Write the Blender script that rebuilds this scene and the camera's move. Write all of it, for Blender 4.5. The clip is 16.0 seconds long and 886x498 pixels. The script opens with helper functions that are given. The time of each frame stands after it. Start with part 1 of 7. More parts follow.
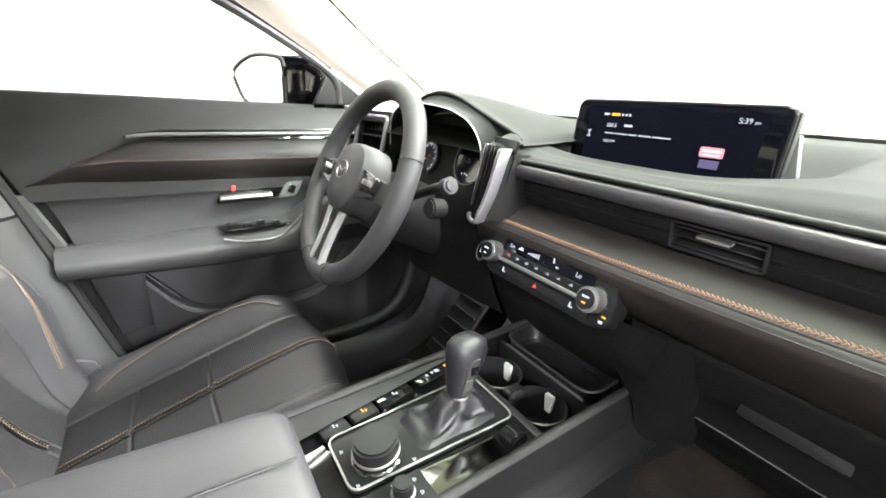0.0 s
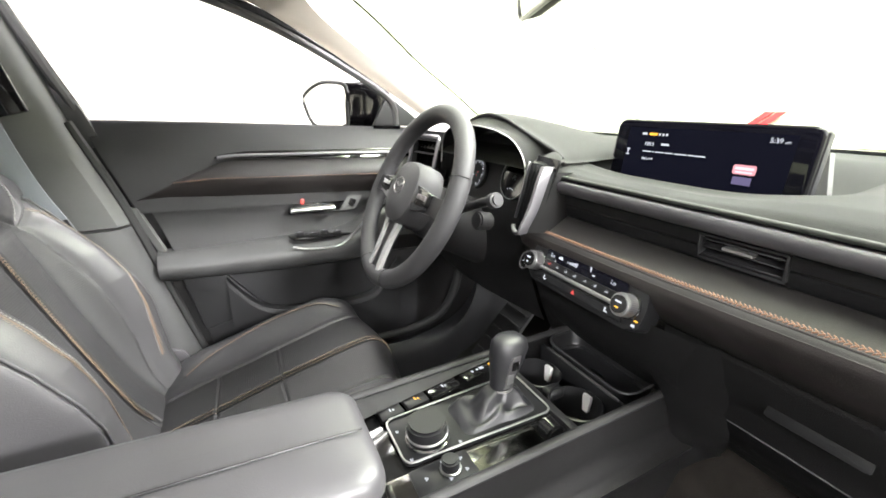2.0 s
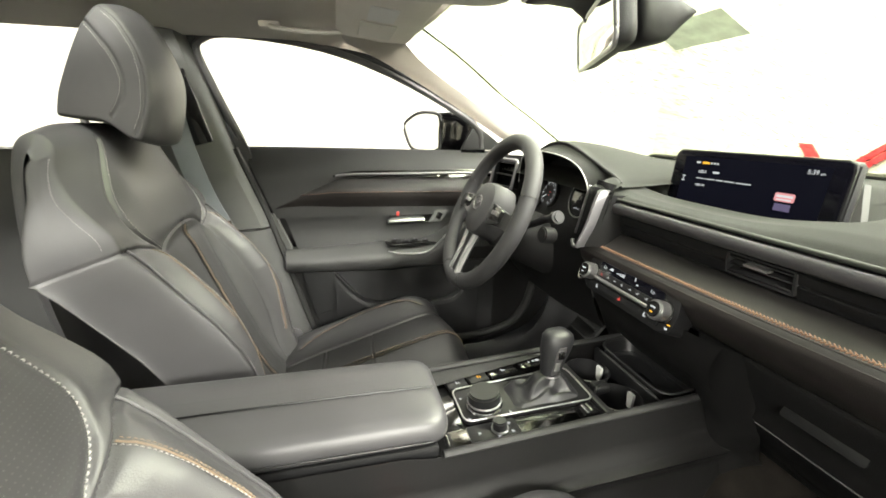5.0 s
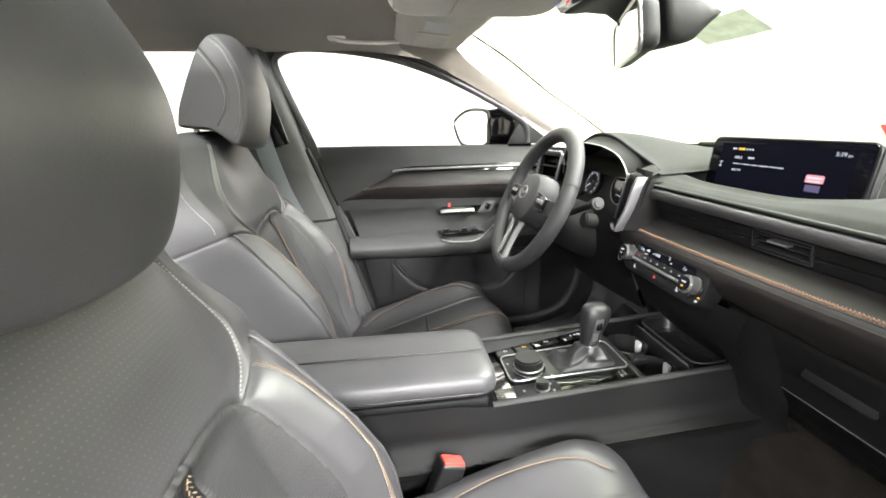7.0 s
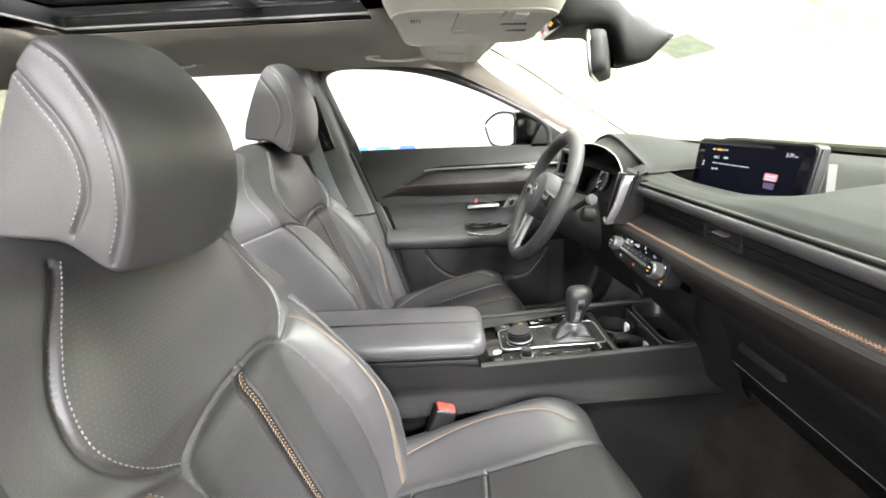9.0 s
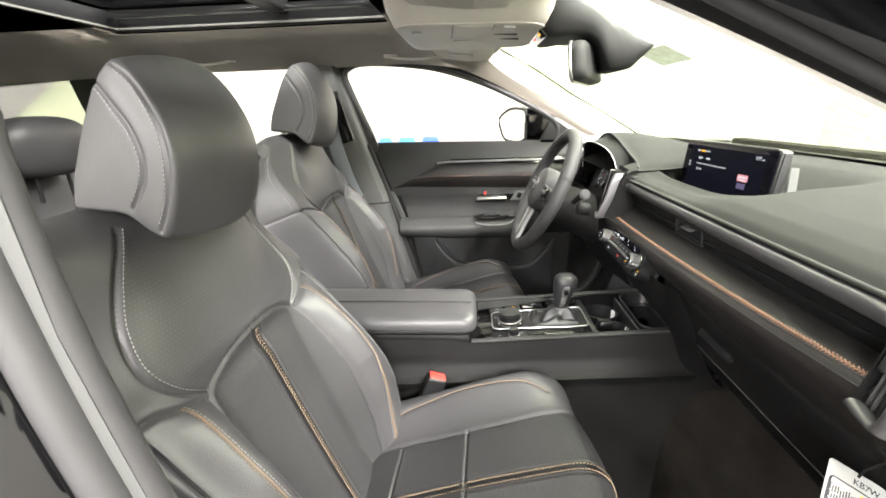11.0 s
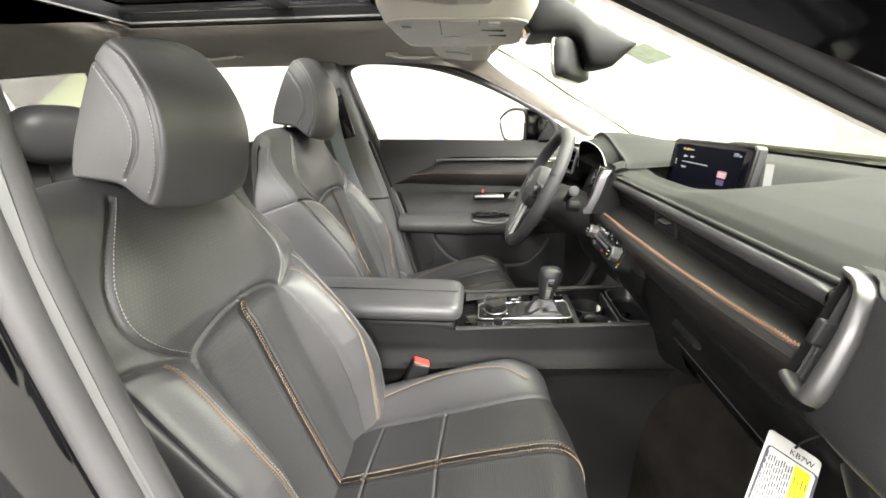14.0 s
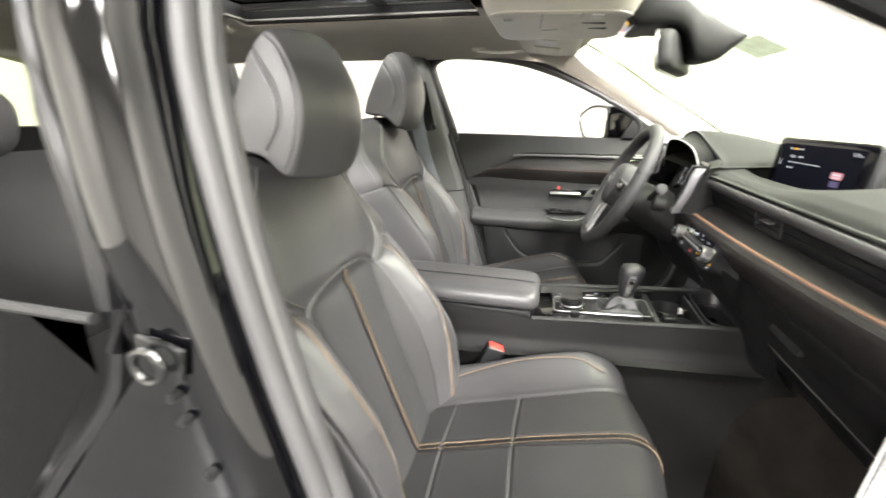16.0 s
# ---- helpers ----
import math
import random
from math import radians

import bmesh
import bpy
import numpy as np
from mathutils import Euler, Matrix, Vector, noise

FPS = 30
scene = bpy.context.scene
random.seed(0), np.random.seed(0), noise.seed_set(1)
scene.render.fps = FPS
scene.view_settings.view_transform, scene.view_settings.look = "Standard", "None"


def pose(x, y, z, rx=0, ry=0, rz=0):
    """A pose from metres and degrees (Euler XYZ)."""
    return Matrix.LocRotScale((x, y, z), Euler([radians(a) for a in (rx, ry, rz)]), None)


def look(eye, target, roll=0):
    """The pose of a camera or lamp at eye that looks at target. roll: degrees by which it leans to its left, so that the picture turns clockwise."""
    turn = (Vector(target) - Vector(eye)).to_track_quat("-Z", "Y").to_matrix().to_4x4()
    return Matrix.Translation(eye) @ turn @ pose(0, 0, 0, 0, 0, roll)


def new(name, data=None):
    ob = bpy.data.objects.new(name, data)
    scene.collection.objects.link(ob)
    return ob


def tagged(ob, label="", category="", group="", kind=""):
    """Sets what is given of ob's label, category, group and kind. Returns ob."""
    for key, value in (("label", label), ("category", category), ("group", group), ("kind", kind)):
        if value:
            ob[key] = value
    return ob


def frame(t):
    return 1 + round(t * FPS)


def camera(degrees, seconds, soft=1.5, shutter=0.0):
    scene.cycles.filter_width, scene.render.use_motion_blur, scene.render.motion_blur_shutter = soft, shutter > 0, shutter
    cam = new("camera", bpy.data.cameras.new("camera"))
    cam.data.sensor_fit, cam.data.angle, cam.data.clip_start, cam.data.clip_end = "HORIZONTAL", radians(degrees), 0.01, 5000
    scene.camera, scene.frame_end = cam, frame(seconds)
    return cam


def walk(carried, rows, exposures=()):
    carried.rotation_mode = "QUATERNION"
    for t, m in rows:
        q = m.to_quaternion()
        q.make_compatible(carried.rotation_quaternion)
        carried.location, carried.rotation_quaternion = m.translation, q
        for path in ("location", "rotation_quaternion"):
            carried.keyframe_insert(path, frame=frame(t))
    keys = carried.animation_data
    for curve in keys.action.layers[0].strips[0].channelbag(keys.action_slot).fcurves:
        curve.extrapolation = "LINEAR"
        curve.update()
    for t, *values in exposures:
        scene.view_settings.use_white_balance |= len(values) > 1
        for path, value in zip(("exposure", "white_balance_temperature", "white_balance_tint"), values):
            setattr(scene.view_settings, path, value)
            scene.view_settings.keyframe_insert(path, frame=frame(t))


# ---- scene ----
cam = camera(93.1, 16.0, soft=1.7, shutter=0.5)
PATH = [
    (0, (0.34, 0.027, 1.215), (-1.234, 1.061, 0.542), 2.9),
    (0.5, (0.352, 0.016, 1.216), (-1.247, 1.017, 0.552), 2.8),
    (1, (0.366, 0.008, 1.217), (-1.262, 0.967, 0.561), 2.6),
    (1.5, (0.38, 0.003, 1.224), (-1.283, 0.908, 0.58), 2.0),
    (2, (0.395, -0.007, 1.231), (-1.305, 0.841, 0.605), 1.6),
    (2.5, (0.416, -0.014, 1.236), (-1.32, 0.774, 0.63), 1.3),
    (3, (0.439, -0.019, 1.242), (-1.332, 0.703, 0.656), 1.2),
    (3.5, (0.464, -0.021, 1.247), (-1.34, 0.623, 0.672), 0.9),
    (4, (0.486, -0.029, 1.252), (-1.34, 0.557, 0.685), 1.0),
    (6.5, (0.604, -0.033, 1.259), (-1.289, 0.258, 0.684), -0.2),
    (7, (0.628, -0.055, 1.262), (-1.27, 0.186, 0.68), -1.1),
    (7.5, (0.661, -0.049, 1.267), (-1.243, 0.126, 0.68), -1.9),
    (8, (0.704, -0.007, 1.275), (-1.203, 0.088, 0.682), -2.4),
    (8.5, (0.743, 0.014, 1.281), (-1.167, 0.05, 0.688), -2.6),
    (9, (0.779, 0.035, 1.288), (-1.13, 0.004, 0.695), -2.8),
    (11.5, (0.874, 0.098, 1.301), (-1.018, -0.059, 0.67), -1.5),
    (12, (0.882, 0.105, 1.299), (-1.007, -0.063, 0.664), -1.1),
    (12.5, (0.886, 0.111, 1.293), (-1.004, -0.066, 0.664), -0.8),
    (13, (0.889, 0.118, 1.289), (-1.003, -0.062, 0.665), -0.6),
    (13.5, (0.892, 0.126, 1.283), (-1.002, -0.056, 0.668), -0.5),
    (14, (0.895, 0.137, 1.278), (-1.002, -0.048, 0.672), -0.6),
    (14.5, (0.902, 0.144, 1.274), (-0.997, -0.053, 0.676), -0.7),
    (15, (0.911, 0.149, 1.27), (-0.985, -0.086, 0.678), -0.6),
    (15.5, (0.922, 0.156, 1.257), (-0.957, -0.169, 0.655), -0.3),
    (16, (0.94, 0.092, 1.263), (-0.909, -0.362, 0.651), 0.7),
]
EXPOSURES = [(0.0, 1.50, 6250, 11), (2.0, 1.42, 6350, 11), (3.0, 1.06, 6700, 7), (4.2, 0.98, 6900, 4), (6.3, 0.98, 6700, 7), (6.6, 1.02, 6600, 8), (7.1, 1.25, 6300, 11), (7.5, 1.34, 6200, 13), (8.6, 1.26, 6300, 12), (9.2, 1.18, 6400, 11), (11.3, 1.08, 6600, 10), (14.5, 1.03, 6600, 10), (16.0, 1.08, 6600, 10)]
LAMP_WATTS = 145
walk(cam, [(t, look(eye, target, roll)) for t, eye, target, roll in PATH], EXPOSURES)

# ---- light ----
world = bpy.data.worlds.new("showroom_world")
scene.world = world
world.use_nodes = True
wn = world.node_tree.nodes
wn["Background"].inputs["Color"].default_value = (1.0, 0.99, 0.97, 1)
wn["Background"].inputs["Strength"].default_value = 0.4


def area_lamp(name, m, sx, sy, watts, colour=(1.0, 0.985, 0.96)):
    data = bpy.data.lights.new(name, "AREA")
    data.shape, data.size, data.size_y, data.energy, data.color = "RECTANGLE", sx, sy, watts, colour
    ob = new(name, data)
    ob.matrix_world = m
    return ob


# rows of lighting panels under the showroom ceiling, placed and weighted to light the cabin
# the row at x 5.6 is added, unseen, for low light from the side
for lx, share, split in ((-2.6, 0.65, (0.6, 0.7, 1.6)), (0.6, 1.3, (0.5, 0.65, 2.0)), (5.6, 4.7, (1.1, 1.0, 1.2))):
    for ly, part_share in zip((-2.6, 0.4, 2.4), split):
        area_lamp("ceiling_fill_lamp", pose(lx, ly, 3.36), 1.9, 1.2, LAMP_WATTS * share * part_share)

# ---- materials ----
MATS = {}


def mat(name, colour, rough=0.5, metal=0.0, bump=0.0, scale=400.0, mottle=0.0, spec=0.5, wear=0.0, coat=0.0, detail="noise", mscale=9.0):
    """A procedural surface: colour with mottling at two scales, fine grain relief and uneven gloss."""
    if name in MATS:
        return MATS[name]
    m = bpy.data.materials.new(name)
    m.use_nodes = True
    nt = m.node_tree
    b = nt.nodes["Principled BSDF"]
    b.inputs["Base Color"].default_value = (*colour, 1)
    b.inputs["Roughness"].default_value = rough
    b.inputs["Metallic"].default_value = metal
    b.inputs["Specular IOR Level"].default_value = spec
    b.inputs["Coat Weight"].default_value = coat
    co = nt.nodes.new("ShaderNodeTexCoord")
    if mottle:
        big = nt.nodes.new("ShaderNodeTexNoise")
        big.inputs["Scale"].default_value, big.inputs["Detail"].default_value = mscale, 6
        ramp = nt.nodes.new("ShaderNodeMapRange")
        ramp.inputs[1].default_value, ramp.inputs[2].default_value = 0.3, 0.7
        ramp.inputs[3].default_value, ramp.inputs[4].default_value = 1 - mottle, 1 + mottle
        mix = nt.nodes.new("ShaderNodeVectorMath")
        mix.operation = "SCALE"
        mix.inputs[0].default_value = colour
        nt.links.new(co.outputs["Object"], big.inputs["Vector"])
        nt.links.new(big.outputs["Fac"], ramp.inputs[0])
        nt.links.new(ramp.outputs[0], mix.inputs["Scale"])
        nt.links.new(mix.outputs[0], b.inputs["Base Color"])
        rr = nt.nodes.new("ShaderNodeMapRange")
        rr.inputs[1].default_value, rr.inputs[2].default_value = 0.3, 0.7
        rr.inputs[3].default_value, rr.inputs[4].default_value = max(0.02, rough * (1 - mottle * 0.6)), min(1, rough * (1 + mottle * 0.6))
        nt.links.new(big.outputs["Fac"], rr.inputs[0])
        nt.links.new(rr.outputs[0], b.inputs["Roughness"])
    if bump:
        if detail == "voronoi":
            tex = nt.nodes.new("ShaderNodeTexVoronoi")
            tex.inputs["Scale"].default_value = scale
            out = tex.outputs["Distance"]
        else:
            tex = nt.nodes.new("ShaderNodeTexNoise")
            tex.inputs["Scale"].default_value, tex.inputs["Detail"].default_value = scale, 3
            out = tex.outputs["Fac"]
        bp = nt.nodes.new("ShaderNodeBump")
        bp.inputs["Strength"].default_value, bp.inputs["Distance"].default_value = bump, 0.001
        nt.links.new(co.outputs["Object"], tex.inputs["Vector"])
        nt.links.new(out, bp.inputs["Height"])
        nt.links.new(bp.outputs["Normal"], b.inputs["Normal"])
    MATS[name] = m
    return m


def glow(name, colour, strength):
    m = mat(name, (0.003, 0.003, 0.004), 0.4)
    b = m.node_tree.nodes["Principled BSDF"]
    b.inputs["Specular IOR Level"].default_value = 0.02
    b.inputs["Emission Color"].default_value, b.inputs["Emission Strength"].default_value = (*colour, 1), strength
    return m


def glass(name, tint, rough=0.0):
    m = bpy.data.materials.new(name)
    m.use_nodes = True
    nt = m.node_tree
    nt.nodes.remove(nt.nodes["Principled BSDF"])
    tr, gl, mx, fr = (nt.nodes.new(k) for k in ("ShaderNodeBsdfTransparent", "ShaderNodeBsdfGlossy", "ShaderNodeMixShader", "ShaderNodeFresnel"))
    tr.inputs["Color"].default_value = (*tint, 1)
    gl.inputs["Roughness"].default_value = rough
    fr.inputs["IOR"].default_value = 1.3
    nt.links.new(fr.outputs[0], mx.inputs[0])
    nt.links.new(tr.outputs[0], mx.inputs[1])
    nt.links.new(gl.outputs[0], mx.inputs[2])
    nt.links.new(mx.outputs[0], nt.nodes["Material Output"].inputs["Surface"])
    return m


def dotted(name, colour, hole, pitch, radius, rough, ribs=0.0):
    """Leather with rows of pinholes, or with fine woven ribs, laid out in metres of the mesh's UV."""
    m = mat(name, colour, rough, 0, 0, mottle=0.12)
    nt = m.node_tree
    b = nt.nodes["Principled BSDF"]
    uv = nt.nodes.new("ShaderNodeUVMap")
    sep = nt.nodes.new("ShaderNodeSeparateXYZ")
    nt.links.new(uv.outputs[0], sep.inputs[0])

    def math_node(op, a, c=None):
        n = nt.nodes.new("ShaderNodeMath")
        n.operation = op
        for i, v in enumerate((a, c)):
            if v is None:
                continue
            if isinstance(v, (int, float)):
                n.inputs[i].default_value = v
            else:
                nt.links.new(v, n.inputs[i])
        return n.outputs[0]

    row = math_node("DIVIDE", sep.outputs[1], pitch)
    odd = math_node("MULTIPLY", math_node("MODULO", math_node("FLOOR", row), 2), 0.5)
    cu = math_node("SUBTRACT", math_node("FRACT", math_node("ADD", math_node("DIVIDE", sep.outputs[0], pitch), odd)), 0.5)
    cv = math_node("SUBTRACT", math_node("FRACT", row), 0.5)
    d = math_node("SQRT", math_node("ADD", math_node("MULTIPLY", cu, cu), math_node("MULTIPLY", cv, cv)))
    inside = math_node("LESS_THAN", d, radius)
    mixn = nt.nodes.new("ShaderNodeMix")
    mixn.data_type = "RGBA"
    mixn.inputs["B"].default_value = (*hole, 1)
    old = b.inputs["Base Color"].links[0].from_socket
    nt.links.new(old, mixn.inputs["A"])
    nt.links.new(inside, mixn.inputs["Factor"])
    nt.links.new(mixn.outputs["Result"], b.inputs["Base Color"])
    h = math_node("SUBTRACT", 1.0, inside)
    if ribs:
        h = math_node("ADD", h, math_node("SINE", math_node("MULTIPLY", sep.outputs[1], 6.2832 / ribs)))
    bp = nt.nodes.new("ShaderNodeBump")
    bp.inputs["Strength"].default_value, bp.inputs["Distance"].default_value = (0.22 if ribs else 0.4), 0.0006
    nt.links.new(h, bp.inputs["Height"])
    nt.links.new(bp.outputs["Normal"], b.inputs["Normal"])
    return m


LEATHER = mat("black_leather", (0.038, 0.037, 0.0387), 0.44, bump=0.12, scale=700, mottle=0.12, detail="voronoi", spec=0.5)
RIMLEATHER = mat("wheel_leather", (0.024, 0.0235, 0.0245), 0.6, bump=0.12, scale=700, mottle=0.1, detail="voronoi", spec=0.35)
GAITER = mat("gaiter_leather", (0.012, 0.012, 0.0135), 0.45, bump=0.12, scale=500, mottle=0.15)
TITAN = mat("polished_dark_metal", (0.26, 0.26, 0.245), 0.13, 1.0, bump=0.02, scale=300, mottle=0.08)
LEATHER_PERF = dotted("perforated_leather", (0.038, 0.037, 0.0387), (0.070, 0.070, 0.070), 0.0048, 0.12, 0.40)
LEATHER_RIB = dotted("ribbed_leather", (0.0195, 0.019, 0.0198), (0.010, 0.010, 0.010), 0.0036, 0.2, 0.55, ribs=0.0036)
PAD = mat("soft_dash_pad", (0.031, 0.033, 0.029), 0.72, spec=0.22, bump=0.12, scale=900, mottle=0.08, detail="voronoi")
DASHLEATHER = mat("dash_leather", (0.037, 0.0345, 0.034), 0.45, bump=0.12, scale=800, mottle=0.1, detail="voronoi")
PLASTIC = mat("grained_black_plastic", (0.0128, 0.0125, 0.0128), 0.5, spec=0.28, bump=0.3, scale=900, mottle=0.1, detail="voronoi")
SMOOTH = mat("satin_black_plastic", (0.007, 0.007, 0.0075), 0.38, spec=0.3, mottle=0.1, bump=0.05, scale=300)
DOORTOP = mat("soft_door_trim", (0.040, 0.040, 0.040), 0.5, bump=0.3, scale=900, mottle=0.08, detail="voronoi")
PIANO = mat("piano_black", (0.006, 0.006, 0.006), 0.08, mottle=0.2, coat=0.4)
PAINT = mat("black_car_paint", (0.0014, 0.0014, 0.0018), 0.05, mottle=0.2, spec=0.45)
LOWTRIM = mat("low_grained_trim", (0.0155, 0.0155, 0.0165), 0.5, spec=0.3, bump=0.25, scale=900, mottle=0.12, detail="voronoi")
# the dash leather again, darkened to carry the shade of downward faces
BANDSHADE = mat("shaded_band_leather", (0.027, 0.0235, 0.0225), 0.42, bump=0.12, scale=800, mottle=0.1, detail="voronoi")
BRIGHT = mat("bright_satin_metal", (0.50, 0.50, 0.49), 0.34, 0.9, bump=0.03, scale=500, mottle=0.05)
SILVER = mat("satin_silver", (0.36, 0.36, 0.36), 0.3, 0.9, bump=0.05, scale=500, mottle=0.06)
DARKSILVER = mat("dark_silver", (0.22, 0.21, 0.22), 0.34, 0.9, bump=0.05, scale=500, mottle=0.08)
CHROME = mat("chrome", (0.75, 0.75, 0.76), 0.08, 1.0, mottle=0.05)
RUBBER = mat("rubber_seal", (0.052, 0.051, 0.052), 0.46, spec=0.28, bump=0.1, scale=500, mottle=0.15)
CARPET = mat("black_carpet", (0.022, 0.0197, 0.0177), 0.95, spec=0.05, bump=1.0, scale=500, mottle=0.3, mscale=20)
HEADLINER = mat("grey_headliner", (0.55, 0.52, 0.475), 0.9, bump=0.4, scale=1200, mottle=0.05)
PILLAR = mat("beige_pillar_trim", (0.41, 0.385, 0.35), 0.75, bump=0.3, scale=1000, mottle=0.05)
PILLARDARK = mat("dark_pillar_trim", (0.016, 0.016, 0.016), 0.6, spec=0.25, bump=0.3, scale=900, mottle=0.1)
TRIMGREY = mat("grey_pillar_trim", (0.076, 0.077, 0.075), 0.6, bump=0.1, scale=900, mottle=0.08, spec=0.3)
OHC = mat("light_grey_plastic", (0.40, 0.38, 0.34), 0.5, bump=0.2, scale=900, mottle=0.05)
WHITE_THREAD = mat("light_thread", (0.34, 0.33, 0.32), 0.7, bump=0.3, scale=2000, mottle=0.1)
TAN_THREAD = mat("tan_thread", (0.22, 0.160, 0.105), 0.7, bump=0.3, scale=2000, mottle=0.15)
DASH_THREAD = mat("copper_thread", (0.22, 0.122, 0.077), 0.7, bump=0.3, scale=2000, mottle=0.15)
VENTSILVER = mat("satin_vent_silver", (0.082, 0.080, 0.082), 0.42, 0.5, bump=0.05, scale=500, mottle=0.06)
STRIP = mat("bright_trim_strip", (0.155, 0.15, 0.158), 0.36, 0.5, bump=0.05, scale=500, mottle=0.06)
TAN_LEATHER = mat("tan_piping", (0.125, 0.086, 0.054), 0.55, bump=0.3, scale=900, mottle=0.15)
BELT = mat("grey_webbing", (0.20, 0.215, 0.235), 0.8, bump=0.6, scale=600, mottle=0.1)
RED = mat("red_plastic", (0.45, 0.04, 0.03), 0.4, mottle=0.05)
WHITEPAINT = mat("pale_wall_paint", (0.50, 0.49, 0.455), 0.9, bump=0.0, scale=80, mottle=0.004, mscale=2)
FLOORGREY = mat("dark_sealed_floor", (0.045, 0.045, 0.046), 0.35, bump=0.1, scale=60, mottle=0.1, mscale=3)
SCREENBLACK = mat("screen_glass", (0.003, 0.003, 0.005), 0.06, mottle=0.1, spec=0.3)
MIRROR = mat("mirror_glass", (0.9, 0.9, 0.9), 0.01, 1.0)
PAPER = mat("white_card", (0.50, 0.50, 0.49), 0.6, bump=0.1, scale=300, mottle=0.03)
YELLOW = mat("yellow_print", (0.85, 0.72, 0.02), 0.6, mottle=0.03)
INK = mat("dark_ink", (0.05, 0.05, 0.06), 0.7, mottle=0.1)
SIGNRED = mat("red_sign_paint", (0.42, 0.015, 0.025), 0.5, mottle=0.03)
SIGNBLUE = mat("blue_sign_paint", (0.03, 0.10, 0.55), 0.5, mottle=0.03)
SIGNCYAN = mat("light_blue_sign_paint", (0.05, 0.30, 0.60), 0.5, mottle=0.03)
WINDSCREEN = glass("green_tinted_windscreen", (0.74, 0.81, 0.62))
SIDEGLASS = glass("side_glass", (0.82, 0.81, 0.77))
REARGLASS = glass("rear_privacy_glass", (0.62, 0.68, 0.50))
ROOFGLASS = glass("dark_roof_glass", (0.46, 0.50, 0.40))
LIT_WHITE = glow("lit_white_symbols", (0.9, 0.93, 1.0), 0.42)
GAUGERING = mat("pale_gauge_ring", (0.36, 0.36, 0.35), 0.35, 0.2, mottle=0.05)
WHEELTRIM = mat("bright_wheel_trim", (0.46, 0.46, 0.45), 0.26, 0.55, bump=0.03, scale=500, mottle=0.06)
LIT_AMBER = glow("lit_amber_symbols", (1.0, 0.5, 0.05), 0.7)
LIT_RED = glow("lit_red_symbols", (1.0, 0.12, 0.10), 0.45)
LIT_SCREEN = glow("lit_navy_display", (0.010, 0.012, 0.045), 0.07)
LIT_PINK = glow("lit_cover_picture", (1.0, 0.42, 0.46), 0.45)
LIT_LILAC = glow("lit_cover_reflection", (0.32, 0.27, 0.50), 0.22)
LAMPGLOW = glow("lit_lamp_panel", (1.0, 0.98, 0.94), 6.0)


# ---- mesh helpers ----
def obj(name, verts, faces, material, parent=None, label="", smooth=True, uv=None):
    me = bpy.data.meshes.new(name)
    me.from_pydata([tuple(map(float, v)) for v in verts], [], [tuple(map(int, f)) for f in faces])
    if uv is not None:
        layer = me.uv_layers.new(name="UVMap")
        idx = np.empty(len(me.loops), dtype=np.int32)
        me.loops.foreach_get("vertex_index", idx)
        layer.data.foreach_set("uv", np.asarray(uv, dtype=np.float32)[idx].ravel())
    me.materials.append(material)
    if smooth:
        me.polygons.foreach_set("use_smooth", [True] * len(me.polygons))
    me.update()
    ob = new(name, me)
    ob.parent = parent
    if label:
        ob["label"] = label
    return ob


def part(name, bm, material, parent=None, label="", smooth=True, angle=40):
    bmesh.ops.recalc_face_normals(bm, faces=bm.faces)
    me = bpy.data.meshes.new(name)
    bm.to_mesh(me)
    bm.free()
    me.materials.append(material)
    if smooth:
        me.polygons.foreach_set("use_smooth", [True] * len(me.polygons))
        me.set_sharp_from_angle(angle=radians(angle))
    ob = new(name, me)
    ob.parent = parent
    if label:
        ob["label"] = label
    return ob


def thing(name, label, category, group="", kind="", at=(0, 0, 0)):
    ob = new(name)
    ob.empty_display_size = 0.05
    return tagged(ob, label, category, group, kind)


def box(size, m=None, bevel=0.004, seg=2, taper=None):
    """A rounded box of that size at the pose m, as a bmesh. taper: scale of its upper end in x and y."""
    bm = bmesh.new()
    bmesh.ops.create_cube(bm, size=1)
    for v in bm.verts:
        if taper and v.co.z > 0:
            v.co.x *= taper[0]
            v.co.y *= taper[1]
        v.co.x *= size[0]
        v.co.y *= size[1]
        v.co.z *= size[2]
    if bevel:
        bmesh.ops.bevel(bm, geom=list(bm.edges), offset=min(bevel, min(size) * 0.45), segments=seg, profile=0.6, affect="EDGES")
    if m is not None:
        bm.transform(m)
    return bm


def cyl(r, depth, m=None, seg=40, bevel=0.0015, r2=None):
    bm = bmesh.new()
    bmesh.ops.create_cone(bm, cap_ends=True, segments=seg, radius1=r, radius2=r if r2 is None else r2, depth=depth)
    if bevel:
        edges = [e for e in bm.edges if len(e.link_faces) == 2 and any(len(f.verts) > 4 for f in e.link_faces)]
        bmesh.ops.bevel(bm, geom=edges, offset=bevel, segments=2, affect="EDGES")
    if m is not None:
        bm.transform(m)
    return bm


def torus(R, r, m=None, nu=64, nv=14, squash=1.0):
    bm = bmesh.new()
    rows = []
    for i in range(nu):
        a = 2 * math.pi * i / nu
        rows.append([bm.verts.new(((R + r * math.cos(2 * math.pi * j / nv)) * math.cos(a), (R + r * math.cos(2 * math.pi * j / nv)) * math.sin(a), squash * r * math.sin(2 * math.pi * j / nv))) for j in range(nv)])
    for i in range(nu):
        for j in range(nv):
            bm.faces.new((rows[i][j], rows[(i + 1) % nu][j], rows[(i + 1) % nu][(j + 1) % nv], rows[i][(j + 1) % nv]))
    if m is not None:
        bm.transform(m)
    return bm


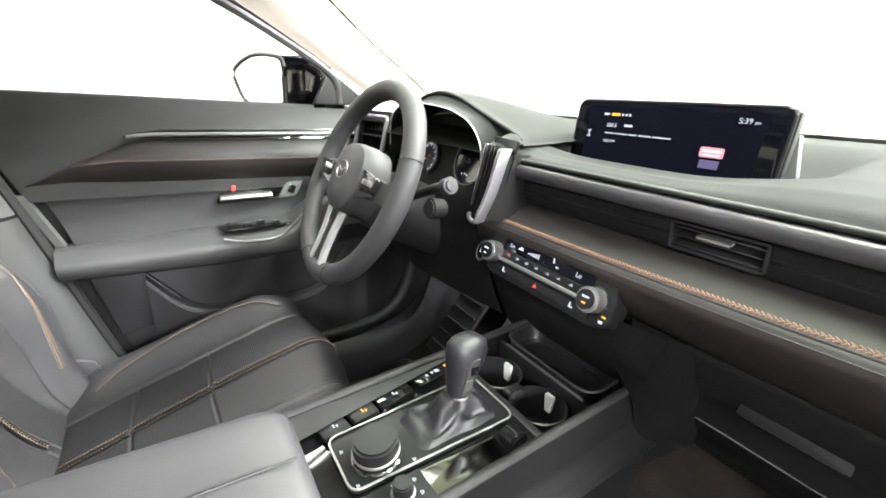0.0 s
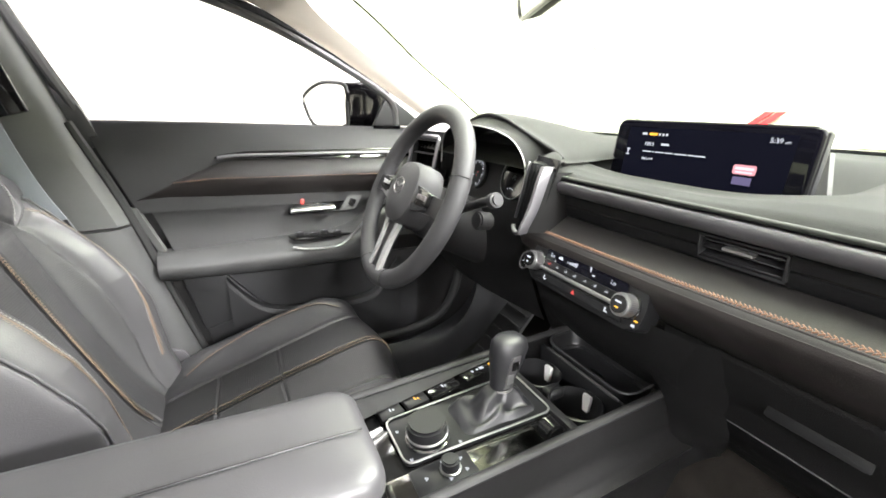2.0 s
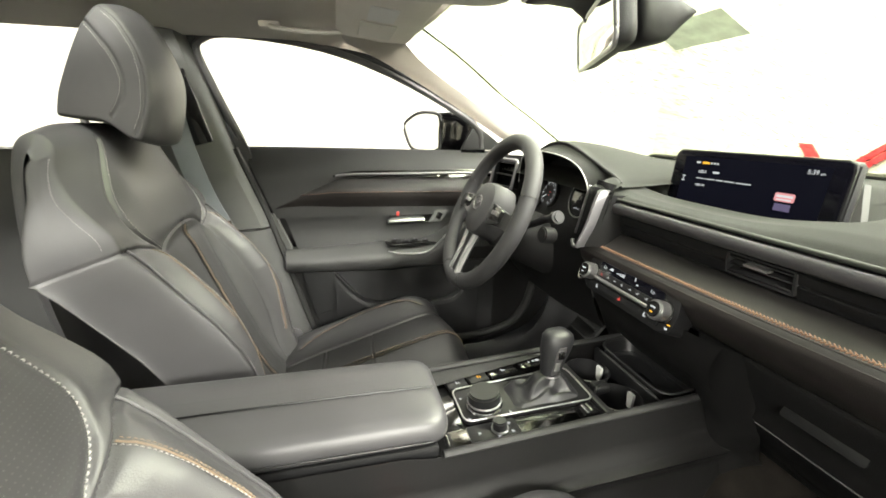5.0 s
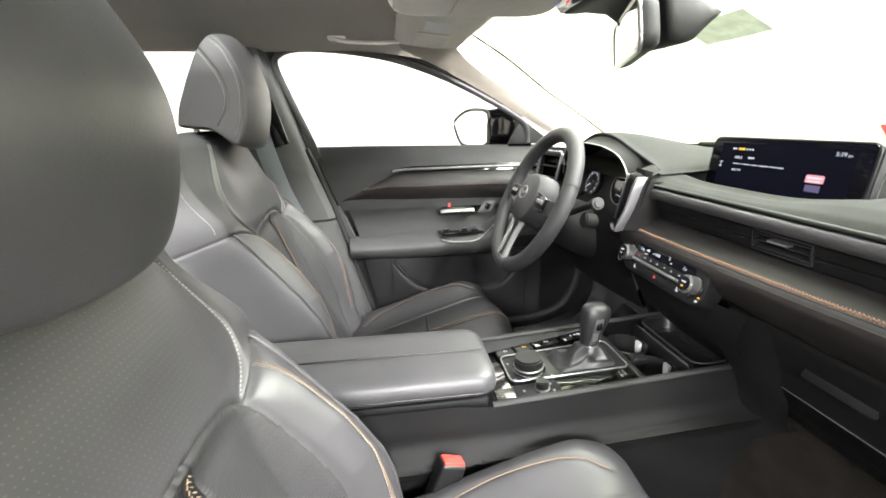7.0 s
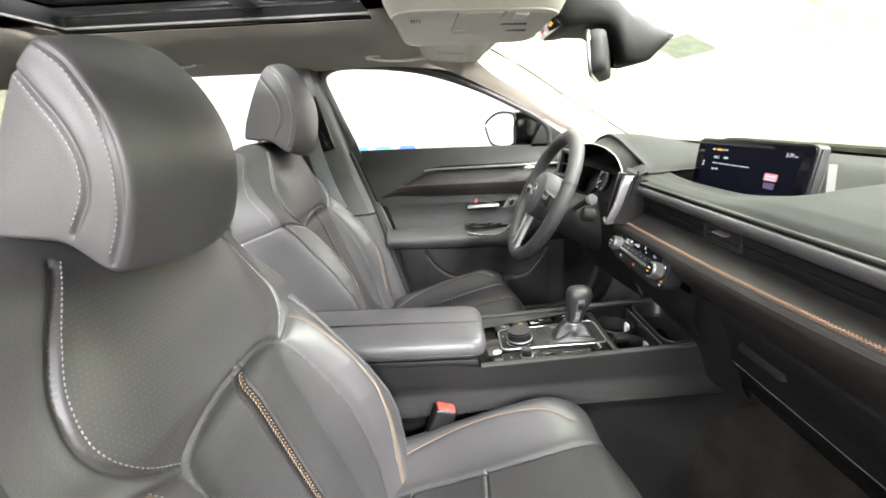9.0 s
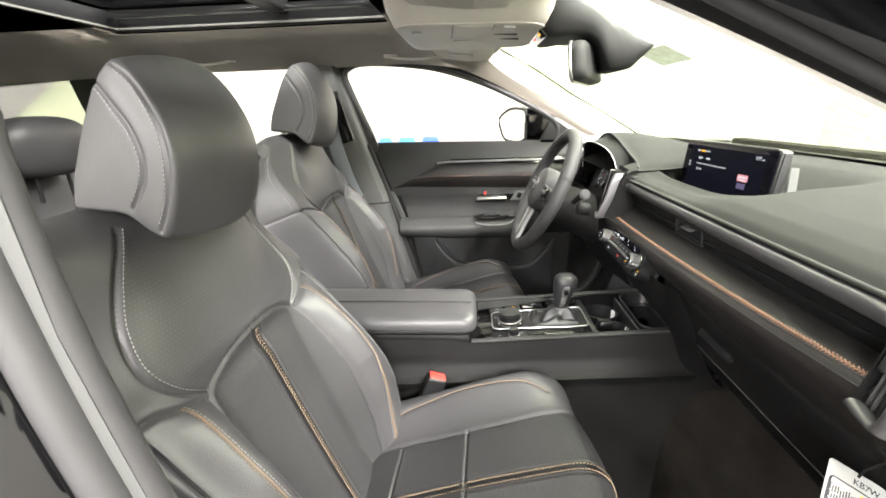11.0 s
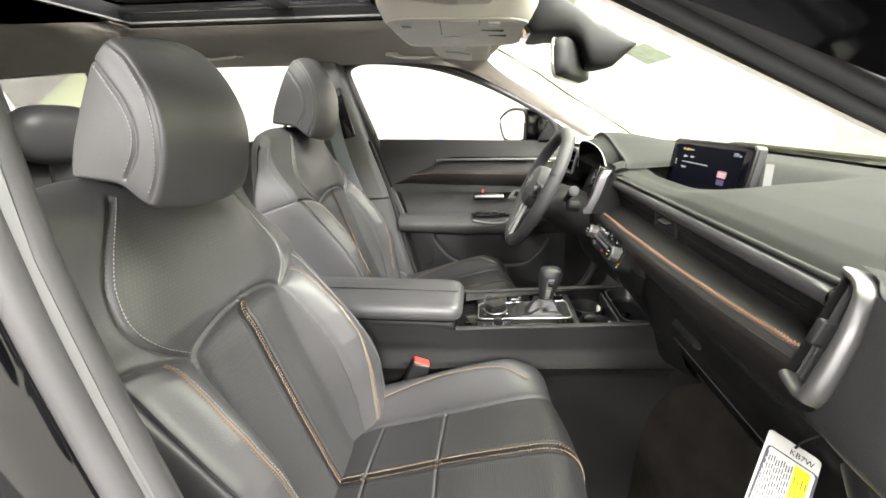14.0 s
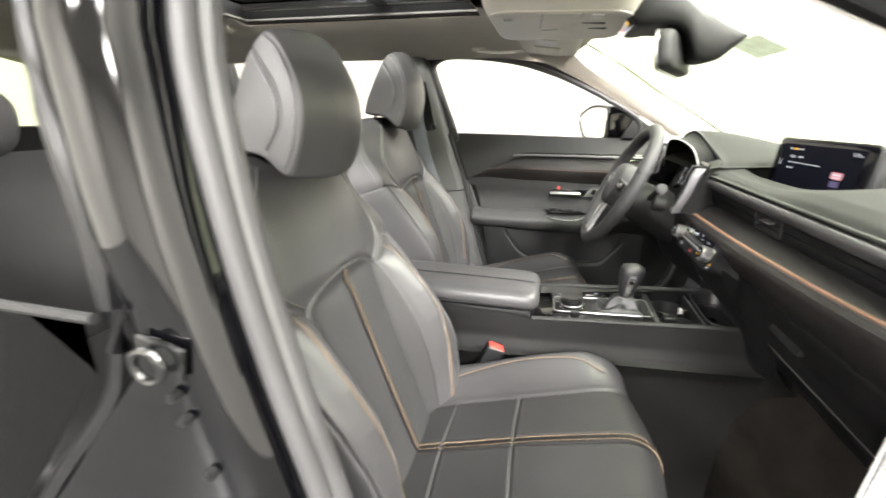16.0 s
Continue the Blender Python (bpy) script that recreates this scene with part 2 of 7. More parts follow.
def spline(pts, n):
    """n points evenly along a smooth curve through pts."""
    p = [Vector(q) for q in pts]
    p = [p[0] * 2 - p[1], *p, p[-1] * 2 - p[-2]]
    out = []
    for i in range(1, len(p) - 2):
        for k in range(16):
            t = k / 16
            a, b, c, d = p[i - 1], p[i], p[i + 1], p[i + 2]
            out.append(0.5 * ((2 * b) + (c - a) * t + (2 * a - 5 * b + 4 * c - d) * t * t + (3 * b - a - 3 * c + d) * t ** 3))
    out.append(p[-2])
    lens = [0.0]
    for a, b in zip(out, out[1:]):
        lens.append(lens[-1] + (b - a).length)
    res, j = [], 0
    for k in range(n):
        s = lens[-1] * k / (n - 1)
        while j < len(lens) - 2 and lens[j + 1] < s:
            j += 1
        w = (s - lens[j]) / max(1e-9, lens[j + 1] - lens[j])
        res.append(out[j].lerp(out[j + 1], min(1, max(0, w))))
    return res


def tube(pts, r, seg=8, flat=1.0, closed=False, up=(0, 0, 1)):
    """A round or flattened tube along points."""
    bm = bmesh.new()
    pts = [Vector(p) for p in pts]
    rings, n = [], len(pts)
    for i, p in enumerate(pts):
        d = (pts[(i + 1) % n] - pts[i - 1]) if closed else (pts[min(i + 1, n - 1)] - pts[max(i - 1, 0)])
        d.normalize()
        s = d.cross(Vector(up))
        if s.length < 1e-4:
            s = d.cross(Vector((1, 0, 0)))
        s.normalize()
        u = s.cross(d)
        rr = r[i] if isinstance(r, (list, tuple)) else r
        rings.append([bm.verts.new(p + s * rr * math.cos(2 * math.pi * k / seg) + u * rr * flat * math.sin(2 * math.pi * k / seg)) for k in range(seg)])
    for i in range(n if closed else n - 1):
        a, b = rings[i], rings[(i + 1) % n]
        for k in range(seg):
            bm.faces.new((a[k], a[(k + 1) % seg], b[(k + 1) % seg], b[k]))
    if not closed:
        bm.faces.new(rings[0][::-1])
        bm.faces.new(rings[-1])
    return bm


def loft(rings, closed_ring=True, caps=True):
    """A skin over rings of points, all of one count."""
    bm = bmesh.new()
    rows = [[bm.verts.new(Vector(p)) for p in ring] for ring in rings]
    m = len(rows[0])
    for a, b in zip(rows, rows[1:]):
        for k in range(m if closed_ring else m - 1):
            bm.faces.new((a[k], a[(k + 1) % m], b[(k + 1) % m], b[k]))
    if caps and closed_ring:
        bm.faces.new(rows[0][::-1])
        bm.faces.new(rows[-1])
    return bm


def prism(outline, depth, m=None, bevel=0.003, seg=2):
    """An outline of (x, y) points as a rounded plate of that depth along z, at the pose m."""
    bm = bmesh.new()
    low = [bm.verts.new((x, y, 0)) for x, y in outline]
    top = [bm.verts.new((x, y, depth)) for x, y in outline]
    n = len(low)
    bm.faces.new(low[::-1])
    face = bm.faces.new(top)
    for k in range(n):
        bm.faces.new((low[k], low[(k + 1) % n], top[(k + 1) % n], top[k]))
    if bevel:
        bmesh.ops.bevel(bm, geom=list(face.edges), offset=bevel, segments=seg, profile=0.6, affect="EDGES")
    if m is not None:
        bm.transform(m)
    return bm


def join(*bms):
    out = bms[0]
    for b in bms[1:]:
        me = bpy.data.meshes.new("tmp")
        b.to_mesh(me)
        b.free()
        out.from_mesh(me)
        bpy.data.meshes.remove(me)
    return out


def rounded(outline, r, n=5):
    """A polygon with rounded corners."""
    out, c = [], len(outline)
    for i in range(c):
        p0, p, p1 = (Vector((*outline[(i + k) % c], 0)) for k in (-1, 0, 1))
        a, b = (p0 - p), (p1 - p)
        ra = min(r, a.length * 0.45, b.length * 0.45)
        pa, pb = p + a.normalized() * ra, p + b.normalized() * ra
        for k in range(n + 1):
            t = k / n
            q = pa * (1 - t) ** 2 + p * 2 * t * (1 - t) + pb * t * t
            out.append((q.x, q.y))
    return out


def sheet(f, us, vs, thick=0.0):
    """A surface f(u, v) over a grid; with thick it gets a back side that far behind (along minus the normal)."""
    bm = bmesh.new()
    rows = [[bm.verts.new(Vector(f(u, v))) for u in us] for v in vs]
    for a, b in zip(rows, rows[1:]):
        for k in range(len(us) - 1):
            bm.faces.new((a[k], a[k + 1], b[k + 1], b[k]))
    if thick:
        bmesh.ops.solidify(bm, geom=list(bm.faces), thickness=thick)
    return bm


def stitch_row(pts, nrm, material, name, parent, length=0.0034, gap=0.0016, r=0.0007, lift=0.0006, slant=0.0, label=""):
    """Separate thread stitches along a line that lies on a surface with the normals nrm."""
    lens = [0.0]
    pts, nrm = [Vector(p) for p in pts], [Vector(q) for q in nrm]
    for a, b in zip(pts, pts[1:]):
        lens.append(lens[-1] + (b - a).length)
    verts, faces, s, j = [], [], 0.0, 0
    while s + length < lens[-1]:
        while j < len(lens) - 2 and lens[j + 1] < s:
            j += 1
        w = (s - lens[j]) / max(1e-9, lens[j + 1] - lens[j])
        p = pts[j].lerp(pts[j + 1], w)
        n = nrm[j].lerp(nrm[j + 1], w).normalized()
        d = (pts[j + 1] - pts[j]).normalized()
        side = n.cross(d).normalized()
        d = (d + side * slant).normalized()
        side = n.cross(d).normalized()
        base = len(verts)
        for t, k in ((0, 0.5), (0.25, 1), (0.75, 1), (1, 0.5)):
            c = p + d * (length * t) + n * (lift if 0 < t < 1 else 0)
            verts += [c - side * r * k, c + n * r * k * 1.2, c + side * r * k, c - n * r * 1.5]
        for q in range(3):
            for k in range(4):
                a, b = base + 4 * q + k, base + 4 * q + (k + 1) % 4
                faces.append((a, b, b + 4, a + 4))
        faces += [(base + 3, base + 2, base + 1, base), (base + 12, base + 13, base + 14, base + 15)]
        s += length + gap
    return obj(name, verts, faces, material, parent, label)


def text(body, size, m, material, parent, name="lettering", align="LEFT", label=""):
    """Raised lettering of the built-in font as a mesh."""
    cu = bpy.data.curves.new("tmp", "FONT")
    cu.body, cu.size, cu.align_x, cu.extrude = body, size, align, 0.0002
    tmp = bpy.data.objects.new("tmp", cu)
    me = bpy.data.meshes.new_from_object(tmp)
    bpy.data.objects.remove(tmp)
    bpy.data.curves.remove(cu)
    me.transform(m)
    me.materials.append(material)
    me.name = name
    ob = new(name, me)
    ob.parent = parent
    if label:
        ob["label"] = label
    return ob


def plate(x, y, w, h, m, depth=0.0004):
    """A thin bar in a drawing plane."""
    return box((w, h, depth), m @ pose(x, y, 0), bevel=0)

# ---- showroom ----
# the east wall is unseen; its distance is set to weaken its bounce light
RX0, RX1, RY0, RY1, RH = -4.3, 9.4, -4.6, 4.0, 3.4
tagged(part("ground", box((RX1 - RX0, RY1 - RY0, 0.1), pose((RX0 + RX1) / 2, (RY0 + RY1) / 2, -0.05), bevel=0), FLOORGREY), "dark grey sealed showroom floor", "floor", kind="structure")
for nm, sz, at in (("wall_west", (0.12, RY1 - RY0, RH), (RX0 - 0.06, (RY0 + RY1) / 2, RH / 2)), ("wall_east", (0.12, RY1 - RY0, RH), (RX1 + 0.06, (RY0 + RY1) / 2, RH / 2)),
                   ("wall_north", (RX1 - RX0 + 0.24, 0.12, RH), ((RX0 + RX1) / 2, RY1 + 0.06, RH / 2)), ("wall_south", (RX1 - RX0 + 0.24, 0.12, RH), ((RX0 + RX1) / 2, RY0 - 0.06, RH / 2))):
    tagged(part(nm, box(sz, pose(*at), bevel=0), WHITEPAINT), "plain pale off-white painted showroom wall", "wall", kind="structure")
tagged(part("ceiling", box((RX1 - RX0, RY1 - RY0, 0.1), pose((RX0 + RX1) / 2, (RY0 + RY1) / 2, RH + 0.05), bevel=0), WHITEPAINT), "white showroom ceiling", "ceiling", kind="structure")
# housings of the lamp rows, with the added far row at x 5.6
for lx in (-2.6, 0.6, 5.6):
    for ly in (-2.6, 0.4, 2.4):
        panel = thing("ceiling_light", "flat white lighting panel under the showroom ceiling, placed to light the cabin", "ceiling light", group="ceiling lights")
        part("frame", join(*[box(s, pose(lx + dx, ly + dy, RH - 0.012), 0.003) for s, dx, dy in (((2.0, 0.04, 0.024), 0, 0.62), ((2.0, 0.04, 0.024), 0, -0.62), ((0.04, 1.2, 0.024), 0.98, 0), ((0.04, 1.2, 0.024), -0.98, 0))]), SILVER, panel)
        part("diffuser", box((1.9, 1.2, 0.006), pose(lx, ly, RH - 0.02), 0), LAMPGLOW, panel)

# wall lettering, of which only strokes show over the sill and the dashboard
sign = thing("wall_sign", "large slanted red strokes of a sign on the white wall", "sign")
wm = pose(-1.5, RY1 - 0.03, 1.28, 90, 0, 0)
for dx in (0.0, 0.085):
    part("stroke", prism([(-0.55 + dx, -0.28), (-0.48 + dx, -0.28), (-0.13 + dx, 0.015), (-0.20 + dx, 0.015)], 0.02, wm, 0.002), SIGNRED, sign)
part("stroke", prism([(-0.95, -0.11), (-0.84, -0.11), (-0.75, -0.22), (-0.86, -0.22)], 0.02, wm, 0.002), SIGNRED, sign)
sign2 = thing("wall_sign", "row of rounded blue letters on the white wall", "sign")
for dy, w, m_ in ((-0.62, 0.16, SIGNCYAN), (-0.36, 0.2, SIGNCYAN), (-0.08, 0.2, SIGNBLUE)):
    part("stroke", prism(rounded([(-w / 2, -0.14), (w / 2, -0.14), (w / 2, 0.08), (-w / 2, 0.08)], 0.05), 0.02, pose(RX0 + 0.005, dy - 0.33, 0.93, 90, 0, 90), 0.002), m_, sign2)

# ---- cabin shell ----
tagged(part("floor", sheet(lambda u, v: (u, v, 0.42 + 0.04 * math.sin(9 * u) * math.sin(7 * v) * 0.2 + max(0, v - 0.55) * 0.75), np.linspace(-0.70, 0.68, 30), np.linspace(-1.9, 1.05, 60), 0.02), CARPET), "black carpeted cabin floor", "carpet", kind="structure")
tagged(part("firewall", box((1.44, 0.05, 0.8), pose(0, 1.02, 0.78), 0.01), CARPET), "dark carpeted bulkhead behind the dashboard", "bulkhead", kind="structure")


def roof_z(x, y):
    a = min(1.0, abs(x) / 0.66)
    z = 1.525 - 0.075 * max(0.0, a - 0.45) ** 1.3 / 0.55 ** 1.3
    z -= 0.20 * max(0.0, y + 0.08) ** 1.6
    z -= 0.05 * max(0.0, -y - 1.2)
    return z


def roof_y(v, u):
    """Front and side edges of the roof bow with the windscreen."""
    return v if v < -0.2 else v + (0.06 - 0.16 * u * u) * (v + 0.2) / 0.4


HX0, HX1, HY0, HY1 = -0.335, 0.335, -0.86, -0.125
bm = bmesh.new()
xs = sorted(set([round(v, 4) for v in np.linspace(-0.66, 0.66, 34)] + [HX0, HX1]))
ys = sorted(set([round(v, 4) for v in np.linspace(-2.1, 0.20, 50)] + [HY0, HY1]))
grid = {(i, j): bm.verts.new((x, roof_y(y, x / 0.66) if y > -0.125 else y, roof_z(x, y))) for i, x in enumerate(xs) for j, y in enumerate(ys)}
for i in range(len(xs) - 1):
    for j in range(len(ys) - 1):
        if HX0 <= xs[i] < HX1 and HY0 <= ys[j] < HY1:
            continue
        bm.faces.new((grid[i, j], grid[i + 1, j], grid[i + 1, j + 1], grid[i, j + 1]))
bmesh.ops.solidify(bm, geom=list(bm.faces), thickness=-0.02)
tagged(part("ceiling", bm, HEADLINER), "pale grey woven headliner with a large sunroof opening", "headliner", kind="structure")

# sunroof
sun = thing("sunroof", "closed dark tinted glass sunroof in a black frame", "sunroof")
for nm, size, at in (("frame", (0.03, 0.80, 0.045), (HX0 - 0.016, -0.49, 1.552)), ("frame", (0.03, 0.80, 0.045), (HX1 + 0.016, -0.49, 1.552)), ("frame", (0.70, 0.04, 0.045), (0, HY1 + 0.02, 1.552)), ("frame", (0.70, 0.04, 0.045), (0, HY0 - 0.02, 1.552))):
    part(nm, box(size, pose(*at), 0.006), SMOOTH, sun)
part("lip", join(*[box(s, pose(*a), 0.003) for s, a in (((0.006, 0.75, 0.006), (HX0 - 0.001, -0.49, 1.534)), ((0.006, 0.75, 0.006), (HX1 + 0.001, -0.49, 1.534)), ((0.68, 0.006, 0.006), (0, HY0 - 0.001, 1.534)), ((0.68, 0.006, 0.006), (0, HY1 + 0.001, 1.534)))]), mat("sunroof_edge", (0.10, 0.098, 0.09), 0.7, bump=0.2, scale=900, mottle=0.1), sun, "grey edge trim")
part("crossbar", box((0.66, 0.05, 0.03), pose(0, -0.40, 1.565), 0.008), SMOOTH, sun)
part("rail", box((0.02, 0.72, 0.02), pose(HX0 + 0.03, -0.49, 1.56), 0.004), PIANO, sun)
pane = part("glass_pane", box((0.70, 0.82, 0.005), pose(0, -0.49, 1.585), 0), ROOFGLASS, sun, "dark tinted glass")
pane.visible_shadow = False
tagged(part("roof_panel", join(box((0.36, 2.6, 0.02), pose(-0.52, -0.9, 1.60), 0.006), box((0.36, 2.6, 0.02), pose(0.52, -0.9, 1.60), 0.006), box((0.70, 0.34, 0.02), pose(0, 0.08, 1.595, -6), 0.006), box((0.70, 1.2, 0.02), pose(0, -1.52, 1.60), 0.006)), PAINT), "black painted car roof skin", "roof", kind="structure")

# windscreen and its side glass
ws = part("window_1", sheet(lambda u, v: (u * (0.60 + 0.14 * v), 0.215 + 0.70 * v - (0.055 + 0.10 * v) * u * u, 1.492 - 0.335 * v - 0.026 * u * u), np.linspace(-1, 1, 121), np.linspace(0, 1, 61), 0.005), WINDSCREEN)
tagged(ws, "large green-tinted laminated windscreen", "windscreen", kind="structure")
ws.visible_shadow = False


def pillar_strip(name, inner, outer, material, label, bulge=0.02, n=24, thick=0.012):
    a, b = spline(inner, n), spline(outer, n)

    def at(u, v):
        k = int(round(v * (n - 1)))
        p = a[k].lerp(b[k], u)
        mid = Vector((0, -0.3, 1.2)) - p
        return p + mid.normalized() * bulge * math.sin(math.pi * u)

    return tagged(part(name, sheet(at, np.linspace(0, 1, 9), np.linspace(0, 1, n), thick), material), label, "pillar trim", kind="structure")


pillar_strip("trim_1", [(-0.525, 0.106, 1.475), (-0.60, 0.185, 1.4135), (-0.651, 0.317, 1.3405), (-0.685, 0.437, 1.278), (-0.7125, 0.58, 1.20)],
             [(-0.625, -0.03, 1.462), (-0.652, 0.10, 1.412), (-0.685, 0.24, 1.345), (-0.705, 0.36, 1.28), (-0.725, 0.50, 1.20)], PILLAR, "pale beige windscreen pillar trim beside the driver's window")
pillar_strip("trim_2", [(0.52, 0.14, 1.478), (0.572, 0.27, 1.418), (0.622, 0.38, 1.355), (0.655, 0.48, 1.295), (0.69, 0.66, 1.19)],
             [(0.620, -0.03, 1.435), (0.643, 0.10, 1.373), (0.655, 0.19, 1.332), (0.662, 0.30, 1.280), (0.672, 0.42, 1.222), (0.68, 0.55, 1.155)], PILLAR, "pale beige windscreen pillar trim beside the open passenger doorway", 0.004, thick=0.008)
pillar_strip("trim_11", [(0.622, -0.03, 1.437), (0.644, 0.10, 1.375), (0.656, 0.19, 1.334), (0.663, 0.30, 1.282), (0.673, 0.42, 1.224), (0.681, 0.55, 1.157)],
             [(0.668, -0.03, 1.440), (0.686, 0.10, 1.388), (0.695, 0.20, 1.337), (0.704, 0.30, 1.286), (0.714, 0.40, 1.235), (0.726, 0.55, 1.159)], PILLARDARK, "dark inner band of the windscreen pillar beside the door seal", 0.002, thick=0.006)

tagged(part("trim_10", tube(spline([(-0.498, 0.146, 1.480), (-0.546, 0.276, 1.417), (-0.608, 0.416, 1.337), (-0.658, 0.536, 1.277), (-0.70, 0.67, 1.20)], 40), 0.0022, 8), PIANO), "dark edge strip along the windscreen glass", "edge strip", kind="structure")
# roof side rails over the doors
for s, nm in ((-1, "trim_3"), (1, "trim_4")):
    k = 0.66 if s < 0 else 0.652
    a = [(s * 0.60, 0.06, 1.462), (s * 0.60, -0.3, 1.492), (s * 0.60, -0.8, 1.492), (s * 0.60, -1.9, 1.45)]
    b = [(s * (k - 0.02), 0.02, 1.43 if s > 0 else 1.45), (s * k, -0.2, 1.452 if s > 0 else 1.462), (s * k, -0.8, 1.462), (s * k, -1.9, 1.42)]
    pillar_strip(nm, a, b, HEADLINER, "pale headliner edge along the roof side", 0.006, 30)


def swept(name, path, section, material, label, category="pillar", n=40, closed=False, out=(1, 0, 0)):
    """A section of (across, outward) offsets carried along a path."""
    pts = spline(path, n)
    rings = []
    for i, p in enumerate(pts):
        d = (pts[min(i + 1, n - 1)] - pts[max(i - 1, 0)]).normalized()
        o = Vector(out)
        o = (o - d * o.dot(d)).normalized()
        c = d.cross(o)
        rings.append([p + c * a + o * b for a, b in section])
    return part(name, loft(rings), material, None, "", angle=50)


# passenger doorway: the seal runs up the centre pillar and down the windscreen pillar
SEAL = [(0.690, 0.06, 0.50), (0.700, 0.010, 0.70), (0.702, -0.052, 0.95), (0.700, -0.088, 1.08), (0.697, -0.114, 1.20), (0.690, -0.128, 1.31), (0.676, -0.115, 1.40), (0.664, -0.04, 1.432), (0.668, 0.05, 1.392), (0.684, 0.17, 1.336), (0.700, 0.30, 1.276), (0.712, 0.42, 1.215), (0.72, 0.55, 1.15)]
bump = [(0.014 * math.cos(a), 0.016 * math.sin(a)) for a in np.linspace(0, 2 * math.pi, 13)[:-1]]
seal = thing("door_seal", "black rubber door seal with two beads round the passenger doorway", "door seal")
front_ = [(0.664, -0.04, 1.436), (0.672, 0.03, 1.412), (0.684, 0.10, 1.384), (0.694, 0.20, 1.333), (0.703, 0.30, 1.282), (0.713, 0.40, 1.231), (0.725, 0.55, 1.155)]
for path, k in (([(x - 0.006, y + 0.0, z) for x, y, z in SEAL[:8]], 0.62), ([(x + 0.009, y - 0.005, z) for x, y, z in SEAL[:8]], 0.62), (front_, 0.34), ([(x - 0.008, y - 0.004, z - 0.004) for x, y, z in front_], 0.26)):
    bead = swept("bead", path, [(x * k, y * k) for x, y in bump], RUBBER, "", n=80)
    bead.parent = seal

# ---- front seats ----
def smoothstep(a, b, x):
    t = np.clip((x - a) / (b - a), 0, 1)
    return t * t * (3 - 2 * t)


def curve2(pts, n):
    """n points (y, z) along a smooth open curve, with its outward normals."""
    p = spline([(0, y, z) for y, z in pts], n)
    a = np.array([(q.y, q.z) for q in p])
    d = np.gradient(a, axis=0)
    d /= np.linalg.norm(d, axis=1)[:, None]
    return a, np.stack([d[:, 1], -d[:, 0]], 1)


def line_distance(px, py, line):
    """Distance of grid points to a polyline in the plane of the panel."""
    best = np.full(px.shape, 9.0)
    for (ax, ay), (bx, by) in zip(line, line[1:]):
        dx, dy = bx - ax, by - ay
        t = np.clip(((px - ax) * dx + (py - ay) * dy) / (dx * dx + dy * dy + 1e-12), 0, 1)
        best = np.minimum(best, np.hypot(px - ax - t * dx, py - ay - t * dy))
    return best


def smooth_line(pts, n=40):
    return [(q.x, q.y) for q in spline([(x, y, 0) for x, y in pts], n)]


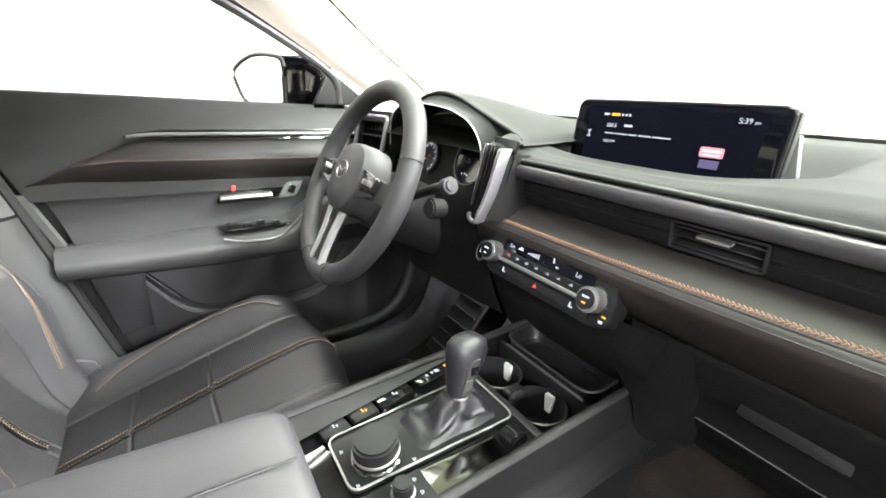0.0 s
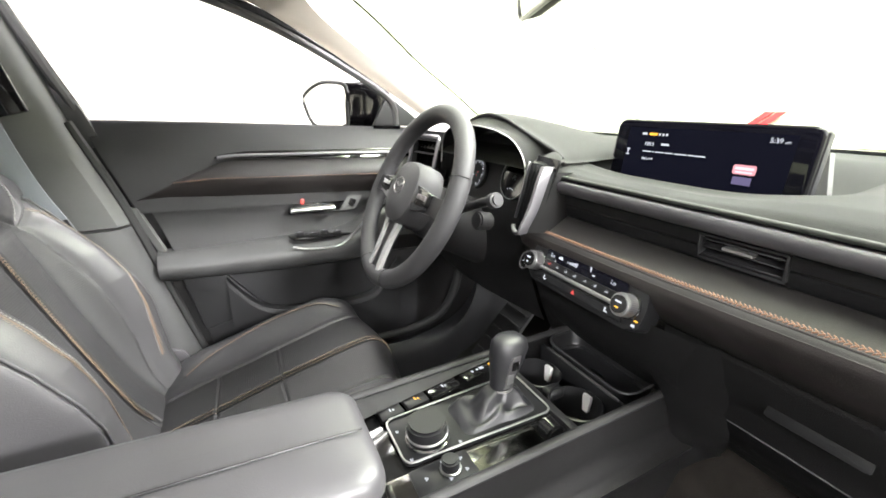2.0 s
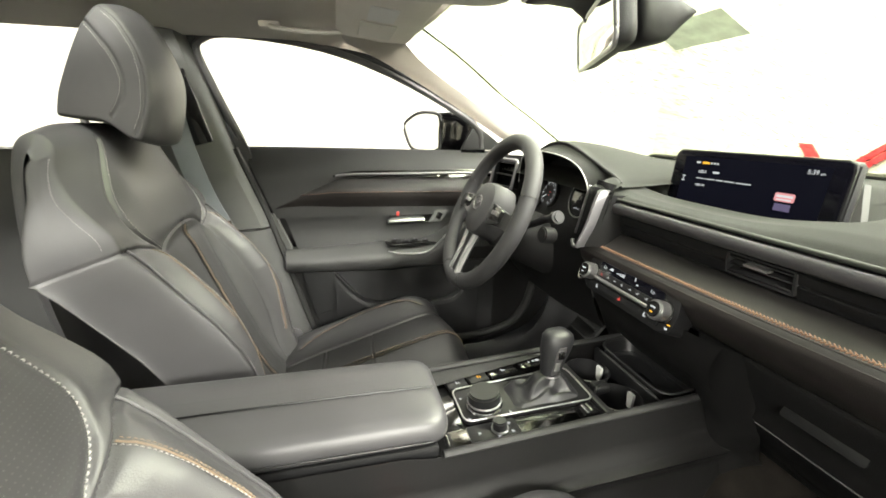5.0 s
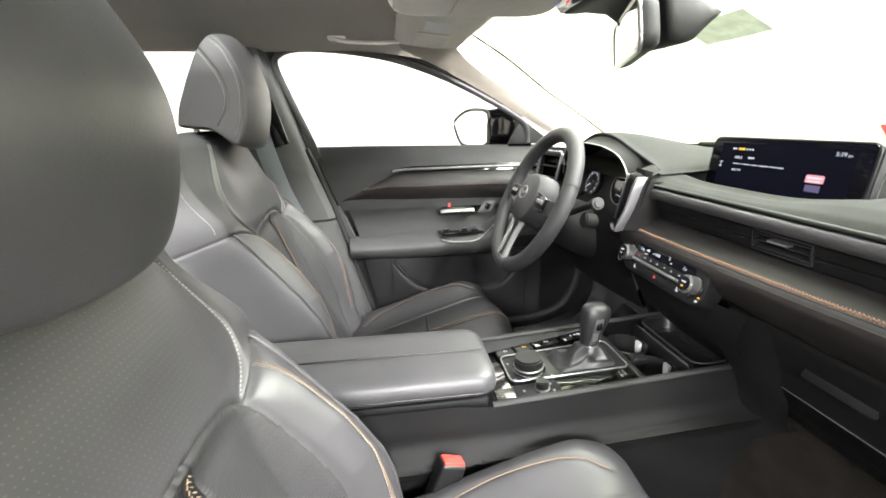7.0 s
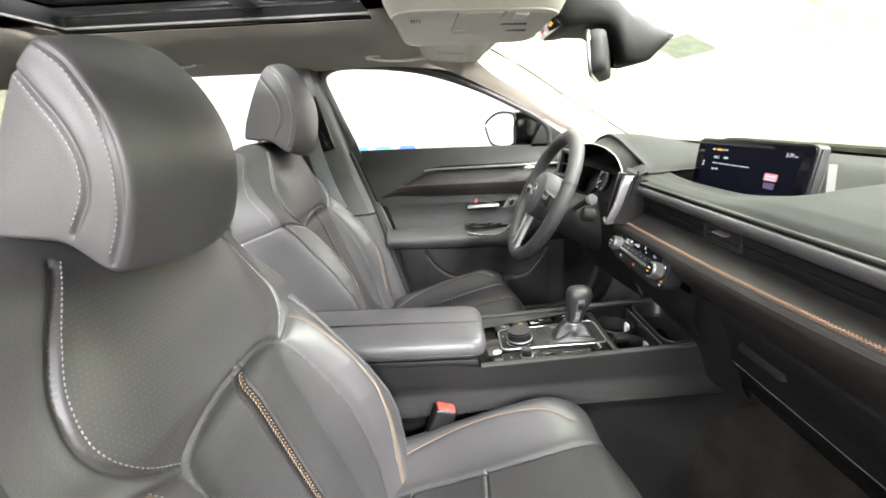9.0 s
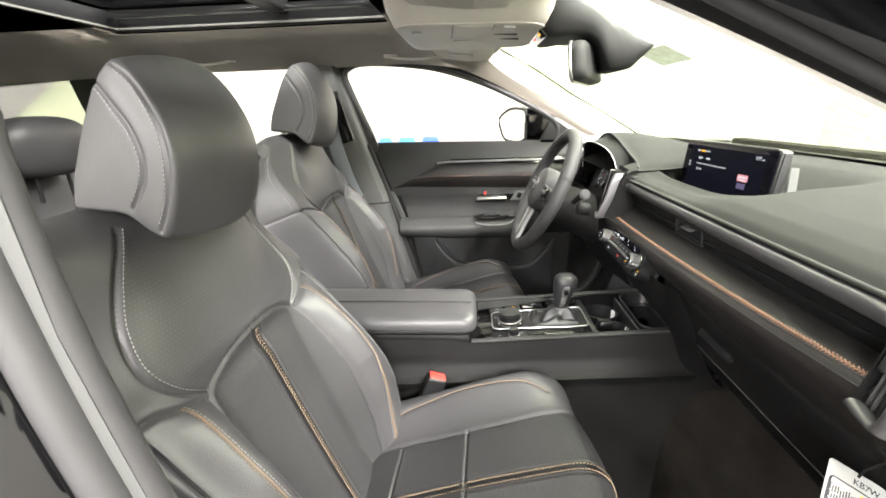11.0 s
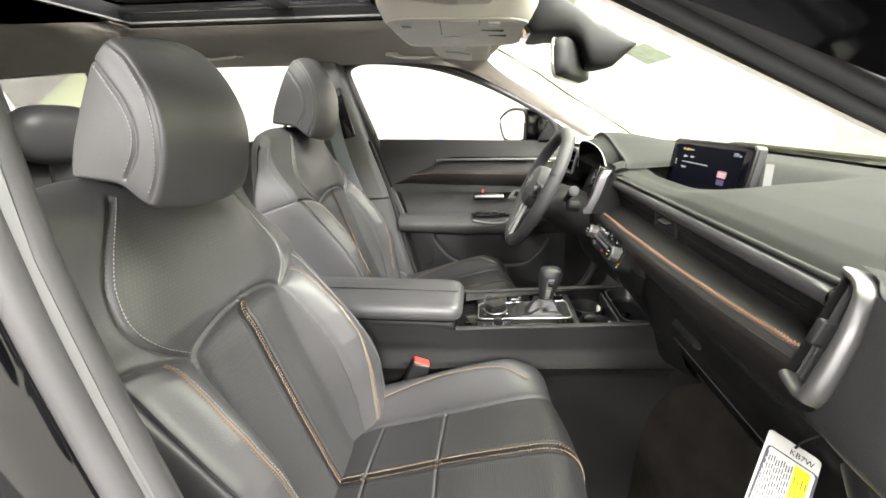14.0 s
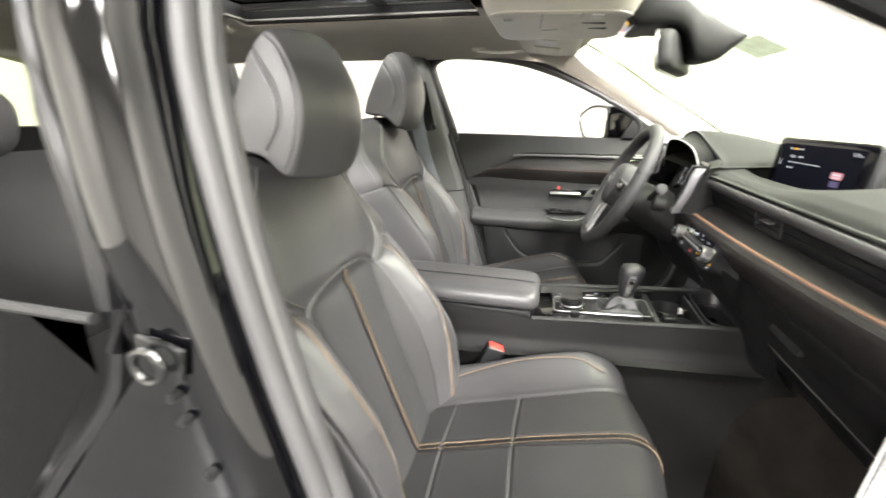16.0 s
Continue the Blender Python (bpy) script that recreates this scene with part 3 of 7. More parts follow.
class Upholstery:
    """A padded surface over (x, s): s runs along a centre line in the y-z plane; seams press grooves into it."""

    def __init__(self, profile, section, width, flip, ns=420, nx=281):
        self.c, self.n = curve2(profile, ns)
        self.n = self.n * flip
        self.turned = flip > 0
        seg = np.r_[0, np.cumsum(np.hypot(*np.diff(self.c, axis=0).T))]
        self.s, self.len = seg, seg[-1]
        u = np.linspace(-1, 1, nx)
        self.u = np.sign(u) * (1 - (1 - np.abs(u)) ** 1.25)
        U, S = np.meshgrid(self.u, seg)
        self.W = np.interp(seg, [a for a, _ in width], [b for _, b in width])
        self.W = np.convolve(np.pad(self.W, 40, mode="edge"), np.ones(81) / 81, "valid")
        X = U * self.W[:, None]
        self.X, self.S = X, S
        self.off = section(X, S, np.abs(U)) * 1.0
        self.U = U

    def groove(self, line, depth=0.004, width=0.004):
        for q in (line, [(-x, s) for x, s in line]):
            d = line_distance(self.X, self.S, q)
            self.off -= depth * np.exp(-(d / width) ** 2)
            self.off += 0.0005 * np.exp(-((d - 2.6 * width) / (1.6 * width)) ** 2)

    def points(self):
        P = np.empty(self.X.shape + (3,))
        P[..., 0] = self.X
        P[..., 1] = self.c[:, None, 0] + self.n[:, None, 0] * self.off
        P[..., 2] = self.c[:, None, 1] + self.n[:, None, 1] * self.off
        return P

    def on(self, line, lift=0.0):
        """Points and normals on the surface along a line of (x, s)."""
        P = self.points()
        ds, du = np.gradient(P, axis=0), np.gradient(P, axis=1)
        N = np.cross(du, ds)
        N /= np.linalg.norm(N, axis=2)[..., None] + 1e-12
        N *= np.where((N[..., 1:2] * self.n[:, None, 0:1] + N[..., 2:3] * self.n[:, None, 1:2]) < 0, -1, 1)
        pts, nrm = [], []
        for x, s in line:
            i = min(len(self.s) - 2, max(0, int(np.searchsorted(self.s, s)) - 1))
            f = (s - self.s[i]) / (self.s[i + 1] - self.s[i])
            row = P[i] * (1 - f) + P[i + 1] * f
            rn = N[i] * (1 - f) + N[i + 1] * f
            q = [np.interp(x, row[:, 0], row[:, k]) for k in (1, 2)]
            m = Vector([np.interp(x, row[:, 0], rn[:, k]) for k in range(3)]).normalized()
            pts.append(Vector((x, *q)) + m * lift)
            nrm.append(m)
        return pts, nrm

    def emit(self, regions, parent, shift):
        """One mesh for each region: (name, material, label, test on x and s)."""
        P = self.points() + np.array(shift)
        ns, nx = self.X.shape
        taken = np.zeros((ns - 1, nx - 1), bool)
        xc = (self.X[1:, 1:] + self.X[:-1, :-1]) / 2
        sc = (self.S[1:, 1:] + self.S[:-1, :-1]) / 2
        for name, material, label, test in regions:
            pick = test(xc, sc) & ~taken
            taken |= pick
            ii, jj = np.nonzero(pick)
            if not len(ii):
                continue
            f = np.stack([ii * nx + jj, ii * nx + jj + 1, (ii + 1) * nx + jj + 1, (ii + 1) * nx + jj], 1)
            ids, inv = np.unique(f, return_inverse=True)
            uv = np.stack([self.X.ravel()[ids], self.S.ravel()[ids]], 1)
            quads = inv.reshape(-1, 4)[:, ::-1] if self.turned else inv.reshape(-1, 4)
            obj(name, P.reshape(-1, 3)[ids], quads, material, parent, label, uv=uv)


def inside_line(x, s, line):
    """Whether |x| lies within the half outline: line gives the half width at each s."""
    w = np.interp(s, [b for _, b in line], [a for a, _ in line], left=-1, right=-1)
    return np.abs(x) < w


def cushion_section(X, S, A):
    c = np.abs(X)
    fade = smoothstep(0.0, 0.10, S) * 0.35 + 0.65
    fade = fade * (1 - 0.75 * smoothstep(0.34, 0.47, S))
    ridge = 0.036 * np.exp(-((c - 0.200) / 0.044) ** 2) * fade
    puff = 0.006 * np.cos(np.clip(c / 0.14, 0, 1) * math.pi / 2)
    edge = -0.012 * smoothstep(0.86, 0.95, A) - 0.10 * smoothstep(0.93, 1.0, A) ** 1.5
    corner = -0.034 * (c / 0.22) ** 2 * smoothstep(0.36, 0.47, S)
    return ridge + puff + edge + corner


def blend(c, knots):
    """Eased steps between (place, value) knots; the values may be arrays over the panel."""
    out = np.zeros_like(c) + knots[0][1]
    for (a, va), (b, vb) in zip(knots, knots[1:]):
        out = np.where(c > a, va + (vb - va) * smoothstep(a, b, c), out)
    return out


def back_section(X, S, A):
    c = np.abs(X)
    seam = np.interp(c, [0.119, 0.18, 0.262], [0.387, 0.416, 0.428])
    low = 1 - smoothstep(-0.025, 0.030, S - seam)
    crest = np.interp(S, [0, 0.08, 0.175, 0.24, 0.30, 0.355, 0.40, 0.44], [0.034, 0.056, 0.073, 0.076, 0.064, 0.044, 0.023, 0.010])
    rim = np.interp(S, [0, 0.08, 0.16, 0.20, 0.26, 0.32, 0.39, 0.43], [0.026, 0.052, 0.070, 0.070, 0.058, 0.038, 0.014, -0.004])
    bolster = blend(c, [(0.092, 0.0), (0.160, crest), (0.208, rim)]) - 0.004 * smoothstep(0.06, 0.11, c)
    puff = 0.007 * np.cos(np.clip(c / 0.12, 0, 1) * math.pi / 2)
    upper = 0.014 * np.exp(-(c / 0.14) ** 4) * (1 - smoothstep(0.48, 0.58, S) * 0.7) * smoothstep(0.385, 0.43, S)
    upper = upper - 0.034 * smoothstep(0.105, 0.235, c) * smoothstep(0.43, 0.54, S) * (1 - smoothstep(0.55, 0.61, S) * 0.5)
    edge = -0.110 * (1 - 0.80 * smoothstep(0.43, 0.56, S)) * smoothstep(0.885, 1.0, A) ** 1.3
    return low * (bolster + puff) + (1 - low) * upper + edge


def front_seat(x0, cush, back, head, label):
    seat = thing("front_seat", label, "car seat", group="front seats")
    # cushion
    cu = Upholstery([(-0.15, 0.675), (-0.10, 0.692), (0.0, 0.724), (0.10, 0.757), (0.20, 0.785), (0.248, 0.795), (0.276, 0.782), (0.290, 0.75), (0.288, 0.69), (0.27, 0.61), (0.25, 0.54)],
                    cushion_section, [(0, 0.235), (0.12, 0.262), (0.30, 0.268), (0.42, 0.262), (0.5, 0.24), (0.7, 0.225)], -1)
    side = smooth_line([(0.118, 0.0), (0.122, 0.12), (0.119, 0.23), (0.122, 0.33), (0.128, 0.42), (0.130, 0.52)])
    pipe = smooth_line([(0.165, 0.05), (0.182, 0.12), (0.197, 0.22), (0.198, 0.29), (0.190, 0.35), (0.172, 0.395)])
    cu.groove(side, 0.004, 0.003)
    cu.groove(pipe, 0.002, 0.004)
    for s in (0.112, 0.237):
        cu.groove([(0.0, s), (0.12, s + 0.003)], 0.0025, 0.0022)
    cu.groove([(0.009, 0.0), (0.009, 0.50)], 0.0018, 0.0022)
    sh = (x0, *cush)
    put = lambda line, off=0.0: [([Vector(sh) + p for p in q[0]], q[1]) for q in (cu.on(line, off), cu.on([(-x, s) for x, s in line], off))]
    cu.emit([("centre_panel", LEATHER_RIB, "ribbed black leather panel", lambda x, s: inside_line(x, s, [(0.118, -0.01), (0.122, 0.12), (0.119, 0.25), (0.119, 0.26)]) & (s < 0.112)),
             ("centre_panel", LEATHER_RIB, "ribbed black leather panel", lambda x, s: (np.abs(x) < 0.120) & (s < 0.237)),
             ("centre_panel", LEATHER_RIB, "fine-ribbed black leather panel", lambda x, s: inside_line(x, s, [(a, b) for a, b in side] + [(0.25, 0.8)])),
             ("bolster", LEATHER, "", lambda x, s: x < 0), ("bolster", LEATHER, "", lambda x, s: x >= 0)], seat, sh)
    mid = put([(0.0, s) for s in np.linspace(0.005, 0.50, 90)], 0.0006)[0]
    ribbon = [[p + Vector((dx, 0, 0)) + n * 0.0004 for dx in (-0.0075, 0.0075)] for p, n in zip(*mid)]
    part("stripe", loft(ribbon, closed_ring=False), SMOOTH, seat, "dark stitched stripe")
    for dx in (-0.0038, 0.0038):
        stitch_row([p + Vector((dx, 0, 0)) + n * 0.0006 for p, n in zip(*mid)], mid[1], TAN_THREAD, "stitching", seat, 0.0042, 0.0008, 0.0006, slant=0.8 if dx < 0 else -0.8, label="tan zigzag stitching")
    for pts, nrm in put(pipe, 0.0006):
        part("piping", tube(pts, 0.0010, 6), TAN_LEATHER, seat, "tan piping")
    # backrest
    bk = Upholstery([(-0.060, 0.645), (-0.095, 0.70), (-0.135, 0.80), (-0.172, 0.90), (-0.210, 1.005), (-0.240, 1.085), (-0.264, 1.145), (-0.284, 1.190), (-0.318, 1.211), (-0.354, 1.190), (-0.370, 1.12), (-0.370, 1.0), (-0.345, 0.85), (-0.30, 0.66)],
                    back_section, [(0, 0.214), (0.06, 0.228), (0.12, 0.236), (0.28, 0.238), (0.37, 0.240), (0.44, 0.244), (0.49, 0.240), (0.53, 0.228), (0.565, 0.208), (0.60, 0.196), (0.64, 0.19), (0.72, 0.195), (0.85, 0.212), (1.2, 0.235)], 1, ns=640)
    panel = smooth_line([(0.116, 0.0), (0.128, 0.12), (0.129, 0.25), (0.124, 0.34), (0.117, 0.383), (0.092, 0.402), (0.05, 0.414), (0.0, 0.418)])
    shield = smooth_line([(0.095, 0.590), (0.119, 0.559), (0.138, 0.53), (0.156, 0.495), (0.165, 0.455), (0.150, 0.422), (0.117, 0.394)])
    top = [(0.119, 0.387), (0.18, 0.416), (0.262, 0.428)]
    trim1 = smooth_line([(0.157, 0.404), (0.163, 0.355), (0.166, 0.30), (0.164, 0.24), (0.155, 0.175), (0.142, 0.06)])
    rim = smooth_line([(0.203, 0.421), (0.207, 0.33), (0.207, 0.20), (0.196, 0.05)])
    bk.groove(panel, 0.004, 0.003)
    bk.groove(shield, 0.0045, 0.003)
    bk.groove(top, 0.0045, 0.003)
    wing = smooth_line([(0.196, 0.575), (0.212, 0.53), (0.222, 0.48), (0.226, 0.432)])
    bk.groove(wing, 0.0015, 0.0022)
    bk.groove(rim, 0.002, 0.0025)
    bk.groove([(0.009, 0.0), (0.009, 0.415)], 0.0018, 0.0022)
    sb = (x0, *back)
    putb = lambda line, off=0.0: [([Vector(sb) + p for p in q[0]], q[1]) for q in (bk.on(line, off), bk.on([(-x, s) for x, s in line], off))]
    arch = lambda x: np.interp(np.abs(x), [a for a, _ in panel[::-1][:18]], [b for _, b in panel[::-1][:18]])
    bk.emit([("lower_panel", LEATHER_RIB, "ribbed black leather panel", lambda x, s: (s < arch(x)) & (np.abs(x) < np.interp(s, [0, 0.12, 0.25, 0.34, 0.383, 0.43], [0.116, 0.128, 0.129, 0.124, 0.117, 0.115]))),
             ("shield_panel", LEATHER_PERF, "perforated black leather panel", lambda x, s: (s > 0.385) & (s < 0.595) & (np.abs(x) < np.interp(s, [0.394, 0.422, 0.455, 0.495, 0.53, 0.559, 0.59], [0.117, 0.150, 0.163, 0.156, 0.138, 0.119, 0.095]))),
             ("back_shell", LEATHER, "", lambda x, s: s > 0.60),
             ("shoulder", LEATHER, "", lambda x, s: (s > np.interp(np.abs(x), [0.119, 0.18, 0.262], [0.387, 0.416, 0.428])) & (x < 0)), ("shoulder", LEATHER, "", lambda x, s: s > np.interp(np.abs(x), [0.119, 0.18, 0.262], [0.387, 0.416, 0.428])),
             ("bolster", LEATHER, "", lambda x, s: x < 0), ("bolster", LEATHER, "", lambda x, s: x >= 0)], seat, sb)
    mid = putb([(0.0, s) for s in np.linspace(0.02, 0.412, 90)], 0.0006)[0]
    ribbon = [[p + Vector((dx, 0, 0)) + n * 0.0004 for dx in (-0.0075, 0.0075)] for p, n in zip(*mid)]
    part("stripe", loft(ribbon, closed_ring=False), SMOOTH, seat, "dark stitched stripe")
    for dx in (-0.0038, 0.0038):
        stitch_row([p + Vector((dx, 0, 0)) + n * 0.0006 for p, n in zip(*mid)], mid[1], TAN_THREAD, "stitching", seat, 0.0042, 0.0008, 0.0006, slant=0.8 if dx < 0 else -0.8, label="tan zigzag stitching")
    for pts, nrm in putb([(x - 0.0065, s) for x, s in shield], 0.0008):
        stitch_row(pts, nrm, WHITE_THREAD, "stitching", seat, 0.0028, 0.0019, 0.00045, label="pale thread stitching")
    for pts, nrm in putb([(x - 0.003, s) for x, s in wing], 0.0004):
        stitch_row(pts, nrm, WHITE_THREAD, "stitching", seat, 0.0030, 0.002, 0.0004, label="pale thread stitching")
    for pts, nrm in putb([(x - 0.003, s) for x, s in rim], 0.0006):
        part("piping", tube([p + n * 0.001 for p, n in zip(pts, nrm)], 0.0022, 6), LEATHER, seat)
        stitch_row([p + Vector((0.0, 0, 0)) + n * 0.002 for p, n in zip(pts, nrm)], nrm, WHITE_THREAD, "stitching", seat, 0.0030, 0.002, 0.00045, label="pale thread stitching")
    for k in (-0.0030, 0.0, 0.0030):
        for pts, nrm in putb([(x + k, s) for x, s in trim1], 0.0008):
            if k == 0:
                part("piping", tube(pts, 0.0014, 6, 0.3), TAN_LEATHER, seat, "tan piping")
            else:
                stitch_row(pts, nrm, WHITE_THREAD if k < 0 else TAN_THREAD, "stitching", seat, 0.0030, 0.0016, 0.00034, label="pale thread stitching")
    part("core", box((0.34, 0.070, 0.25), pose(x0, back[0] - 0.298, back[1] + 1.015, 12), 0.036, 5, taper=(0.84, 0.9)), LEATHER, seat)
    # headrest
    hx, (hy, hz) = x0 + (0.009 if x0 > 0 else 0.0), head
    edge = [(-0.050, -0.050), (-0.044, -0.022), (-0.034, 0.004), (-0.017, 0.042), (0.000, 0.072), (0.019, 0.090), (0.034, 0.080), (0.050, 0.056), (0.061, 0.028), (0.065, 0.000), (0.062, -0.030), (0.054, -0.058), (0.043, -0.080), (0.030, -0.076), (0.007, -0.058), (-0.022, -0.053), (-0.050, -0.050)]
    ring = np.array([(q.y, q.z) for q in spline([(0, y, z) for y, z in edge], 321)])
    for _ in range(10):
        ring[1:-1] = (ring[:-2] + 2 * ring[1:-1] + ring[2:]) / 4
        ring[0] = ring[-1] = (ring[-2] + 2 * ring[0] + ring[1]) / 4
    mid_ = np.array((0.008, 0.008))
    flat = np.linspace(0.0005, 0.93, 36)
    turn = np.linspace(0, math.pi / 2, 12)
    fs = np.r_[flat, 0.93 + 0.07 * np.sin(turn[1:])]
    xs_ = np.r_[0.096 + 0.003 * (1 - (flat / 0.93) ** 2), 0.089 + 0.007 * np.cos(turn[1:])]
    xm = np.linspace(0.089, -0.089, 60)[1:-1]
    fs, xs_ = np.r_[fs, np.ones(58), fs[::-1]], np.r_[xs_, xm, -xs_[::-1]]
    nv, nu = len(fs), len(ring)
    Y = mid_[0] + (ring[None, :, 0] - mid_[0]) * fs[:, None]
    Z = mid_[1] + (ring[None, :, 1] - mid_[1]) * fs[:, None]
    swell = 1 - np.clip(np.abs(xs_) / 0.096, 0, 1) ** 2.2
    ahead = smoothstep(-0.02, 0.05, Y)
    Y = Y + 0.015 * swell[:, None] * ahead
    Z = Z + swell[:, None] * (0.010 * smoothstep(0.03, 0.09, Z) - 0.012 * smoothstep(-0.03, -0.08, Z))
    X = np.repeat(xs_[:, None], nu, 1) * (0.89 - 0.10 * Z / 0.104)
    s1 = smooth_line([(0.000, 0.070), (0.012, 0.054), (0.026, 0.033), (0.034, 0.012), (0.036, -0.006), (0.032, -0.026), (0.016, -0.050)])
    s2 = smooth_line([(0.019, 0.087), (0.035, 0.074), (0.050, 0.048), (0.0575, 0.026), (0.0605, 0.000), (0.058, -0.028), (0.050, -0.055), (0.041, -0.074)])
    Pg = np.stack([X, Y, Z], -1)
    N = np.cross(np.gradient(Pg, axis=0), np.gradient(Pg, axis=1))
    N /= np.linalg.norm(N, axis=2)[..., None] + 1e-12
    N *= np.where((N * (Pg - np.array((0, *mid_)))).sum(-1, keepdims=True) < 0, -1, 1)
    side_only = smoothstep(0.070, 0.082, np.abs(X))
    off = np.zeros_like(X)
    for q in (s1, s2):
        d = line_distance(Y, Z, q)
        off -= 0.0022 * np.exp(-(d / 0.0019) ** 2) * side_only
        off += 0.0003 * np.exp(-((d - 0.007) / 0.005) ** 2) * side_only
    Pn = np.stack([X, Y, Z], -1) + N * off[..., None]
    c, s_ = math.cos(radians(0)), math.sin(radians(0))
    tilt = lambda q: np.stack([q[..., 0], q[..., 1] * c - q[..., 2] * s_, q[..., 1] * s_ + q[..., 2] * c], -1)
    if x0 < 0:
        Pn = Pn * np.array((1.04, 1.16, 1.17)) + np.array((0, -0.004, -0.008))
    Pw = tilt(Pn) + np.array((hx, hy, hz))
    faces = [(i * nu + j, i * nu + (j + 1) % nu, (i + 1) * nu + (j + 1) % nu, (i + 1) * nu + j) for i in range(nv - 1) for j in range(nu - 1)]
    hr = obj("headrest", Pw.reshape(-1, 3), faces, LEATHER, seat)
    for q, shift in ((s1, -0.004), (s2, -0.004)):
        for sg in (-1, 1):
            pts, nrm = [], []
            for y, z in q[2:-2]:
                d = np.hypot(Y - y - shift, Z - z) + (np.sign(X) != sg) * 9 + (np.abs(X) < 0.04) * 9
                k = np.unravel_index(np.argmin(d), d.shape)
                pts.append(Pw[k] + tilt(N[k]) * 0.0004)
                nrm.append(tilt(N[k]))
            pts = spline(pts[::4] + [pts[-1]], 60)
            nrm = spline(nrm[::4] + [nrm[-1]], 60)
            stitch_row(pts, nrm, WHITE_THREAD, "stitching", hr, 0.0026, 0.0019, 0.00032, label="pale thread stitching")
    for dx in (-0.05, 0.05):
        part("post", cyl(0.006, 0.14, pose(hx + dx, hy - 0.035, hz - 0.12, 12), 16, 0.0005), DARKSILVER, seat)
    if x0 > 0:
        part("side_clip", join(box((0.004, 0.016, 0.010), pose(x0 + 0.242, -0.172, 1.002, 30), 0.0015), box((0.006, 0.005, 0.014), pose(x0 + 0.244, -0.164, 0.996, 30), 0.0015)), PAPER, seat, "small pale clip")
    else:
        part("hinge_cover", prism(rounded([(-0.238, 0.648), (-0.198, 0.704), (-0.160, 0.690), (-0.150, 0.668), (-0.198, 0.640)], 0.006), 0.008, Matrix(((0, 0, -1, -0.618), (1, 0, 0, 0), (0, 1, 0, 0), (0, 0, 0, 1))), 0.002), STRIP, seat, "satin grey hinge cover")
    # base under the cushion
    part("base", box((0.46, 0.40, 0.10), pose(x0, 0.08 + cush[0], 0.60 + cush[1], 12), 0.02), SMOOTH, seat)
    part("side_shield", box((0.035, 0.42, 0.11), pose(x0 + 0.262, 0.06 + cush[0], 0.625 + cush[1], 10), 0.014, 3), PLASTIC, seat)
    part("side_shield", box((0.035, 0.42, 0.11), pose(x0 - 0.262, 0.06 + cush[0], 0.625 + cush[1], 10), 0.014, 3), PLASTIC, seat)
    for dx in (-0.2, 0.2):
        part("rail", box((0.04, 0.5, 0.06), pose(x0 + dx, 0.05 + cush[0], 0.46), 0.005), DARKSILVER, seat)
        part("leg", box((0.03, 0.30, 0.12), pose(x0 + dx, 0.06 + cush[0], 0.53 + cush[1] / 2), 0.004), SMOOTH, seat)
    return seat


front_seat(0.37, (0.0, 0.0), (0.0, 0.0), (-0.268, 1.266), "black leather front passenger seat with tan stitching and piping")
front_seat(-0.37, (-0.044, -0.03), (-0.122, 0.036), (-0.392, 1.328), "black leather driver's seat with tan stitching and piping")

# ---- dashboard ----
dash = thing("dashboard", "black dashboard with a stitched leather band and a silver trim line", "dashboard")


def sag(x):
    """The stitched seam lies lower beside the wheel and climbs to the passenger's end."""
    return -0.0135 + 0.023 * max(0.0, (x + 0.13) / 0.665) ** 2.5


def along_x(profile, x0, x1, n, material, name, label="", w0=0.0, w1=0.0, parent=None):
    """A strip of a (y, z) profile carried across the car; w0 and w1 say how far its first and last edge follow the sag."""
    prof = spline([(0, y, z) for y, z in profile], max(8, len(profile) * 5))
    f = lambda u, v: (u, prof[int(round(v))].y, prof[int(round(v))].z + sag(u) * (w0 + (w1 - w0) * v / (len(prof) - 1)))
    return part(name, sheet(f, np.linspace(x0, x1, n), range(len(prof)), 0.006), material, dash if parent is None else parent, label, angle=60)


def bow(x):
    return 0.012 * max(0.0, (x - 0.2)) ** 2 / 0.1


# upper pad, scooped out behind the display
def pad(u, v):
    x = -0.70 + 1.40 * u
    y = 0.440 + (0.86 - 0.05 * (2 * u - 1) ** 2 * 1.5 - 0.440) * v
    z = np.interp(y, [0.44, 0.452, 0.475, 0.52, 0.60, 0.78, 0.95], [1.139, 1.150, 1.160, 1.168, 1.176, 1.188, 1.180])
    r = smoothstep(0.0, 1.0, 1.25 - (abs(x - 0.02) / 0.185) ** 4) * smoothstep(0.508, 0.545, y) * (1 - smoothstep(0.62, 0.72, y))
    z -= 0.042 * float(r)
    front = math.exp(-((x - 0.02) / 0.16) ** 4) * math.exp(-((y - 0.50) / 0.05) ** 2)
    z -= 0.018 * front
    return x, y, z


part("top_pad", sheet(pad, np.linspace(0, 1, 141), np.r_[np.linspace(0, 0.25, 30), np.linspace(0.27, 1, 50)], 0.008), PAD, dash, "soft matt grey-black upper pad", angle=70)
part("pad_lip", tube([(x, 0.4425, 1.1385) for x in np.linspace(-0.14, 0.55, 40)], 0.0032, 10), PAD, dash)
along_x([(0.452, 1.140), (0.446, 1.136), (0.450, 1.130)], -0.155, 0.545, 20, SMOOTH, "shadow_gap")
along_x([(0.446, 1.1345), (0.437, 1.1325), (0.4335, 1.125), (0.437, 1.116), (0.452, 1.113)], -0.155, 0.532, 30, STRIP, "silver_trim", "satin silver trim strip")
part("trim_end", box((0.012, 0.014, 0.018), pose(0.536, 0.443, 1.123), 0.003), SILVER, dash)
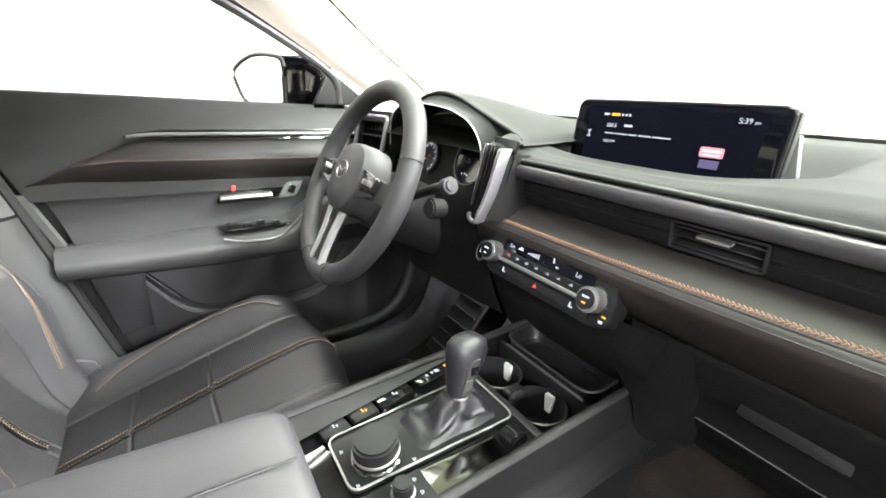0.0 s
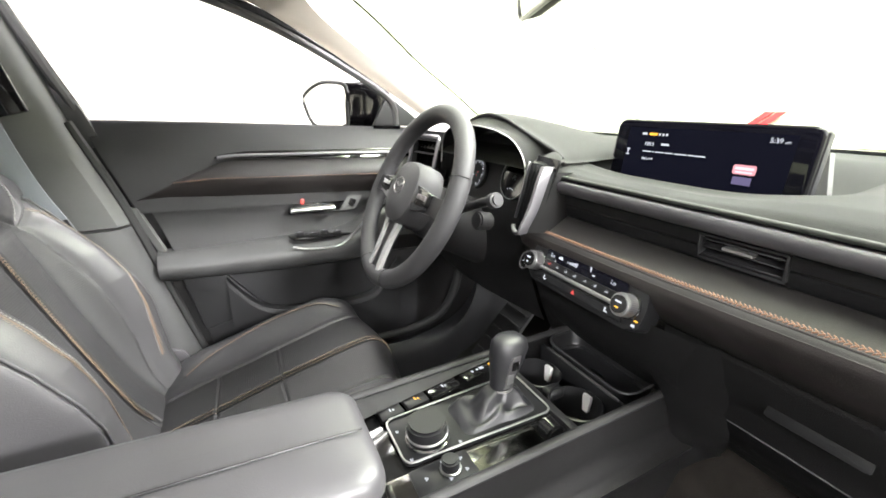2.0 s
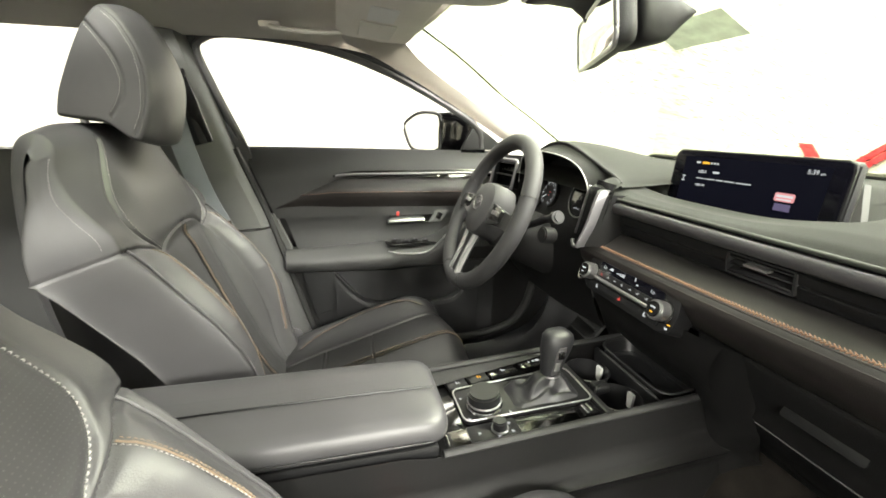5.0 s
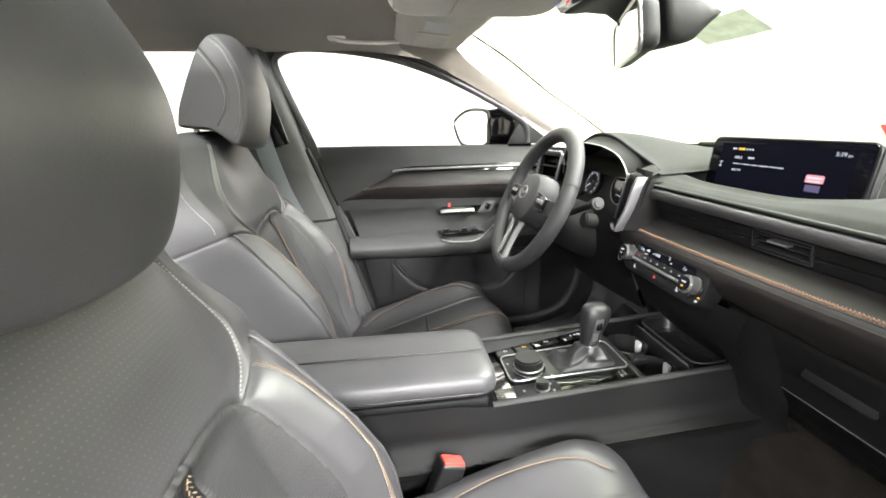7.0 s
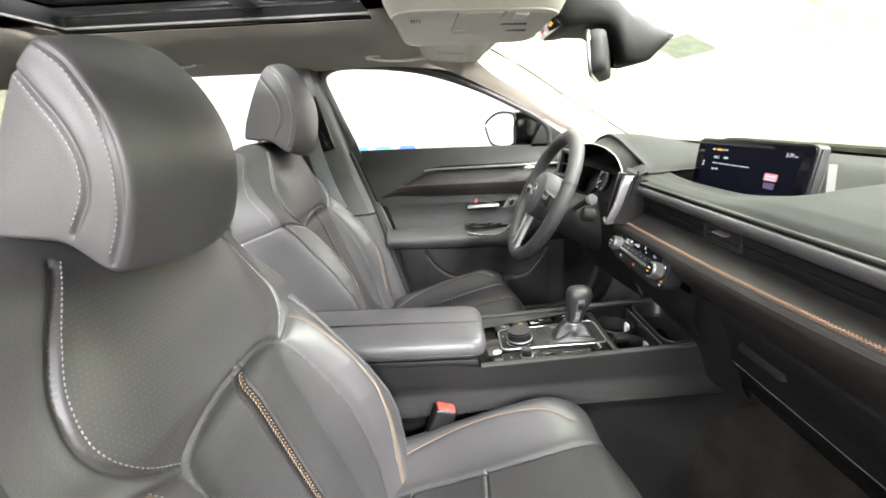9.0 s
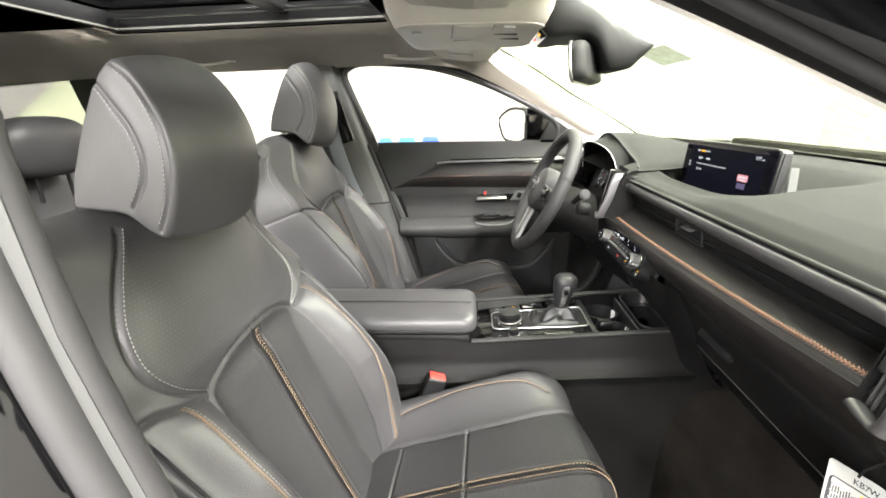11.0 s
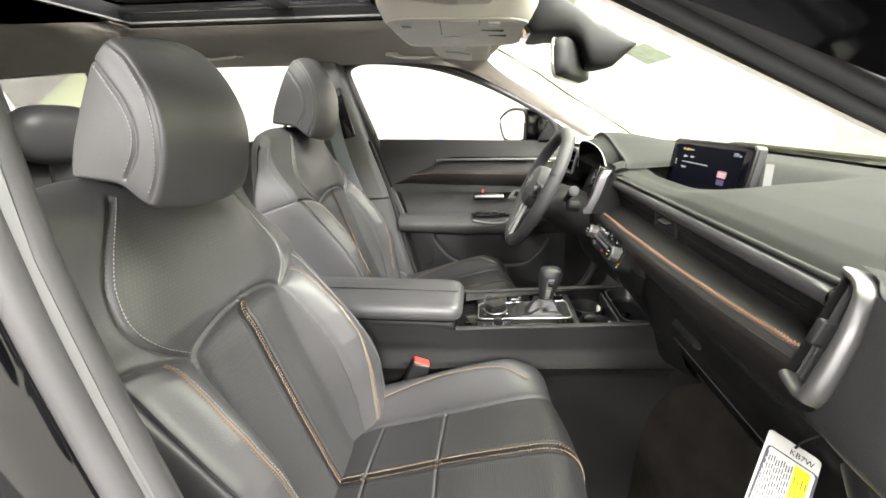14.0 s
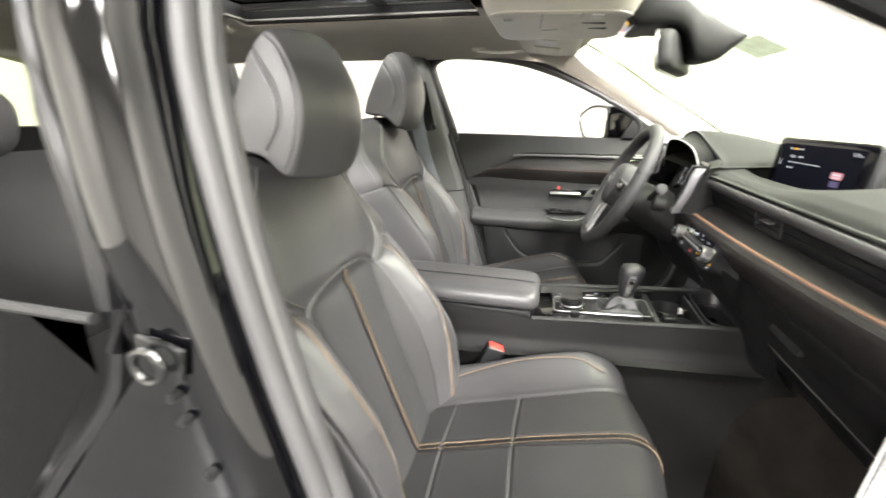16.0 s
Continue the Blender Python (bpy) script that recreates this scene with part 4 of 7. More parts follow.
for x0_, x1_ in ((-0.155, 0.123), (0.209, 0.545)):
    along_x([(0.452, 1.116), (0.4475, 1.112), (0.4485, 1.104), (0.4495, 1.0985)], x0_, x1_, 20, LOWTRIM, "upper_rib")
    along_x([(0.4525, 1.0965), (0.4500, 1.0945), (0.4515, 1.088), (0.454, 1.081), (0.460, 1.076)], x0_, x1_, 20, LOWTRIM, "lower_rib")
along_x([(0.462, 1.078), (0.453, 1.0795), (0.438, 1.0735), (0.424, 1.067)], -0.155, 0.56, 40, DASHLEATHER, "leather_band_upper", "smooth grey-black leather band", 0.0, 1.0)
along_x([(0.424, 1.067), (0.418, 1.0625), (0.4145, 1.058)], -0.155, 0.56, 40, DASHLEATHER, "stitched_seam", "", 1.0, 1.0)
# roll turns under here; its shade is put into the darker leather
along_x([(0.4145, 1.058), (0.4125, 1.048), (0.418, 1.030), (0.431, 1.010), (0.445, 0.996), (0.456, 0.988)], -0.155, 0.60, 40, BANDSHADE, "leather_band_lower", "leather roll with its shade put into a darker colour", 1.0, 0.2)
# twin row of copper cross-stitches
for k, (y, z, ny, nz) in enumerate(((0.4248, 1.0690, -0.54, 0.84), (0.4206, 1.0656, -0.64, 0.77))):
    n = Vector((0, ny, nz)).normalized()
    line = [Vector((x, y, z + sag(x))) + n * 0.0012 for x in np.linspace(-0.125, 0.545, 60)]
    stitch_row(line, [n] * 60, DASH_THREAD, "stitching", dash, 0.0056, -0.0012, 0.0007, 0.0005, slant=0.85 if k else -0.85, label="copper-coloured cross stitching")
part("seam_cord", tube([(x, 0.4204, 1.0648 + sag(x)) for x in np.linspace(-0.125, 0.545, 30)], 0.0014, 8), DASHLEATHER, dash)

# lower dash and glovebox
along_x([(0.462, 0.995), (0.452, 0.985), (0.462, 0.955), (0.480, 0.918), (0.4885, 0.890)], 0.100, 0.63, 30, PLASTIC, "glovebox_door", "grained black glovebox lid")
along_x([(0.4925, 0.885), (0.498, 0.873), (0.508, 0.856), (0.520, 0.840)], 0.110, 0.63, 30, SMOOTH, "glovebox_lower", "glossy lower glovebox panel")
part("edge_line", tube([(x, 0.4895, 0.8875) for x in np.linspace(0.176, 0.63, 20)], 0.0008, 6), DARKSILVER, dash)
part("edge_line", tube([(x, 0.5205, 0.842) for x in np.linspace(0.176, 0.63, 20)], 0.0008, 6), DARKSILVER, dash)
along_x([(0.524, 0.838), (0.56, 0.80), (0.64, 0.77), (0.80, 0.74)], 0.10, 0.68, 24, PLASTIC, "underside")
# no hollow here: the recess's shade is put into a dark raised plate
part("handle_shade_plate", prism(rounded([(-0.044, -0.009), (0.044, -0.009), (0.042, 0.009), (-0.042, 0.009)], 0.004), 0.0016, pose(0.262, 0.4660, 0.945, 64, 0, 0), 0.001), SMOOTH, dash, "thin raised plate, dark in place of a shaded pull recess")
part("handle_lip", box((0.034, 0.006, 0.009), pose(0.287, 0.4670, 0.940), 0.0025), LOWTRIM, dash)
part("end_cap", box((0.06, 0.42, 0.34), pose(0.665, 0.68, 0.98), 0.02, 3), PLASTIC, dash)
tagged(part("toe_board", sheet(lambda u, v: (0.112 + 0.52 * u, float(np.interp(v, [0, 0.12, 0.3, 0.5, 0.75, 1], [0.590, 0.560, 0.522, 0.495, 0.478, 0.470])) + 0.16 * u, float(np.interp(v, [0, 0.12, 0.3, 0.5, 0.75, 1], [0.790, 0.770, 0.728, 0.680, 0.60, 0.42]))), np.linspace(0, 1, 16), np.linspace(0, 1, 33), 0.006), CARPET, angle=70), "dark carpeted toe board under the glovebox", "carpet", kind="structure")
part("lower_skirt", sheet(lambda u, v: (0.60 + 0.07 * u, 0.455 + 0.10 * u * u + 0.05 * v, 1.0 - 0.26 * v), np.linspace(0, 1, 8), np.linspace(0, 1, 10), 0.01), PLASTIC, dash)

# pads at the windscreen foot
part("rear_ledge", sheet(lambda u, v: (u, 0.79 + 0.16 * v - 0.09 * (u / 0.7) ** 2, 1.193 - 0.02 * v), np.linspace(-0.70, 0.70, 30), np.linspace(0, 1, 6), 0.006), SMOOTH, dash)
part("defrost_slot", sheet(lambda u, v: (u, 0.785 + 0.012 * v - 0.07 * (u / 0.7) ** 2, 1.1935 + 0.003 * v), np.linspace(0.1, 0.66, 24), np.linspace(0, 1, 3), 0.004), PIANO, dash)
spk = thing("speaker_grille", "slim black speaker grille set into the dashboard top", "speaker")
part("grille", box((0.20, 0.05, 0.006), pose(0.50, 0.70, 1.186, 4, 0, -8), 0.002), SMOOTH, spk)


def vent_slats(parent, m, w, h, rows, knob=True, frame_mat=SMOOTH, knob_mat=SILVER, cols=0):
    """An air vent: dark well, slats and a sliding knob, in the plane of m."""
    v = part("air_vent", join(*[box(s, m @ pose(*a), 0.001) for s, a in (((w, 0.003, 0.024), (0, h / 2, -0.010)), ((w, 0.003, 0.024), (0, -h / 2, -0.010)), ((0.003, h, 0.024), (w / 2, 0, -0.010)), ((0.003, h, 0.024), (-w / 2, 0, -0.010)))]), frame_mat, parent)
    part("well", box((w, h, 0.004), m @ pose(0, 0, -0.022), 0), PIANO, v)
    for i in range(rows):
        part("slat", box((w - 0.004, 0.0019, 0.011), m @ pose(0, -h / 2 + h * (i + 0.5) / rows, -0.006, 18), 0.0008, 1), LOWTRIM, v)
    for i in range(cols):
        part("slat", box((0.0016, h - 0.004, 0.012), m @ pose(-w / 2 + w * (i + 0.5) / cols, 0, -0.014), 0.0005, 1), PIANO, v)
    if knob:
        part("knob", box((w * 0.36, 0.0034, 0.010), m @ pose(w * 0.0, 0.0045, 0.0015), 0.0014), knob_mat, v, "thin satin slider")
    return v


vent_slats(dash, pose(0.164, 0.4490, 1.0975, 97, 0, 0), 0.086, 0.027, 3, cols=0, frame_mat=LOWTRIM, knob_mat=BRIGHT)

# passenger end vent: tall slanted outlet in a silver frame
pv = thing("side_air_vent", "tall slanted silver-framed air vent at the dashboard end", "air vent", group="side vents")


vx_ = Vector((0.9603, -0.2788, 0.0))
vn_ = Vector((-0.2680, -0.9232, 0.2755))
PV = Matrix.Translation((0.547, 0.409, 1.063)) @ Matrix((vx_, vn_.cross(vx_), vn_)).transposed().to_4x4()
inner = spline([(x, y, 0) for x, y in ((-0.0133, 0.0893), (0.004, 0.0865), (0.0135, 0.0800), (0.0185, 0.066), (0.0245, 0.043), (0.0318, 0.010), (0.0325, -0.001), (0.028, -0.003), (0.012, -0.003), (0.0, -0.002))], 64)
outer = spline([(x, y, 0) for x, y in ((-0.018, 0.1005), (0.010, 0.0985), (0.0273, 0.0887), (0.0360, 0.074), (0.0454, 0.0538), (0.0546, 0.0116), (0.0490, -0.009), (0.0363, -0.0146), (0.012, -0.0175), (-0.0046, -0.0175))], 64)
band = []
for i, (q, w) in enumerate(zip(inner, outer)):
    q, w = q.lerp(w, 0.16 * math.sin(math.pi * min(1, i / 40))), q.lerp(w, 0.66)
    band.append([PV @ (q.lerp(w, f) + Vector((0, 0, z))) for f, z in ((0.0, -0.014), (0.0, 0.000), (0.10, 0.003), (0.35, 0.0045), (0.75, 0.004), (0.93, 0.0015), (1.0, -0.003), (1.0, -0.016))])
part("silver_frame", loft(band), VENTSILVER, pv, "rounded satin silver frame", angle=50)
mouth = lambda f, g, z: PV @ Vector(((1 - g) * (0.0329 * f - 0.0) + g * (-0.0110 + 0.0262 * f), 0.0885 * g - 0.002 * f * g, z))
part("well", loft([[mouth(f, g, z) for f, g in ((-0.1, -0.05), (1.1, -0.05), (1.1, 1.05), (-0.1, 1.05))] for z in (-0.030, -0.024)]), PIANO, pv)
part("inner_frame", loft([[mouth(f, g, z) for f, z in ((-0.07, -0.026), (-0.07, 0.001), (0.02, 0.001), (0.02, -0.026))] for g in (-0.02, 0.5, 1.02)]), SMOOTH, pv)
for f in (0.30, 0.52, 0.76):
    part("slat", loft([[mouth(f + dx, g, z) for dx, z in ((-0.02, -0.020), (-0.045, -0.003), (0.0, -0.001), (0.03, -0.003), (0.05, -0.020))] for g in (0.01, 0.34, 0.67, 0.99)]), LOWTRIM, pv)
part("knob", box((0.0095, 0.023, 0.013), PV @ pose(0.0105, 0.043, 0.001, 0, 0, 7), 0.003, 3), LOWTRIM, pv, "satin slider")
flank = spline([(x, y, 0) for x, y in ((0.0273, 0.0887), (0.0360, 0.074), (0.0454, 0.0538), (0.0546, 0.0116), (0.0490, -0.009), (0.0363, -0.0146))], 24)
part("housing", loft([[PV @ (q + Vector(((0.132 - 0.25 * (q.x - 0.03)) * u, (0.006 * (q.y > 0.04) - 0.012 * (q.y < 0.02)) * u, -0.004 - 0.012 * u - 0.075 * u * u))) for u in np.linspace(0, 1, 10)] for q in flank], closed_ring=False), LOWTRIM, pv, angle=60)
crest = spline([(x, y, 0) for x, y in ((-0.018, 0.1005), (0.010, 0.0985), (0.0273, 0.0887), (0.08, 0.0895), (0.16, 0.095))], 24)
part("housing_top", sheet(lambda u, v: tuple(PV @ (crest[int(round(u * 23))] + Vector((0, 0.004 * math.sin(v * 3), -0.008 - 3.4 * max(0, crest[int(round(u * 23))].x - 0.03) ** 2 - 0.14 * v)))), np.linspace(0, 1, 24), np.linspace(0, 1, 8), 0.006), LOWTRIM, pv, angle=60)
part("duct", tube([(0.60, 0.44, 1.006), (0.66, 0.415, 0.985)], 0.012, 10), SMOOTH, pv)

# ---- display ----
scr = thing("infotainment_display", "wide black infotainment screen standing in the dashboard, switched on", "display")
SM = pose(0.018, 0.566, 1.170, 84, 0, 3)
part("housing", prism(rounded([(-0.136, -0.056), (0.136, -0.056), (0.136, 0.056), (-0.136, 0.056)], 0.011), 0.018, SM @ pose(0, 0, -0.018), 0.004, 3), SMOOTH, scr)
part("bezel", prism(rounded([(-0.1335, -0.0535), (0.1335, -0.0535), (0.1335, 0.0535), (-0.1335, 0.0535)], 0.009), 0.0012, SM, 0.0004), SCREENBLACK, scr, "glossy black glass")
part("back_cover", box((0.16, 0.05, 0.07), SM @ pose(0, -0.03, -0.04, 90), 0.012), SMOOTH, scr)
part("side_bracket", box((0.003, 0.100, 0.012), SM @ pose(0.1365, 0.0, -0.010), 0.001), LOWTRIM, scr, "grey side edge")
part("bracket_foot", loft([[SM @ Vector((0.137 + 0.016 * q, y, z)) for y, z in ((-0.056, -0.018), (0.030 - 0.074 * q, -0.020), (0.030 - 0.074 * q, -0.034), (-0.056, -0.034))] for q in np.linspace(0, 1, 6)]), TRIMGREY, scr, "satin grey foot")
part("lit_area", plate(0, 0, 0.226, 0.090, SM @ pose(0, 0, 0.0012)), LIT_SCREEN, scr, "dark navy lit picture")
TM = SM @ pose(0, 0, 0.0018)
text("5:39", 0.0082, TM @ pose(0.084, 0.035, 0), LIT_WHITE, scr)
text("pm", 0.0045, TM @ pose(0.1005, 0.035, 0), LIT_WHITE, scr)
text("100.5", 0.0074, TM @ pose(-0.082, 0.019, 0), LIT_WHITE, scr)
text("100.5 FM", 0.0050, TM @ pose(-0.082, -0.002, 0), LIT_WHITE, scr)
part("symbol", join(plate(-0.108, 0.012, 0.006, 0.0014, TM), plate(-0.108, 0.004, 0.006, 0.0014, TM), plate(-0.108, 0.008, 0.0014, 0.008, TM)), LIT_WHITE, scr)
part("caption", join(*[plate(-0.082 + x + w / 2, 0.0105, w, 0.0016, TM) for x, w in ((0, 0.014), (0.016, 0.003), (0.0205, 0.014), (0.037, 0.012), (0.0515, 0.018), (0.072, 0.024))]), LIT_WHITE, scr)
part("caption", join(plate(-0.0480, 0.0220, 0.012, 0.0030, TM)), LIT_WHITE, scr)
part("caption", join(plate(-0.085, 0.036, 0.008, 0.003, TM), plate(-0.060, 0.036, 0.003, 0.003, TM), plate(-0.0545, 0.036, 0.003, 0.003, TM), plate(-0.049, 0.036, 0.003, 0.003, TM)), LIT_WHITE, scr)
part("caption", plate(-0.0705, 0.036, 0.013, 0.0036, TM), LIT_AMBER, scr)
part("cover_picture", prism(rounded([(-0.0135, -0.006), (0.0135, -0.006), (0.0135, 0.006), (-0.0135, 0.006)], 0.003), 0.0004, TM @ pose(0.066, 0.0, 0), 0), LIT_PINK, scr)
part("cover_bar", join(plate(0.066, 0.0015, 0.022, 0.0032, TM @ pose(0, 0, 0.0004)), plate(0.066, -0.0032, 0.020, 0.002, TM @ pose(0, 0, 0.0004))), LIT_WHITE, scr)
part("cover_reflection", plate(0.066, -0.014, 0.022, 0.010, TM), LIT_LILAC, scr)
part("symbol", prism(rounded([(-0.003, -0.003), (0.003, -0.003), (0.003, 0.003), (-0.003, 0.003)], 0.002), 0.0004, TM @ pose(0.087, -0.038, 0), 0), LIT_WHITE, scr)

# ---- climate panel ----
cl = thing("climate_control_panel", "black climate control panel with two silver knobs under the leather band", "control panel")
CM = pose(-0.006, 0.4085, 1.0165, 72, 0, 0)
part("body", prism(rounded([(-0.105, -0.036), (0.105, -0.036), (0.110, 0.0), (0.100, 0.026), (-0.100, 0.026), (-0.110, 0.0)], 0.016), 0.030, CM @ pose(0, 0, -0.030), 0.005, 3), SMOOTH, cl)
part("display_strip", prism(rounded([(-0.078, 0.003), (0.080, 0.003), (0.074, 0.022), (-0.074, 0.022)], 0.007), 0.0016, CM, 0.0006), SCREENBLACK, cl, "glossy black display strip")
part("silver_rail", box((0.155, 0.0055, 0.008), CM @ pose(0, -0.0115, 0.003), 0.0022, 3), SILVER, cl, "satin silver rail")
part("button_bar", box((0.150, 0.012, 0.004), CM @ pose(0, -0.003, 0.0015), 0.0015), SMOOTH, cl)
part("button_bar", box((0.168, 0.013, 0.006), CM @ pose(0, -0.0235, 0.001), 0.002), SMOOTH, cl)
for sx, out in ((-0.088, -1), (0.086, 1)):
    k = part("knob", cyl(0.0145, 0.022, CM @ pose(sx, -0.006, 0.010), 40, 0.0025), SILVER, cl, "knurled satin silver knob")
    part("cap", cyl(0.0112, 0.003, CM @ pose(sx, -0.006, 0.0215), 32, 0.0006), PIANO, k)
    part("collar", torus(0.0155, 0.0016, CM @ pose(sx, -0.006, 0.002), 36, 8), PIANO, k)
    part("grip", join(*[box((0.0006, 0.0012, 0.012), CM @ pose(sx + 0.0145 * math.cos(a), -0.006 + 0.0145 * math.sin(a), 0.011, 0, 0, math.degrees(a)), 0) for a in np.linspace(0, 2 * math.pi, 37)[:-1]]), DARKSILVER, k)
    part("mark", plate(0, 0.003, 0.009, 0.0022, CM @ pose(sx, -0.006, 0.0232)), LIT_WHITE, k)
    part("mark", plate(0, -0.004, 0.005, 0.0018, CM @ pose(sx, -0.006, 0.0232)), LIT_AMBER if out > 0 else LIT_WHITE, k)
text("Lo", 0.0080, CM @ pose(-0.066, 0.009, 0.0016), LIT_WHITE, cl)
text("Lo", 0.0080, CM @ pose(0.050, 0.009, 0.0016), LIT_WHITE, cl)
part("symbol", join(*[plate(-0.030 + 0.0026 * i, 0.0105 + 0.0002 * i, 0.0015, 0.0018 + 0.0006 * i, CM @ pose(0, 0, 0.0016)) for i in range(8)]), LIT_WHITE, cl)
part("symbol", join(plate(-0.045, 0.0115, 0.009, 0.0025, CM @ pose(0, 0, 0.0016)), plate(-0.044, 0.0135, 0.005, 0.002, CM @ pose(0, 0, 0.0016))), LIT_WHITE, cl)
part("symbol", join(plate(0.018, 0.011, 0.002, 0.008, CM @ pose(0, 0, 0.0016, 0, 0, 20)), plate(0.021, 0.009, 0.004, 0.002, CM @ pose(0, 0, 0.0016))), LIT_WHITE, cl)
for i, x in enumerate((-0.062, -0.044, -0.026, -0.008, 0.012, 0.030, 0.050)):
    part("symbol", join(plate(x, -0.003, 0.005, 0.0010, CM @ pose(0, 0, 0.0036)), plate(x + 0.001, -0.0012, 0.003, 0.0008, CM @ pose(0, 0, 0.0036))), LIT_RED if i == 0 else LIT_WHITE, cl)
tri = prism([(-0.0034, -0.0028), (0.0034, -0.0028), (0, 0.0034)], 0.0004, CM @ pose(0.0, -0.0235, 0.0042), 0)
part("symbol", tri, LIT_RED, cl, "red hazard triangle")
part("symbol", join(plate(-0.062, -0.0235, 0.002, 0.006, CM @ pose(0, 0, 0.0042)), plate(-0.060, -0.0258, 0.005, 0.0016, CM @ pose(0, 0, 0.0042))), LIT_WHITE, cl)
part("symbol", join(plate(0.058, -0.0235, 0.002, 0.006, CM @ pose(0, 0, 0.0042)), plate(0.060, -0.0258, 0.005, 0.0016, CM @ pose(0, 0, 0.0042))), LIT_WHITE, cl)
part("symbol", plate(0.100, -0.026, 0.005, 0.003, CM @ pose(0, 0, 0.001)), LIT_WHITE, cl)
part("symbol", plate(0.102, -0.0195, 0.005, 0.002, CM @ pose(0, 0, 0.001)), LIT_AMBER, cl)
start = thing("start_button", "round black engine start button with a pale ring", "button")
part("button", cyl(0.0135, 0.012, pose(-0.138, 0.418, 0.995, 68, 0, -14), 36, 0.002), PIANO, start)
part("ring", torus(0.0150, 0.0016, pose(-0.138, 0.4135, 0.997, 68, 0, -14), 36, 8), DARKSILVER, start)
part("mark", join(*[plate(0, 0.004 - 0.003 * i, 0.008, 0.0016, pose(-0.138, 0.4120, 0.9975, 68, 0, -14)) for i in range(3)]), LIT_WHITE, start)

# centre stack below the panel
part("chin", sheet(lambda u, v: (u * (0.120 + 0.035 * (1 - v) ** 2), 0.432 + 0.085 * v - 0.02 * math.sin(math.pi * v) - 0.015 * (1 - u * u) * (1 - v), 0.992 - 0.145 * v), np.linspace(-1, 1, 24), np.linspace(0, 1, 16), 0.008), PLASTIC, dash)
for s in (-1, 1):
    ca_ = spline([(s * x, y, z) for x, y, z in ((0.010, 0.424, 0.968), (0.045, 0.432, 0.952), (0.078, 0.448, 0.925), (0.097, 0.466, 0.893), (0.106, 0.484, 0.858), (0.110, 0.496, 0.82), (0.118, 0.53, 0.74)) if s > 0] if s > 0 else [(s * x, y, z) for x, y, z in ((0.106, 0.424, 0.985), (0.112, 0.452, 0.93), (0.108, 0.487, 0.880), (0.112, 0.50, 0.84), (0.118, 0.51, 0.79), (0.118, 0.53, 0.74))], 30)
    cb_ = spline([(s * x, y, z) for x, y, z in ((0.172, 0.436, 0.992), (0.176, 0.464, 0.935), (0.178, 0.490, 0.876), (0.170, 0.515, 0.825), (0.150, 0.55, 0.785), (0.14, 0.60, 0.74))], 30)
    part("stack_cheek", sheet(lambda u, v: tuple(ca_[int(round(v * 29))].lerp(cb_[int(round(v * 29))], u) + Vector((0, -0.003 * math.sin(math.pi * u) + 0.008 * u * u, 0))), np.linspace(0, 1, 14), np.linspace(0, 1, 30), 0.008), PLASTIC, dash, angle=60)

# ---- instrument cluster ----
ic = thing("instrument_cluster", "instrument cluster with round gauges under a black hood", "instrument cluster")


half = [(0.0, 0.428, 1.205), (0.058, 0.429, 1.2025), (0.100, 0.432, 1.196), (0.134, 0.437, 1.183), (0.154, 0.441, 1.164), (0.164, 0.444, 1.140), (0.168, 0.445, 1.095)]
arch = spline([(-0.363 - x, y, z) for x, y, z in half[:0:-1]] + [(-0.363 + x, y, z) for x, y, z in half], 71)
crest_r = [(0.0, 0.470, 1.229), (0.056, 0.470, 1.2215), (0.111, 0.472, 1.204), (0.161, 0.474, 1.187), (0.200, 0.475, 1.1745), (0.222, 0.472, 1.166), (0.236, 0.466, 1.156)]
crest_ = spline([(-0.363 - x, y, z) for x, y, z in crest_r[:0:-1]] + [(-0.363 + x, y, z) for x, y, z in crest_r], 71)


def brow(u, v):
    """The face between the silver arch and the crest of the hood, its shade put into its colour."""
    i = int(round(u * 70))
    p = arch[i].lerp(crest_[i], v)
    return p.x, p.y + 0.010 * math.sin(math.pi * v), p.z - 0.003 * math.sin(math.pi * v)


def crown(u, v):
    """The padded back of the hood, sinking into the dashboard top."""
    p = crest_[int(round(u * 70))]
    k = float(smoothstep(0.0, 1.0, v))
    return p.x + (p.x + 0.363) * 0.25 * v, p.y - 0.001 + 0.32 * v, p.z + 0.004 * math.sin(math.pi * v) + (1.180 - p.z) * k


us_, vs_ = np.linspace(0, 1, 71), np.linspace(0, 1, 18)
# brow is darker than the pad: the shade on it is coloured in
part("brow", sheet(brow, us_, np.linspace(0, 1, 8), 0.003), PILLARDARK, ic, "matt leather brow, blackened to carry its shade", angle=60)
part("crown", sheet(crown, us_, vs_, 0.003), PAD, ic, "padded grey-black hood back", angle=70)
part("crest_roll", tube([p + Vector((0, -0.001, -0.0025)) for p in crest_[2:-2]], 0.0035, 8), PILLARDARK, ic)
part("cowl", sheet(lambda u, v: tuple(arch[int(round(u * 70))].lerp(Vector((-0.363, 0.0, 1.10)), 0.10 * v) * 1.0 + Vector((0, 0.085 * v + 0.043 * v, 0))), us_, np.linspace(0, 1, 8), 0.003), PILLARDARK, ic, angle=60)
part("silver_arch", tube([p + Vector((0, -0.001, 0)) for p in arch[3:-3]], 0.0013, 8), GAUGERING, ic, "thin silver arch")
GM = pose(-0.400, 0.478, 1.095, 72, 0, 0)
part("back_panel", prism(rounded([(-0.16, -0.085), (0.20, -0.085), (0.19, 0.06), (0.13, 0.095), (-0.07, 0.095), (-0.14, 0.06)], 0.03), 0.01, GM @ pose(0, 0, -0.02), 0.002), PILLARDARK, ic)
